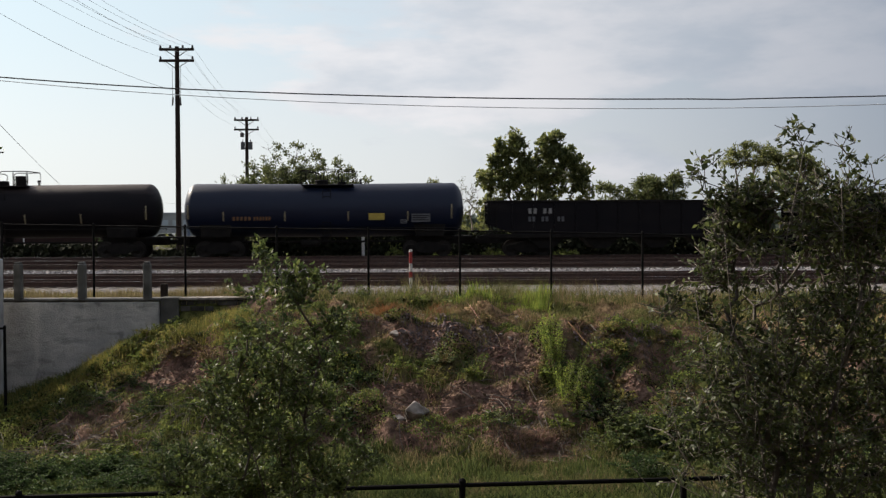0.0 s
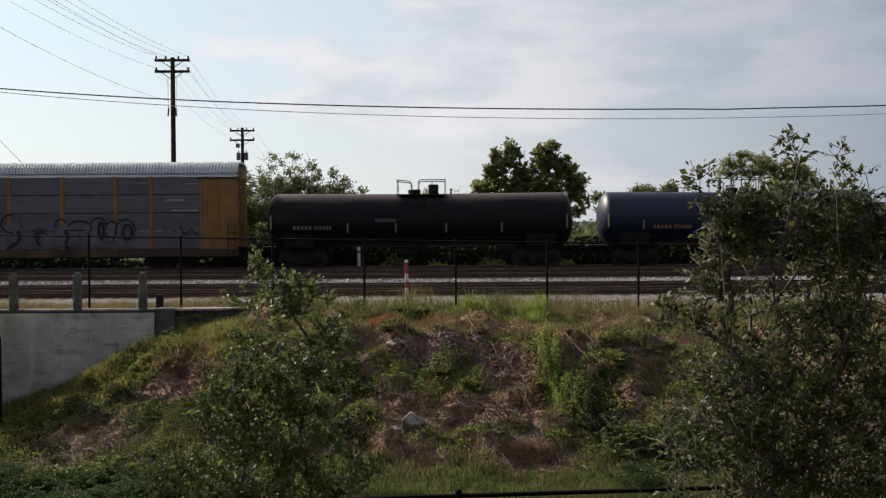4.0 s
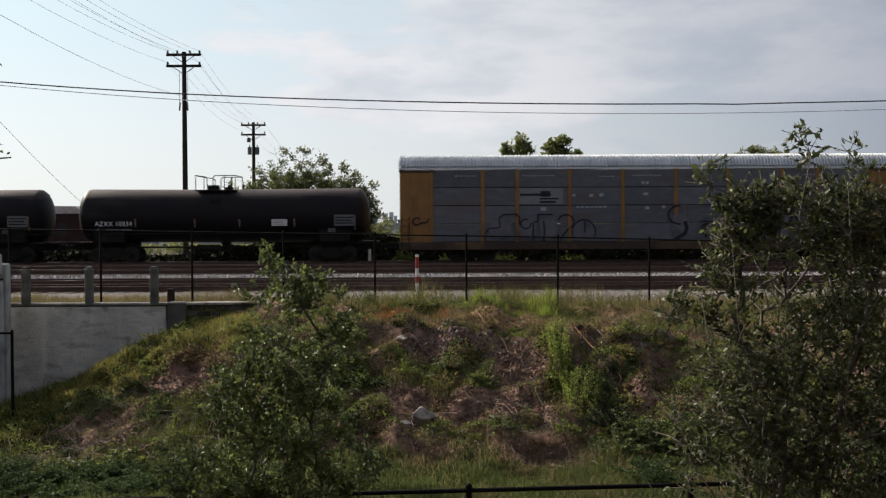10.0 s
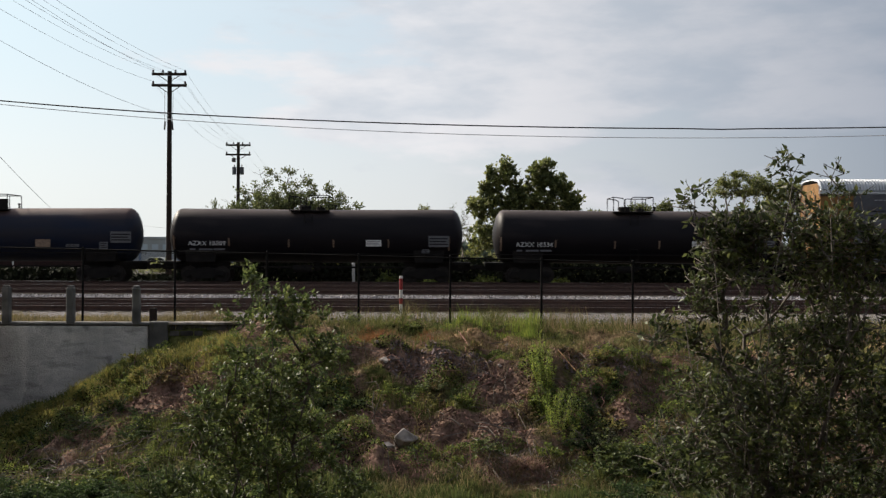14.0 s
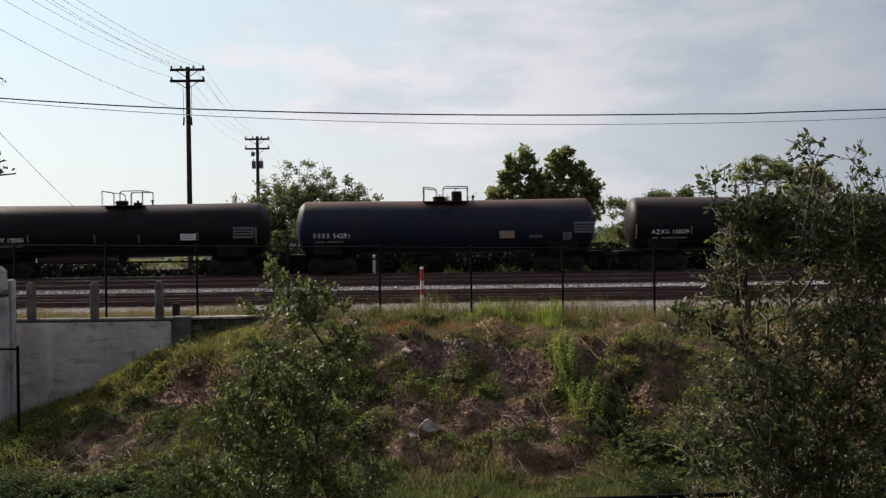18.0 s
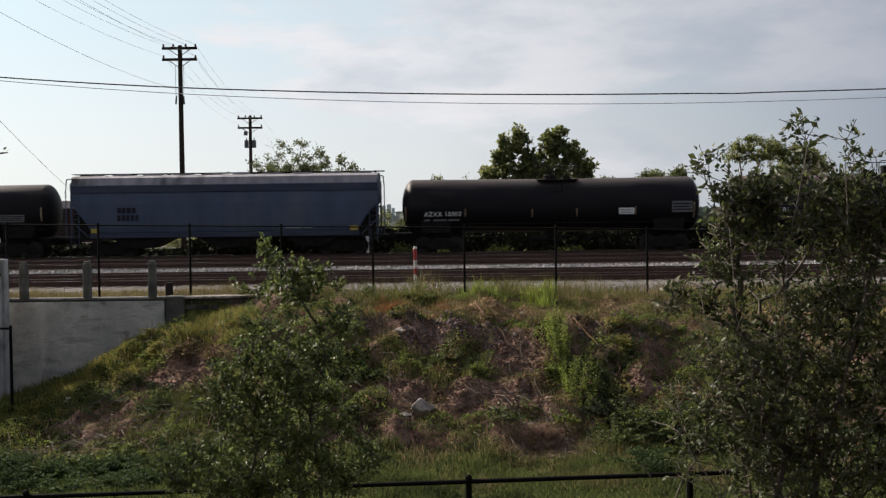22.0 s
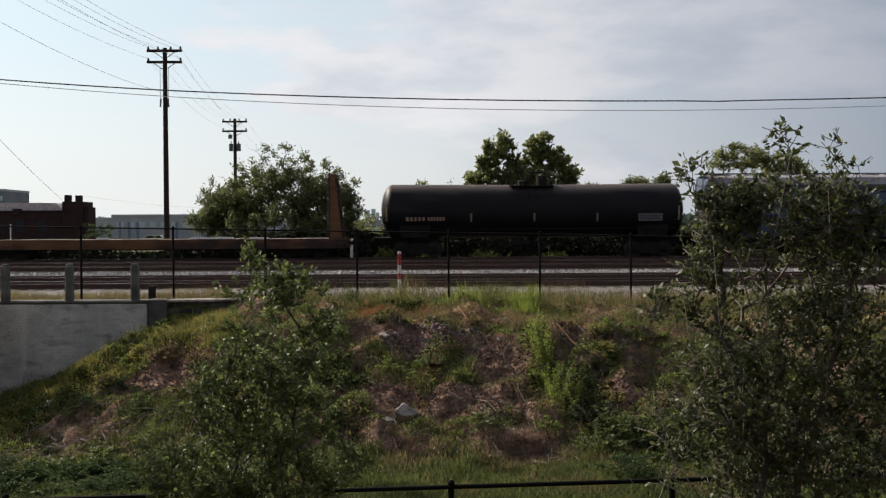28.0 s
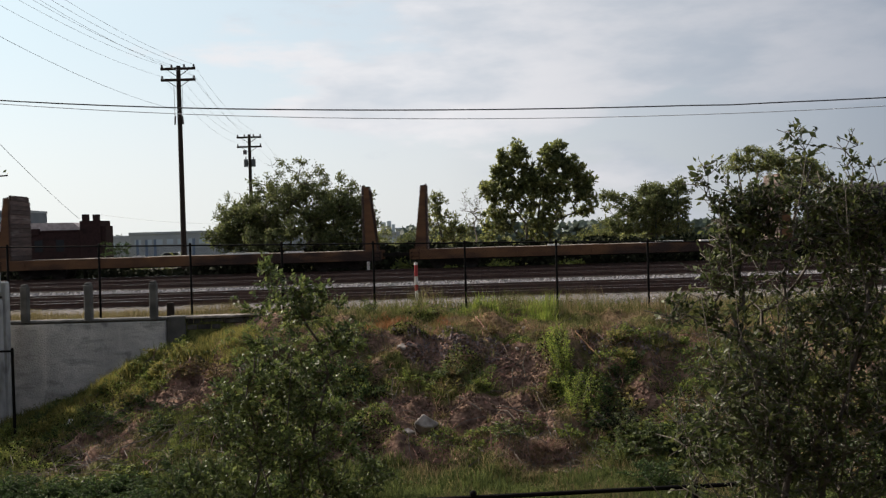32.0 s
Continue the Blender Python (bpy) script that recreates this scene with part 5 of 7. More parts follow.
def covered_hopper(left, right):
    """A curved-side covered hopper with a running board on its roof."""
    mid, half = (left + right) / 2, (right - left) / 2
    car = car_empty("covered_hopper_car", mid, "chalky blue covered hopper car with pale worn roof", "hopper car")
    cs = [(-1.35, 1.1), (-1.5, 1.35), (-1.56, 1.62), (-1.58, 2.2), (-1.58, 2.85), (-1.53, 3.4), (-1.45, 3.86), (-1.36, 4.25), (-1.1, 4.36), (-0.4, 4.42)]
    cs = cs + [(-y, z) for y, z in reversed(cs)]

    def loft(c0, c1, name, mat):
        # ends slope in below, as the hopper sheets do
        verts, faces = [], []
        xs = [-half, -half + 0.02, -half + 3, half - 3, half - 0.02, half]
        for x in xs:
            for y, z in cs[c0:c1]:
                inset = min(1.06, max(0.0, 2.85 - z) * 0.85) if abs(x) > half - 1 else 0
                sx = math.copysign(abs(x) - inset, x)
                verts.append((sx, y, z))
        k = c1 - c0
        for i in range(5):
            for j in range(k - 1):
                faces.append((i * k + j, (i + 1) * k + j, (i + 1) * k + j + 1, i * k + j + 1))
        return mesh_part(name, raw(name, verts, faces), mat, car, smooth=False)
    loft(0, 7, "side_sheet", M_HOPBLUE)
    loft(11, 18, "side_sheet", M_HOPBLUE)
    loft(6, 12, "roof", M_HOPTOP)
    for s in (-1, 1):
        bm = B()
        ring = [bm.verts.new((s * (half - 0.02 - min(1.06, max(0.0, 2.85 - z) * 0.85)), y, z)) for y, z in cs]
        bm.faces.new(ring)
        part("end_sheet", bm, M_HOPBLUE, car)
        for y in (-1.45, 1.45):
            part("end_post", rod(B(), (s * half, y, 1.1), (s * half, y, 4.0), 0.05, n=6), M_HOPBLUE, car)
            part("end_brace", rod(B(), (s * (half - 0.9), y, 1.1), (s * (half - 0.05), y, 1.9), 0.03, n=6), M_HOPBLUE, car)
        bm = pipe(B(), [(s * (half - 0.1), -1.3, 4.25), (s * (half + 0.28), -1.3, 4.2), (s * (half + 0.34), -1.3, 3.6), (s * (half + 0.34), -1.3, 1.1)], 0.03)
        part("grab_rail", bm, M_HOPBLUE, car)
        ladder(car, s * (half - 0.25), -1.66, 0.7, 3.4, M_HOPBLUE, 0.42, 9)
        bm = box(B(), min(s * (half + 0.5), s * (half - 2.6)), max(s * (half + 0.5), s * (half - 2.6)), -1.4, 1.4, 0.96, 1.06, 0.02)
        part("end_platform", bm, M_UNDER, car)
        bm = box(B(), min(s * (half - 1.5), s * (half - 1.08)), max(s * (half - 1.5), s * (half - 1.08)), -1.6, -1.53, 1.3, 1.55, 0.01)
        part("corner_plate", bm, M_YELLOW, car, "worn yellow corner plate")
        bm = box(B(), -half + 1.0, half - 1.0, s * 1.5 - 0.07, s * 1.5 + 0.07, 1.02, 1.28, 0.02)
        part("side_sill", bm, M_HOPDARK, car)
        # black fill that makes the dark void under each end slope
        bm = prism(B(), [(s * (half - 0.12), 1.08), (s * (half - 0.12), 2.55), (s * (half - 0.6), 2.3), (s * (half - 1.25), 1.4), (s * (half - 1.25), 1.08)][::s], -1.3, 1.3)
        part("end_fill_plate", bm, M_UNDER, car, "black plate filling the dark void under the end slope")
        # band along the top of each side, darker than the sheet below
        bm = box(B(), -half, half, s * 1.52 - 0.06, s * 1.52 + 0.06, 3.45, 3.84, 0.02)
        part("roof_eave", bm, M_HOPDARK, car, "dark blue band below the roof edge")
    bm = box(B(), -half - 0.3, half + 0.3, -0.42, 0.42, 4.5, 4.53, 0.0)
    for i in range(18):
        x = -half + 0.2 + (2 * half - 0.4) * i / 17
        box(bm, x - 0.03, x + 0.03, -0.42, 0.42, 4.4, 4.5)
    part("running_board", bm, M_UNDER, car)
    for i in range(10):
        x = -half + 0.9 + (2 * half - 1.8) * i / 9
        bm = box(B(), x - 0.5, x + 0.5, -0.75, 0.75, 4.40, 4.47, 0.02)
        part("roof_hatch", bm, M_HOPTOP, car)
    for i in range(3):
        x = -half + 3.6 + (2 * half - 7.2) * i / 2
        bm = prism(B(), [(x - 1.7, 1.05), (x + 1.7, 1.05), (x + 0.4, 0.45), (x - 0.4, 0.45)], -1.3, 1.3)
        part("discharge_pocket", bm, M_UNDER, car)
    bars("stencilled_mark", [(0.2, 0.06)] * 3 + [(0.2, 0.1)], 0.3, -half + 2.5, -1.6, 2.35, M_GRAFD, car)
    bars("stencilled_mark", [(0.18, 0.06)] * 5, 0.3, -half + 2.5, -1.6, 1.95, M_GRAFD, car)
    bars("stencilled_mark", [(0.9, 0.1), (0.5, 0.2)], 0.1, half - 5.0, -1.55, 1.45, M_GRAFL, car)
    running_gear(car, half, half - 2.0, half + 0.75)
    return car


covered_hopper(-148.9, -132.45)
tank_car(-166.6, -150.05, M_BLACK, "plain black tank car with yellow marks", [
    ("bars", mark(4, 0.14, 0.08) + [(0.13, 0.16)] + mark(6, 0.1, 0.06), 0.2, -6.9, 2.0, M_OSTRIP), ("plate", 1.3, 0.4, 5.6, 1.95, M_DULL)],
    [(-7.95, 2.0, 0.75), (-3.4, 1.95, 0.45), (0.0, 1.95, 0.45), (3.4, 1.95, 0.45), (7.8, 2.0, 0.75)], -158.4, "box")


def bulkhead_flat(left, right):
    """A flat car with a tall braced bulkhead at each end; left and right are the inner faces."""
    mid, half = (left + right) / 2, (right - left) / 2
    car = car_empty("bulkhead_flat_car", mid, "empty oxide orange bulkhead flat car", "flat car")
    for s in (-1, 1):
        bm = box(B(), -half - 1.0, half + 1.0, s * 1.5 - 0.05, s * 1.5 + 0.05, 0.56, 1.08, 0.015)
        box(bm, -half - 1.0, half + 1.0, s * 1.55 - 0.05, s * 1.55 + 0.05, 0.56, 0.62)
        part("side_sill", bm, M_FLAT, car)
        for i in range(14):
            x = -half + 0.7 + (2 * half - 1.4) * i / 13
            bm = box(B(), x - 0.05, x + 0.05, s * 1.57 - 0.03, s * 1.57 + 0.03, 0.68, 0.97, 0.01)
            part("stake_pocket", bm, M_FLAT, car)
    for i in range(12):
        xa, xb = -half + 2 * half * i / 12, -half + 2 * half * (i + 1) / 12
        bm = box(B(), xa + 0.01, xb - 0.01, -1.45, 1.45, 1.01, 1.075 + 0.01 * (i % 3), 0.006)
        part("deck_board", bm, M_DECK, car)
    for x0, w in ((2.0, 2.3), (5.2, 1.0), (-3.0, 0.6)):
        bm = box(B(), x0, x0 + w, -1.2, -0.9, 1.085, 1.17, 0.008)
        part("dunnage_batten", bm, M_WHITE, car, "pale wooden batten on the deck")
    bm = box(B(), -half - 0.6, half + 0.6, -0.32, 0.32, 0.48, 0.995, 0.02)
    part("centre_sill", bm, M_UNDER, car)
    for s in (-1, 1):
        x = s * half
        # load face: stacked boards in a steel edge, the top ones shorter
        bm = prism(B(), [(-1.42, 1.04), (1.42, 1.04), (1.42, 4.35), (1.2, 4.62), (-1.2, 4.62), (-1.42, 4.35)], -0.04, 0.04)
        bmesh.ops.transform(bm, matrix=Matrix.Translation((x + s * 0.07, 0, 0)) @ Matrix.Rotation(math.pi / 2, 4, "Z"), verts=bm.verts)
        bulk = part("bulkhead", bm, M_RUSTSILL, car)
        for k in range(14):
            za, zb = 1.10 + 0.248 * k, 1.10 + 0.248 * (k + 1)
            yw = 1.40 if zb < 4.4 else 1.24
            xa, xb = sorted((x - s * (0.012 + 0.008 * (k % 3)), x + s * 0.03))
            part("board", box(B(), xa, xb, -yw, yw, za + 0.008, zb - 0.008, 0.006), M_BULK, bulk)
        for y in (-1.36, -0.45, 0.45, 1.36):
            bm = prism(B(), [(x + s * 0.12, 1.04), (x + s * 0.74, 1.04), (x + s * 0.36, 4.58 if abs(y) < 1 else 4.46), (x + s * 0.12, 4.58 if abs(y) < 1 else 4.52)], y - 0.05, y + 0.05)
            part("brace", bm, M_FLAT if abs(y) > 1 else M_RUSTSILL, bulk)
        for z in (2.0, 2.9, 3.8):
            bm = box(B(), min(x + s * 0.13, x + s * 0.4), max(x + s * 0.13, x + s * 0.4), -1.3, 1.3, z - 0.05, z + 0.05, 0.01)
            part("cross_member", bm, M_RUSTSILL, bulk)
        bm = box(B(), min(x + s * 0.12, x + s * 0.37), max(x + s * 0.12, x + s * 0.37), -1.3, 1.3, 4.36, 4.46, 0.01)
        part("top_plate", bm, M_RUSTSILL, bulk)
        ladder(car, s * (half + 0.7), -1.62, 0.4, 1.05, M_UNDER, 0.4, 3)
    running_gear(car, half, half - 1.4, half + 1.75)
    return car


bulkhead_flat(-188.3, -169.4)
bulkhead_flat(-210.7, -191.8)
bulkhead_flat(-233.1, -214.2)

# seconds, metres rolled by the train
ROLLED = [(0, 0), (1, 5.7), (2, 11.4), (3, 17.1), (3.5, 19.95), (5.5, 31.5), (6, 34.4), (9, 52.0), (13, 75.5), (16, 93.1), (19, 111.1), (23, 134.9),
          (28, 164.1), (30, 175.75), (32, 187.5)]


# ---------------------------------------------------------------- poles and wires
def utility_pole(x, y, z0, z1, arms, label, cans=False):
    p = empty("utility_pole", pose(x, y, 0), label, "utility pole", "line of utility poles")
    bm = rod(B(), (0, 0, z0), (0, 0, z1), 0.21, 0.15, n=14)
    part("pole", bm, M_POLE, p)
    for z in arms:
        bm = box(B(), -1.24, 1.24, -0.22, -0.06, z - 0.09, z + 0.09, 0.01)
        arm = part("cross_arm", bm, M_POLE, p)
        bm = B()
        for s in (-1, 1):
            rod(bm, (s * 0.8, -0.16, z - 0.05), (0, -0.16, z - 0.6), 0.028, n=5)
        part("arm_brace", bm, M_POLE, arm)
        for ix in (-1.14, -0.45, 0.45, 1.14) if z == arms[0] else (-1.14, 1.14):
            bm = rod(B(), (ix, -0.15, z + 0.06), (ix, -0.15, z + 0.14), 0.03, n=6)
            rod(bm, (ix, -0.15, z + 0.12), (ix, -0.15, z + 0.30), 0.085, 0.06, n=10)
            part("insulator", bm, M_PORC, arm)
    if cans:
        for s in (-1, 1):
            bm = rod(B(), (s * 0.38, -0.1, arms[0] - 2.95), (s * 0.38, -0.1, arms[0] - 2.2), 0.21, n=14)
            rod(bm, (s * 0.38, -0.1, arms[0] - 2.2), (s * 0.38, -0.1, arms[0] - 1.95), 0.05, n=6)
            part("transformer", bm, M_CAN, p, "grey transformer can")
        bm = rod(B(), (-0.45, -0.1, arms[0] - 1.7), (-0.45, -0.1, arms[0] - 1.3), 0.2, n=10)
        part("cutout", bm, M_PORC, p)
    else:
        for s in (-1, 1):
            bm = rod(B(), (s * 0.3, -0.25, arms[0] - 4.0), (s * 0.25, -0.25, arms[0] - 3.4), 0.06, n=6)
            rod(bm, (s * 0.28, -0.25, arms[0] - 3.4), (s * 0.3, -0.2, arms[0] - 1.2), 0.015, n=4)
            part("line_fuse", bm, M_PORC, p)
    return p


utility_pole(-18.62, 77, -1.5, 14.5, (14.28, 13.48), "tall dark wooden pole with two cross-arms")
utility_pole(-19.2, 108, -1.5, 12.55, (12.25, 11.30), "dark wooden pole with arms and transformers", True)


def wire(name, a, b, sag, r, mat, label, n=24):
    a, b = Vector(a), Vector(b)
    pts = [a.lerp(b, i / n) - Vector((0, 0, 4 * sag * (i / n) * (1 - i / n))) for i in range(n + 1)]
    side = (b - a).cross(Vector((0, 0, 1))).normalized()
    verts, faces = [], []
    for p in pts:
        for k in range(5):
            q = 2 * math.pi * k / 5
            verts.append(tuple(p + side * (r * math.cos(q)) + Vector((0, 0, r * math.sin(q)))))
    for i in range(n):
        for k in range(5):
            faces.append((i * 5 + k, i * 5 + (k + 1) % 5, (i + 1) * 5 + (k + 1) % 5, (i + 1) * 5 + k))
    return tagged(mesh_part(name, raw(name, verts, faces), mat, smooth=True), label, "cable", "overhead wires")


def droop(name, x0, x1, y, f, r, mat, label):
    """A cable across the line whose height is f(x)."""
    n = 48
    verts, faces = [], []
    for i in range(n + 1):
        x = x0 + (x1 - x0) * i / n
        for k in range(5):
            q = 2 * math.pi * k / 5
            verts.append((x, y + r * math.cos(q), f(x) + r * math.sin(q)))
    for i in range(n):
        for k in range(5):
            faces.append((i * 5 + k, i * 5 + (k + 1) % 5, (i + 1) * 5 + (k + 1) % 5, (i + 1) * 5 + k))
    return tagged(mesh_part(name, raw(name, verts, faces), mat, smooth=True), label, "cable", "overhead wires")


droop("cable", -42, 42, 45, lambda x: 7.05 - 0.0232 * x + 0.00118 * x * x - 0.05 * math.exp(-((x - 12.8) / 0.8) ** 2) + 0.0009 * min(0.0, x + 8) ** 2, 0.028, M_WIRE, "thick black cable slung across the view")
droop("cable", -42, 42, 45.2, lambda x: 6.70 - 0.0297 * x + 0.00158 * x * x + 0.0006 * min(0.0, x + 8) ** 2, 0.016, M_WIREG, "thin grey cable slung below the thick one")
PREV = (-21.5, 36.0)
for z, xs in ((14.5, (-1.14, -0.45, 0.45, 1.14)), (13.7, (-1.14, 1.14))):
    for i, ix in enumerate(xs):
        wire("cable", (-18.62 + ix, 76.85, z + 0.05), (PREV[0] + ix, PREV[1], z + 1.5), 0.9, 0.009, M_WIREG, "thin line wire strung between utility poles")
        wire("cable", (-18.62 + ix, 76.85, z + 0.05), (-19.2 + ix, 107.85, z - 2.0), 0.8, 0.008, M_WIREG, "thin line wire strung between utility poles")
wire("cable", (-18.62, 76.8, 11.3), (PREV[0], PREV[1], 13.2), 0.9, 0.011, M_WIREG, "thin line wire strung between utility poles")
for ix in (-1.1, 0.0, 1.1):
    wire("cable", (-19.2 + ix, 108, 12.5), (-19.8 + ix, 140, 11.0), 0.8, 0.008, M_WIREG, "thin line wire strung between utility poles")
wire("cable", (-28.0, 60, 11.3), (-47.3, 139.7, 5.4), 0.3, 0.02, M_WIREG, "pale service wire running to the brick building", 16)
wire("cable", (-44.5, 139.7, 5.85), (-19.2, 108, 3.48), 0.3, 0.02, M_WIREG, "far thin wire above the yard")
utility_pole(-28.0, 60.1, -1.5, 11.5, (11.2,), "dark wooden pole carrying a service wire")
utility_pole(PREV[0], PREV[1] + 0.15, -3.5, 16.3, (15.9, 15.1), "tall dark wooden pole with two cross-arms")
for px in (-42, 42):
    utility_pole(px, 45.25, -1.5, 10.5, (10.2,), "dark wooden pole carrying the cross cables")


# ---------------------------------------------------------------- trees and shrubs
def leaf_mesh(name, places, size, rng, aspect=0.5, cup=0.25, up=0.35, dirs=None, stray=0.5):
    """Many folded leaves: each a pair of quads hinged along the midrib."""
    n = len(places)
    P = np.array(places, float).reshape(n, 3)
    r = np.random.RandomState(rng.randrange(1 << 30))
    d = r.normal(size=(n, 3)) + np.array([0, 0, -0.15]) if dirs is None else np.array(dirs, float).reshape(n, 3) + stray * r.normal(size=(n, 3))
    d /= np.linalg.norm(d, axis=1)[:, None]
    s = r.normal(size=(n, 3)) * 0.7 + np.array([0, 0, up])
    s = np.cross(d, s)
    s /= np.linalg.norm(s, axis=1)[:, None] + 1e-9
    nrm = np.cross(s, d)
    L = size * r.uniform(0.65, 1.25, (n, 1))
    W = L * aspect * r.uniform(0.8, 1.2, (n, 1))
    base, tip = P - d * L * 0.5, P + d * L * 0.5
    mid = P + nrm * L * 0.06
    l1 = P + s * W * 0.5 + nrm * W * cup - d * L * 0.06
    r1 = P - s * W * 0.5 + nrm * W * cup - d * L * 0.06
    verts = np.stack([base, l1, tip, r1, mid], 1).reshape(-1, 3)
    i = np.arange(n)[:, None] * 5
    tris = np.concatenate([i + [0, 1, 4], i + [1, 2, 4], i + [2, 3, 4], i + [3, 0, 4]], 1).reshape(-1, 3)
    me = bpy.data.meshes.new(name)
    me.vertices.add(len(verts))
    me.vertices.foreach_set("co", verts.ravel())
    me.loops.add(len(tris) * 3)
    me.loops.foreach_set("vertex_index", tris.ravel())
    me.polygons.add(len(tris))
    me.polygons.foreach_set("loop_start", np.arange(len(tris)) * 3)
    me.update(calc_edges=True)
    return me


def branch_mesh(name, nodes, parents, radii):
    verts, faces = [], []
    for i, p in enumerate(parents):
        if p < 0:
            continue
        a, b = nodes[p], nodes[i]
        d = b - a
        if d.length < 1e-5:
            continue
        q = d.to_track_quat("Z", "Y")
        n = 6 if radii[i] > 0.02 else 4
        o = len(verts)
        for c, rr in ((a, min(radii[p], radii[i] * 1.6)), (b, radii[i])):
            for k in range(n):
                t = 2 * math.pi * k / n
                verts.append(tuple(c + q @ Vector((rr * math.cos(t), rr * math.sin(t), 0))))
        faces += [(o + k, o + (k + 1) % n, o + n + (k + 1) % n, o + n + k) for k in range(n)]
        faces.append(tuple(o + n + k for k in range(n)))
    return raw(name, verts, faces)


def tree(name, base, stems, blobs, trunk_r, leaf, per, spread, leaf_mat, bark_mat, label, category, seed, twigs=3, aspect=0.5, tips=(), droopy=0.0, bare=0.0, thin=None, young=(), hug=0.22):
    """Grows limbs from the base towards clump centres that fill the blobs, and hangs leaves along the last twigs.
    blobs: (x, y, z, rx, ry, rz, clumps), in the world."""
    rng = random.Random(seed)
    base = Vector(base)
    t = empty(name, pose(*base), label, category)
    targets = []
    for x, y, z, rx, ry, rz, count in blobs:
        for _ in range(count):
            while True:
                u = Vector((rng.uniform(-1, 1), rng.uniform(-1, 1), rng.uniform(-1, 1)))
                if u.length <= 1:
                    break
            u *= (0.35 + 0.65 * u.length ** 0.5) if u.length > 0 else 1
            targets.append(Vector((x + u.x * rx, y + u.y * ry, z + u.z * rz)))
    targets += [Vector(p) for p in tips]
    targets = [p - base for p in targets]
    nodes, parents = [Vector((0, 0, -0.15))], [-1]
    for sx, sy, sz in stems:  # main stems, slightly crooked
        last = 0
        top = Vector((sx, sy, sz))
        for k in range(1, 7):
            f = k / 6
            w = 0.04 * top.length
            nodes.append(Vector((sx * f ** 1.3, sy * f ** 1.3, sz * f)) + Vector((rng.uniform(-w, w), rng.uniform(-w, w), 0)) * (f < 1))
            parents.append(last)
            last = len(nodes) - 1
    arr = np.array([tuple(v) for v in nodes])
    targets.sort(key=lambda p: (p - Vector((0, 0, p.z * 0.5))).length)
    places, facing = [], []
    clump_nodes = []
    for p in targets:
        v = np.array(tuple(p))
        dv = v - arr
        dist = np.linalg.norm(dv, axis=1)
        cost = dist + np.clip(arr[:, 2] - v[2] + 0.25 * dist, 0, None) * 1.6
        j = int(cost.argmin())
        a = nodes[j]
        seg = max(1, min(4, int((p - a).length / (spread * 1.4))))
        last = j
        for k in range(1, seg + 1):
            f = k / seg
            q = a.lerp(p, f) + Vector((rng.uniform(-1, 1), rng.uniform(-1, 1), rng.uniform(-0.4, 1))) * (0.10 * (p - a).length * (f < 1))
            nodes.append(q)
            parents.append(last)
            last = len(nodes) - 1
        arr = np.concatenate([arr, np.array([tuple(v) for v in nodes[len(arr):]])])
        clump_nodes.append(last)
    for c in clump_nodes:
        p = nodes[c]
        bare_clump = rng.random() < bare
        for _ in range(twigs):
            d = Vector((rng.gauss(0, 1), rng.gauss(0, 1), rng.gauss(0.35 - droopy, 0.8)))
            d = d.normalized() * spread * rng.uniform(0.6, 1.25)
            nodes.append(p + d)
            parents.append(c)
            if bare_clump:
                continue
            m = max(1, round(per / twigs * rng.uniform(0.6, 1.4)))
            for _ in range(m):
                f = rng.uniform(0.1, 1.08)
                off = Vector((rng.gauss(0, 1), rng.gauss(0, 1), rng.gauss(0, 1)))
                places.append(tuple(p + d * f + off * spread * hug))
                facing.append(tuple(d.normalized() * 0.8 + off.normalized() * 0.7))  # leaves stand off their twig
    load = [0.0] * len(nodes)
    for i in range(len(nodes) - 1, 0, -1):
        load[i] += 1
        load[parents[i]] += load[i]
    total = max(load[0], 1)
    radii = [max(thin or (0.0025 if trunk_r < 0.06 else 0.008), trunk_r * (l / total) ** 0.46) for l in load]
    mesh_part("trunk", branch_mesh("trunk", nodes, parents, radii), bark_mat, t, smooth=True)
    if places:
        mesh_part("crown", leaf_mesh("crown", places, leaf, rng, aspect, dirs=facing, stray=0.35), leaf_mat, t)
    for x, y, z, size in young:  # large leaves on the newest shoots
        pts = [tuple(Vector((x, y, z)) - base + Vector((rng.gauss(0, 1), rng.gauss(0, 0.6), rng.gauss(0, 1))) * 0.055) for _ in range(4)]
        mesh_part("young_leaves", leaf_mesh("young_leaves", pts, size, rng, 0.72), leaf_mat, t)
    return t


GZ = -3.05
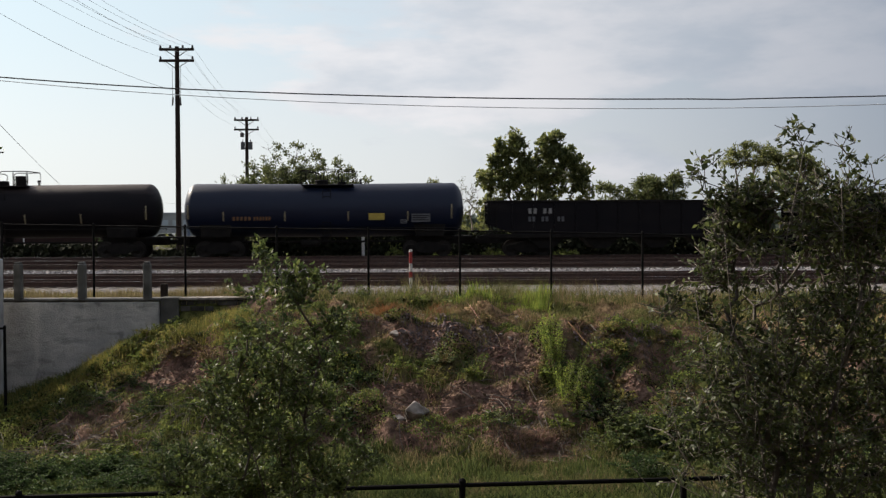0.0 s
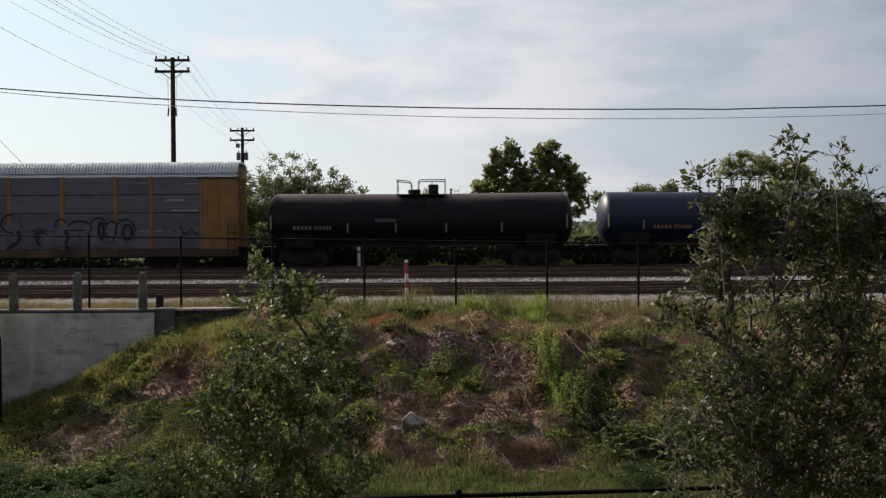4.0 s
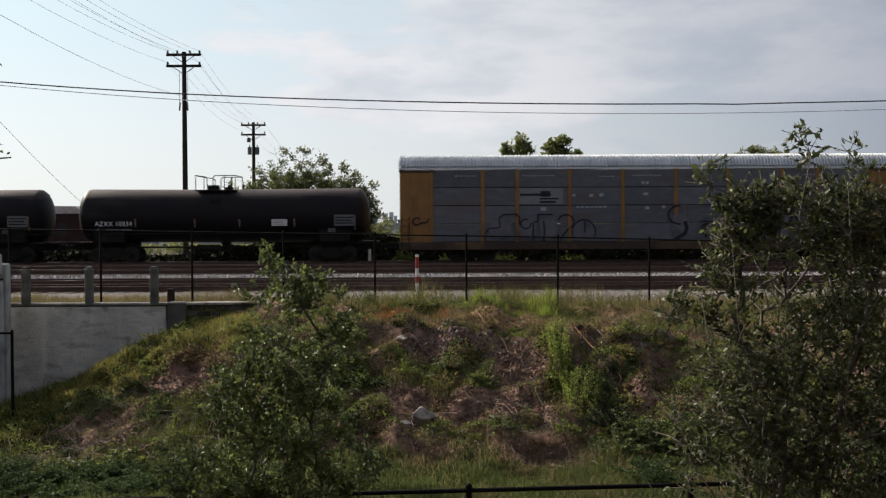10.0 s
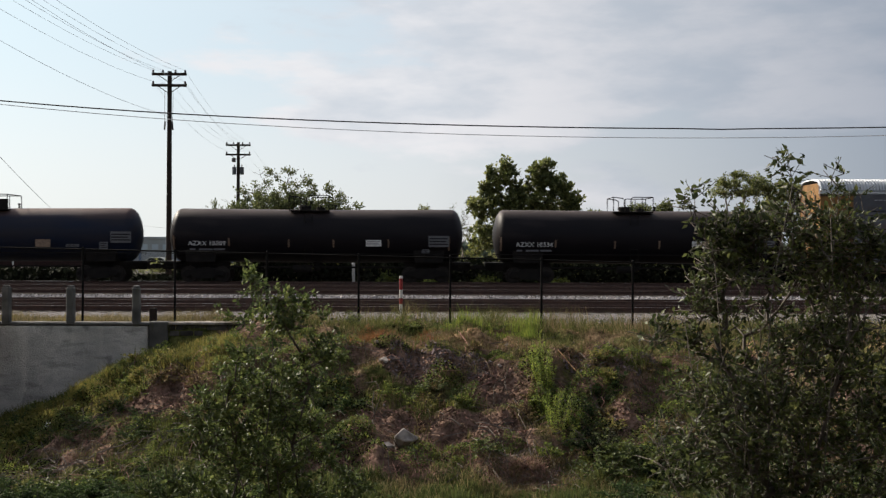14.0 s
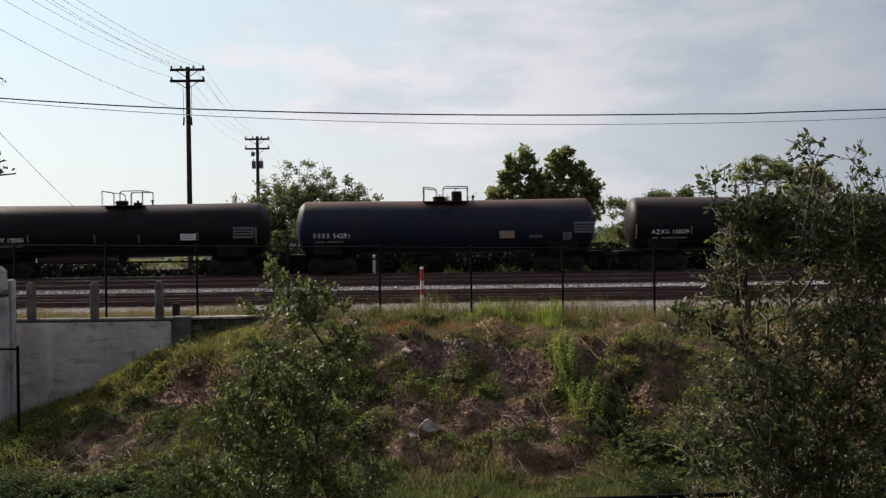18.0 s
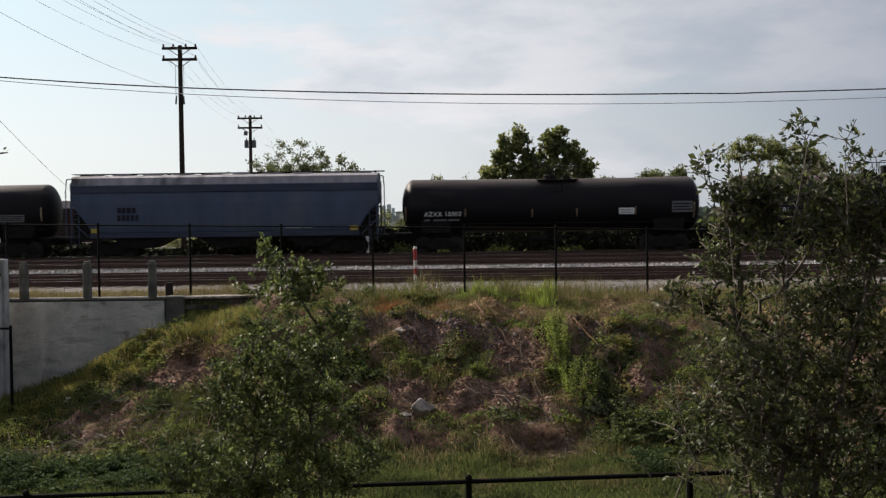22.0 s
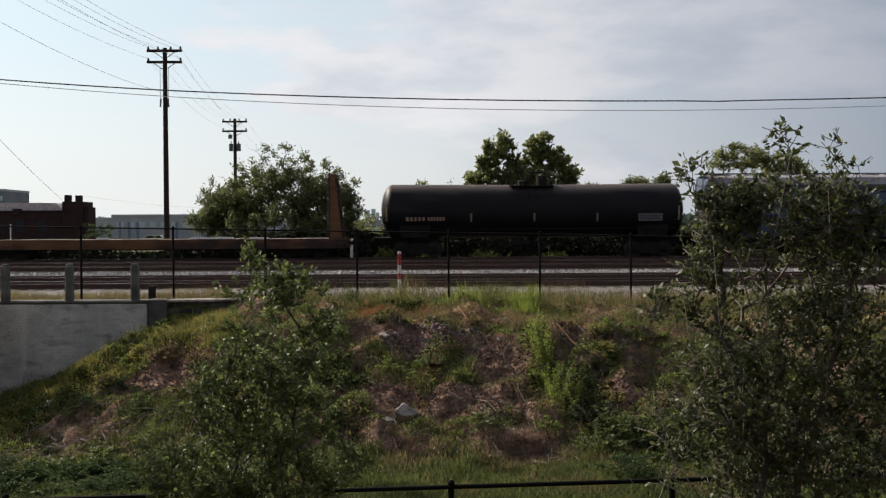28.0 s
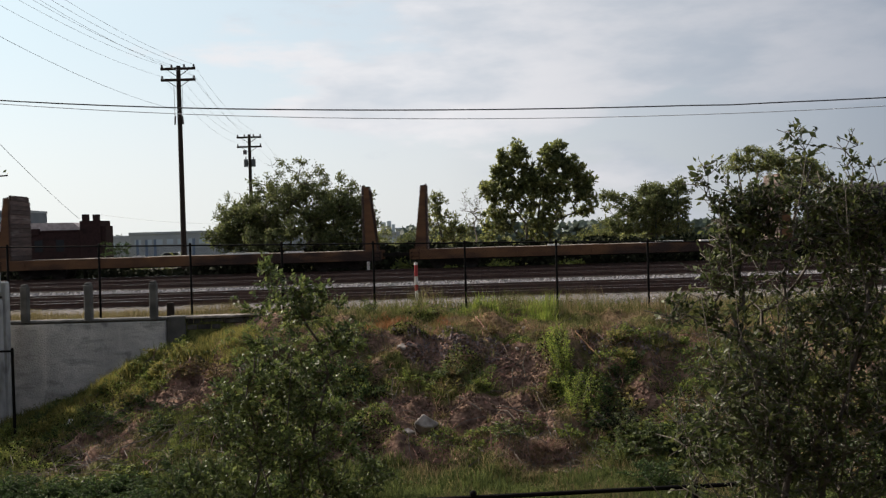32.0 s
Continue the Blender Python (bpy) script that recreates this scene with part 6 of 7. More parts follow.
# the broad shrub in front of the lawn fence
tree("shrub", (3.15, 9.9, GZ), [(-0.9, -0.5, 4.2), (-0.25, 0.15, 5.2), (0.35, -0.6, 5.1), (0.9, 0.2, 4.7), (-1.1, -0.4, 3.3), (1.3, -0.6, 4.0), (0.05, -0.5, 5.4), (-0.65, -0.55, 4.7), (0.6, -0.15, 4.9), (-1.4, -0.3, 2.6), (1.7, -0.3, 4.4), (-0.3, -0.65, 4.4), (0.75, -0.7, 4.5)],
     [(3.38, 9.9, 1.63, 0.73, 0.55, 0.52, 84), (2.72, 9.9, 1.73, 0.26, 0.26, 0.37, 40), (2.61, 9.9, 1.11, 0.23, 0.23, 0.37, 30), (2.11, 9.9, 1.00, 0.29, 0.29, 0.13, 9), (2.27, 9.9, 0.90, 0.21, 0.21, 0.13, 7), (3.80, 9.9, 1.73, 0.44, 0.44, 0.47, 50), (3.80, 9.9, 2.02, 0.23, 0.23, 0.16, 14), (2.80, 9.9, 2.02, 0.23, 0.23, 0.16, 12), (4.12, 9.9, 1.31, 0.47, 0.47, 0.63, 58), (3.48, 9.9, 0.89, 0.78, 0.55, 0.47, 96), (2.85, 9.9, 0.47, 0.55, 0.55, 0.42, 66), (3.85, 9.9, 0.57, 0.57, 0.55, 0.57, 80), (3.12, 9.9, 0.05, 0.78, 0.55, 0.47, 100), (3.80, 9.9, -0.17, 0.68, 0.55, 0.68, 95), (2.59, 9.9, -0.10, 0.57, 0.55, 0.39, 60), (4.23, 9.9, 0.15, 0.42, 0.42, 0.84, 48), (3.25, 9.9, 2.02, 0.45, 0.3, 0.22, 30), (2.85, 9.9, 1.88, 0.36, 0.3, 0.26, 24), (3.92, 9.9, 1.85, 0.4, 0.35, 0.3, 26), (2.6, 9.9, 1.5, 0.24, 0.3, 0.3, 14), (3.22, 9.9, -0.64, 1.15, 0.55, 0.42, 120)],
     0.058, 0.07, 15, 0.2, M_LEAF, M_TWIG, "tangled green shrub with small leaves and pale twigs", "shrub", 21, twigs=3, aspect=0.5, hug=0.12,
     tips=[(3.34, 9.9, 2.60), (3.25, 9.9, 2.59), (3.30, 9.9, 2.52), (3.36, 9.9, 2.45), (3.34, 9.9, 2.37), (3.42, 9.9, 2.33), (2.42, 9.9, 2.33), (2.34, 9.9, 2.22), (2.46, 9.9, 2.24), (2.46, 9.9, 2.14), (2.44, 9.9, 2.05), (3.73, 9.9, 2.44), (3.85, 9.9, 2.48), (3.79, 9.9, 2.36), (3.74, 9.9, 2.28), (4.00, 9.9, 2.28), (3.90, 9.9, 2.09), (3.11, 9.9, 2.10), (2.96, 9.9, 2.02)], bare=0.02, thin=0.0036,
     young=[(2.38, 9.85, 2.30, 0.105), (2.46, 9.85, 2.2, 0.09), (3.31, 9.85, 2.57, 0.105), (3.35, 9.85, 2.42, 0.10), (2.62, 9.7, 0.9, 0.10)])
# the young sapling before it
tree("sapling", (-1.5, 10.3, GZ), [(0.0, -0.1, 4.4), (0.35, 0.1, 3.5), (-0.4, 0.0, 3.2), (0.1, -0.3, 2.7), (-0.75, 0, 2.4), (0.65, 0, 2.4)],
     [(-1.44, 10.4, 1.08, 0.30, 0.28, 0.26, 24), (-1.52, 10.4, 0.50, 0.55, 0.4, 0.40, 40), (-1.08, 10.4, 0.75, 0.26, 0.3, 0.2, 9), (-1.58, 10.4, -0.12, 0.80, 0.55, 0.42, 76),
      (-2.1, 10.4, 0.2, 0.34, 0.35, 0.2, 14), (-1.68, 10.4, -0.75, 0.92, 0.62, 0.48, 120), (-1.72, 10.4, -1.6, 0.98, 0.7, 0.7, 120), (-2.6, 10.4, -0.62, 0.22, 0.3, 0.24, 14), (-0.72, 10.4, -0.55, 0.2, 0.3, 0.22, 10)],
     0.042, 0.057, 54, 0.165, M_LEAF2, M_BARK, "leafy young sapling growing in front of the bank", "sapling", 33, twigs=4, aspect=0.5, hug=0.14,
     tips=[(-1.72, 10.4, 1.5), (-1.68, 10.4, 1.42), (-1.75, 10.4, 1.46), (-1.70, 10.4, 1.34), (-1.92, 10.4, 1.1), (-1.2, 10.4, 1.28), (-1.05, 10.4, 1.1)])
# the street tree whose twigs hang in at the side
tree("street_tree", (-8.0, 13.0, GZ), [(0.4, 0, 6.0), (1.2, 0.1, 5.2)],
     [(-6.6, 13, 3.4, 0.9, 1.0, 1.4, 60), (-7.8, 13, 4.2, 1.6, 1.4, 1.5, 60)],
     0.11, 0.09, 22, 0.2, M_LEAF2, M_BARK, "broadleaf street tree reaching over the road", "tree", 44, tips=[(-5.52, 13, 3.85), (-5.6, 13, 3.4), (-5.62, 13, 3.3), (-5.5, 13, 2.62), (-5.58, 13, 2.72)])

GB = -0.9
tree("hedgerow_tree", (-9.8, 68, GB), [(-2.0, 0, 4.5), (0.4, 0, 5.5), (2.5, 0, 4.6), (-3.8, 0, 3.2), (4.0, 0, 3.2)],
     [(-9.48, 68, 4.46, 2.22, 2.22, 1.61, 70), (-11.27, 68, 3.58, 2.08, 2.08, 1.43, 74), (-7.52, 68, 3.92, 2.08, 2.08, 1.43, 74), (-12.88, 68, 2.87, 1.72, 1.72, 1.29, 56), (-5.74, 68, 3.55, 1.29, 1.29, 1.36, 42), (-9.50, 68, 2.32, 4.12, 4.12, 1.61, 130), (-13.95, 68, 2.16, 1.15, 1.15, 0.93, 30), (-5.03, 68, 2.30, 0.93, 0.93, 1.51, 34), (-7.00, 68, 1.95, 2.15, 2.15, 1.43, 60), (-12.00, 68, 1.80, 2.15, 2.15, 1.08, 50)],
     0.16, 0.175, 92, 0.5, M_LEAFB, M_BARK, "broad airy green tree beside the railway yard", "tree", 51, twigs=4, tips=[(-10.71, 68, 6.50), (-10.46, 68, 6.07), (-9.64, 68, 6.25), (-9.10, 68, 6.78), (-8.75, 68, 6.49), (-8.04, 68, 6.06), (-7.50, 68, 5.99), (-6.55, 68, 5.41), (-6.26, 68, 5.48), (-5.19, 68, 4.80), (-4.66, 68, 4.44), (-4.56, 68, 3.73), (-11.78, 68, 5.36), (-12.68, 68, 4.73), (-13.47, 68, 4.48), (-14.11, 68, 3.77), (-11.25, 68, 5.36), (-8.40, 68, 5.71), (-9.99, 68, 6.71), (-7.19, 68, 5.63), (-5.62, 68, 5.16)], bare=0.08)
tree("poplar_tree", (6.7, 75, GB), [(-1.5, 0, 7.6), (-2.4, 0, 6.6), (0.4, 0, 7.0), (1.4, 0, 7.2), (2.6, 0, 6.0), (-2.8, 0, 4.6)],
     [(5.45, 75, 7.16, 0.71, 0.71, 1.11, 40), (4.54, 75, 6.53, 0.71, 0.71, 1.11, 40), (3.98, 75, 6.25, 0.43, 0.43, 0.63, 14), (5.92, 75, 5.55, 0.79, 0.79, 0.8, 30), (6.5, 75, 5.95, 0.6, 0.6, 0.75, 26), (7.5, 75, 6.83, 0.6, 0.71, 1.03, 36), (8.22, 75, 7.03, 0.75, 0.75, 1.07, 42), (9.20, 75, 6.04, 0.79, 0.79, 1.19, 50), (10.15, 75, 5.24, 0.59, 0.59, 0.79, 26), (3.35, 75, 4.96, 0.67, 0.67, 0.67, 24), (4.53, 75, 4.67, 1.19, 1.19, 1.11, 56), (6.51, 75, 4.86, 1.34, 1.34, 1.27, 66), (8.29, 75, 5.05, 1.27, 1.27, 1.27, 62), (9.87, 75, 3.86, 0.95, 0.95, 1.34, 44), (3.73, 75, 2.90, 1.34, 1.34, 1.66, 60), (6.90, 75, 2.69, 2.06, 2.06, 1.66, 90)],
     0.16, 0.28, 34, 0.34, M_LEAFT, M_BARK, "full green poplar with several rounded tops", "tree", 52, tips=[(5.45, 75, 8.26), (8.02, 75, 7.93), (7.31, 75, 7.74), (9.29, 75, 6.98)])
tree("locust_tree", (16.5, 85, GB), [(-1.5, 0, 4.4), (1.8, 0, 5.3), (3.2, 0, 4.3), (-3.0, 0, 4.0)],
     [(16.73, 85, 3.98, 2.24, 2.24, 1.25, 90), (14.93, 85, 2.89, 2.46, 2.46, 1.34, 90), (18.06, 85, 3.29, 2.02, 2.02, 1.57, 80), (13.83, 85, 4.38, 0.99, 0.99, 0.27, 12), (12.94, 85, 4.53, 0.63, 0.63, 0.18, 7), (18.75, 85, 4.93, 0.99, 0.99, 0.63, 24), (16.74, 85, 4.78, 1.25, 1.25, 0.54, 28), (13.58, 85, 1.79, 1.34, 1.34, 0.90, 40), (17.16, 85, 1.96, 2.69, 2.69, 1.12, 80)],
     0.15, 0.21, 52, 0.45, M_LEAFB, M_BARK, "spreading green locust tree with layered crown", "tree", 53)
tree("umbrella_tree", (21.7, 75, GB), [(-0.9, 0, 6.4), (0.5, 0, 6.9), (1.3, 0, 6.2), (-1.8, 0, 5.8)],
     [(21.79, 75, 7.09, 0.87, 0.87, 0.32, 14), (20.80, 75, 6.58, 1.11, 1.11, 0.36, 18), (22.39, 75, 6.45, 1.34, 1.34, 0.40, 24), (20.60, 75, 5.91, 1.19, 1.19, 0.24, 16), (22.59, 75, 5.86, 1.19, 1.19, 0.28, 18)],
     0.10, 0.15, 60, 0.36, M_LEAFT, M_BARK, "umbrella-shaped tree with thin bare stems", "tree", 54)
tree("field_maple", (24.5, 76, GB), [(-1.2, 0, 5.6), (0.6, 0, 5.2), (1.8, 0, 4.6)],
     [(23.69, 76, 6.43, 0.88, 0.88, 0.64, 22), (24.70, 76, 6.03, 1.04, 1.04, 0.80, 28), (25.71, 76, 5.82, 1.04, 1.04, 0.88, 30), (26.93, 76, 5.21, 1.12, 1.12, 0.80, 28), (25.11, 76, 4.62, 2.40, 2.40, 0.88, 50)],
     0.15, 0.2, 50, 0.4, M_LEAFT, M_BARK, "low rounded olive-green tree behind the tracks", "tree", 57)
tree("conifer", (-0.2, 80, GB), [(0, 0, 5.7)], [(-0.45, 80, 4.2, 0.6, 0.6, 1.1, 30), (0.0, 80, 2.6, 1.4, 1, 1.3, 56), (1.3, 80, 2.0, 1.1, 1, 1.0, 30)],
     0.1, 0.19, 34, 0.36, M_LEAFT, M_BARK, "small pointed dark green tree", "tree", 55)
tree("bare_sapling", (2.2, 72, GB), [(-0.3, 0, 5.2), (0.3, 0, 5.9)], [(2.0, 72, 3.6, 0.7, 0.6, 1.3, 40)], 0.05, 0.13, 9, 0.4, M_LEAFB, M_BARKP, "half bare thin sapling with few leaves", "sapling", 56, bare=0.55)
for i, (x, y, h, w, mt) in enumerate(((-4.2, 72, 3.9, 0.95, M_LEAFT), (-6.0, 78, 2.6, 1.8, M_LEAFT), (-3.2, 82, 2.4, 1.8, M_LEAFT), (1.0, 83, 2.8, 1.8, M_LEAFT), (3.4, 79, 3.0, 1.6, M_LEAFT), (4.8, 73, 2.4, 1.8, M_LEAFT), (8.6, 73, 2.4, 1.9, M_LEAFT), (11.2, 80, 3.0, 1.6, M_LEAFT), (14.5, 82, 2.4, 1.8, M_LEAFT), (-5.3, 73, 3.0, 1.2, M_LEAFT), (-2.5, 72, 3.3, 0.9, M_LEAFB), (-1.4, 73, 2.0, 1.2, M_LEAFB), (2.2, 74, 2.6, 1.5, M_LEAFT), (11.6, 78, 2.0, 1.6, M_LEAFT), (-20.0, 80, 1.6, 1.6, M_LEAFT), (-23.2, 82, 1.4, 1.4, M_LEAFT),
                                     (24.5, 70, 2.6, 2.0, M_LEAFT), (28.5, 72, 3.2, 2.4, M_LEAFB), (3.6, 66.5, 0.8, 0.9, M_WEED), (8.0, 66.5, 0.7, 1.0, M_WEED), (0.2, 66.3, 0.6, 0.8, M_WEED), (-2.6, 66.5, 1.0, 0.8, M_WEED), (-15.0, 71, 1.5, 1.5, M_LEAFB), (-36.6, 120, 3.1, 2.0, M_DKWEED))):
    tree("bush", (x, y, GB + 0.1), [(-0.2 * w, 0, h * 0.7), (0.3 * w, 0, h * 0.8)], [(x, y, GB + 0.1 + h * 0.58, w, w * 0.8, h * 0.45, int(24 + 14 * w))], 0.05, 0.16, 34, 0.34, mt, M_BARK,
         "rough green bush at the edge of the yard", "bush", 60 + i)


def far_wood():
    rng = random.Random(8)
    pts = []
    for i in range(5200):
        x = rng.uniform(-190, 190)
        h = 2.4 + 2.2 * noise.noise((x * 0.02, 0, 5)) + 1.2 * noise.noise((x * 0.09, 0, 9))
        if -70 < x < -16:
            h -= 1.6
        pts.append((x, 300 + rng.uniform(-6, 6), -1 + rng.random() ** 0.6 * max(1.0, h + 2.4)))
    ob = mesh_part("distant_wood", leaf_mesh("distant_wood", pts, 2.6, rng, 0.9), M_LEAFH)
    tagged(ob, "hazy line of distant woods on the horizon", "woods", kind="stuff")


far_wood()


# Added growth beyond the last track, standing in for the shade under the cars.
def thicket():
    rng = random.Random(18)
    pts = []
    for i in range(36000):
        x = rng.uniform(-34, 36)
        h = 1.25 + 0.5 * noise.noise((x * 0.35, 0, 2)) + 0.3 * noise.noise((x * 1.2, 0, 4))
        h = min(h - 0.4, 0.55) if x < -20 else min(h - 0.9, 0.1) if x < -16 else (min(h, 0.7) if x < -11 else h)
        pts.append((x, 68 + rng.gauss(0, 0.8), -0.85 + rng.random() ** 1.2 * (h + 0.85)))
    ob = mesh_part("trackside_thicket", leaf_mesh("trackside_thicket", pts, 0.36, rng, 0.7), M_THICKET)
    tagged(ob, "near-black thicket added to darken the gaps under the cars", "thicket", kind="stuff")


thicket()


# ---------------------------------------------------------------- buildings beyond the yard
def window(parent, x, y, z, w, h):
    bm = box(B(), x, x + w, y - 0.05, y + 0.02, z, z + h, 0.01)
    f = part("window", bm, M_BRICK, parent)
    bm = box(B(), x + 0.08, x + w - 0.08, y - 0.062, y - 0.054, z + 0.08, z + h - 0.08)
    part("pane", bm, M_GLASS, f)


def brick_house():
    h = empty("brick_building", pose(-52.9, 140, 0), "dark red brick building with a stepped tower", "building")
    bm = box(B(), -16, 5.6, 0, 9, -1.2, 3.75, 0.03)
    part("wall", bm, M_BRICK, h)
    bm = box(B(), -16.1, 5.2, -0.1, 9, 3.76, 3.98, 0.03)
    part("parapet", bm, M_BRICK, h)
    bm = prism(B(), [(-15.8, 3.985), (4.9, 3.985), (3.6, 5.0), (-13, 5.2)], 3, 6)
    part("roof", bm, M_ROOFG, h, "pale pinkish pitched roof")
    bm = box(B(), 5.62, 8.3, -0.3, 4, -1.2, 5.1, 0.03)
    box(bm, 5.95, 6.65, -0.3, 0.6, 5.1, 5.95), box(bm, 7.35, 8.05, -0.3, 0.6, 5.1, 5.9)
    part("tower", bm, M_BRICK, h)
    part("buttress", box(B(), 8.31, 8.95, 0.0, 3, -1.2, 4.4, 0.03), M_BRICK, h)
    for i in range(5):
        bm = box(B(), -15.6 + i * 3.7, -14.6 + i * 3.7, -0.25, 0.5, 3.4, 4.22, 0.02)
        part("merlon", bm, M_BRICK, h)
    for i in range(7):
        window(h, -14.5 + i * 2.8, 0, 1.1, 1.2, 1.7)


brick_house()


def low_building(name, x0, x1, y, z, label, blues=()):
    b = empty(name, pose((x0 + x1) / 2, y, 0), label, "building")
    w = (x1 - x0) / 2
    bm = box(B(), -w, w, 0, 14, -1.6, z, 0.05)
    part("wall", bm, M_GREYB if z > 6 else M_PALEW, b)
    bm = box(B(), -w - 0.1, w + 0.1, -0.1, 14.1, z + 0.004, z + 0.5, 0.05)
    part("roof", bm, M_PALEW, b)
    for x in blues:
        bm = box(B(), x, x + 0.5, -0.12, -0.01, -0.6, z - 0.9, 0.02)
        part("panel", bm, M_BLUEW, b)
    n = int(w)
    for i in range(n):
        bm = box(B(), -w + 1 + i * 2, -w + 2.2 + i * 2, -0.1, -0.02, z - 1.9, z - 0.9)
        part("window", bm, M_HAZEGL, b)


low_building("warehouse", -58.5, -39, 200, 3.6, "pale warehouse with blue panels in the haze", (-8.5, -6.8, -5.2, 2.0))
low_building("warehouse", -84, -60, 215, 3.2, "low pale warehouse in the haze")
low_building("grey_block", -125, -86.6, 221, 9.2, "pale grey block rising behind the brick building")
low_building("warehouse", -37, -10, 235, 2.6, "low pale warehouse in the haze")
for i, (x, w, z) in enumerate(((-45, 3.2, 16), (-41.5, 2.4, 13), (-36, 4, 10), (-50, 4, 15), (-60, 6, 11), (-110, 14, 14), (-150, 10, 18))):
    t = empty("office_tower", pose(x, 900, 0), "hazy grey office tower on the skyline", "tower")
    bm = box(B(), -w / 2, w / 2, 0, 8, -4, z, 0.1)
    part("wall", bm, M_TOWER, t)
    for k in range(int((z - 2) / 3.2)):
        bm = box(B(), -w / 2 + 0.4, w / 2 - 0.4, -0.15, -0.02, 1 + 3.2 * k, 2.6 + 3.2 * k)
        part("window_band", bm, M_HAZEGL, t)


def tan_shed():
    s = empty("tan_building", pose(44, 100, 0), "tan panelled building with a flat roof", "building")
    bm = box(B(), -4.4, 8, 0, 8, -1.5, 4.2, 0.04)
    part("wall", bm, M_TAN, s)
    bm = box(B(), -4.7, 8.2, -0.3, 8.2, 4.204, 4.5, 0.04)
    part("roof", bm, M_BULK, s)
    for i in range(3):
        window(s, -3.6 + 2.6 * i, 0, 1.6, 1.4, 1.6)


tan_shed()
for x, z in ((16.7, 4.4), (18.45, 4.7), (21.3, 4.5)):
    p = empty("yard_mast", pose(x, 84, 0), "dark green steel mast in the yard", "mast", "yard masts")
    bm = rod(B(), (0, 0, -1.2), (0, 0, z), 0.06, n=8)
    part("post", bm, M_GREENP, p)
    bm = box(B(), -0.09, 0.09, -0.09, 0.09, z, z + 0.12, 0.02)
    part("head", bm, M_GREENP, p)
for x, y, z in ((-4.47, 63.6, 0.95), (-28.0, 70, 1.6), (-56.1, 136, 2.1), (-52.5, 136, 2.1)):
    bm = rod(B(), (x, y, -0.9), (x, y, z), 0.09, n=8)
    rod(bm, (x, y, z), (x, y, z + 0.06), 0.11, 0.06, n=8)
    tagged(part("white_post", bm, M_WHITE), "short white post beside the tracks", "post", "white posts")


def parked_car():
    c = empty("parked_car", pose(-40.2, 160, -0.9), "white car parked beyond the yard", "car")
    out = [(-2.2, 0.35), (2.2, 0.35), (2.2, 0.85), (1.3, 0.98), (0.7, 1.45), (-1.2, 1.45), (-1.9, 0.98), (-2.2, 0.9)]
    part("body", prism(B(), out, -0.85, 0.85), M_WHITE, c)
    part("window", prism(B(), [(-1.6, 1.0), (1.0, 1.0), (0.62, 1.38), (-1.12, 1.38)], -0.87, 0.87), M_GLASS, c)
    for x in (-1.35, 1.35):
        for y in (-0.8, 0.8):
            part("wheel", rod(B(), (x, y - 0.1, 0.32), (x, y + 0.1, 0.32), 0.32, n=14), M_UNDER, c)


parked_car()


# ---------------------------------------------------------------- growth on the bank
def blades(name, spots, height, width, mat, seed, label, lean=0.45, per=9, radius=0.12):
    """Tufts of thin curved blades, two segments each."""
    rng = np.random.RandomState(seed)
    S = np.repeat(np.array(spots, float), per, axis=0)
    n = len(S)
    a, r = rng.uniform(0, 2 * np.pi, n), radius * np.sqrt(rng.uniform(0, 1, n))
    S[:, 0] += r * np.cos(a)
    S[:, 1] += r * np.sin(a)
    hv = np.array([0.45 + 1.1 * max(0.0, 0.5 + noise.noise((x * 0.9, y * 0.9, seed))) for x, y, _ in spots])
    h = height * rng.uniform(0.35, 1.25, n) * np.repeat(hv, per)
    ld = rng.normal(size=(n, 2)) * lean * h[:, None] * 0.5
    f = rng.uniform(0, 2 * np.pi, n)
    sx = np.stack([np.cos(f), np.sin(f), 0 * f], 1) * (width * rng.uniform(0.7, 1.3, n))[:, None]
    m = S + np.stack([ld[:, 0] * 0.35, ld[:, 1] * 0.35, h * 0.55], 1)
    t = S + np.stack([ld[:, 0], ld[:, 1], h], 1)
    verts = np.stack([S - sx, S + sx, m - sx * 0.7, m + sx * 0.7, t], 1).reshape(-1, 3)
    i = np.arange(n)[:, None] * 5
    tris = np.concatenate([i + [0, 1, 3], i + [0, 3, 2], i + [2, 3, 4]], 1).reshape(-1, 3)
    me = bpy.data.meshes.new(name)
    me.vertices.add(len(verts))
    me.vertices.foreach_set("co", verts.ravel())
    me.loops.add(len(tris) * 3)
    me.loops.foreach_set("vertex_index", tris.ravel())
    me.polygons.add(len(tris))
    me.polygons.foreach_set("loop_start", np.arange(len(tris)) * 3)
    me.update(calc_edges=True)
    return tagged(mesh_part(name, me, mat), label, "grass", kind="stuff")


def scatter(count, x0, x1, y0, y1, seed, keep=None, dz=-0.02, soil=False):
    rng = random.Random(seed)
    out = []
    while len(out) < count:
        x, y = rng.uniform(x0, x1), rng.uniform(y0, y1)
        if not soil and bare(x, y) > rng.uniform(0.02, 0.35):
            continue
        if keep is None or rng.random() < keep(x, y):
            out.append((x, y, ground(x, y) + dz))
    return out


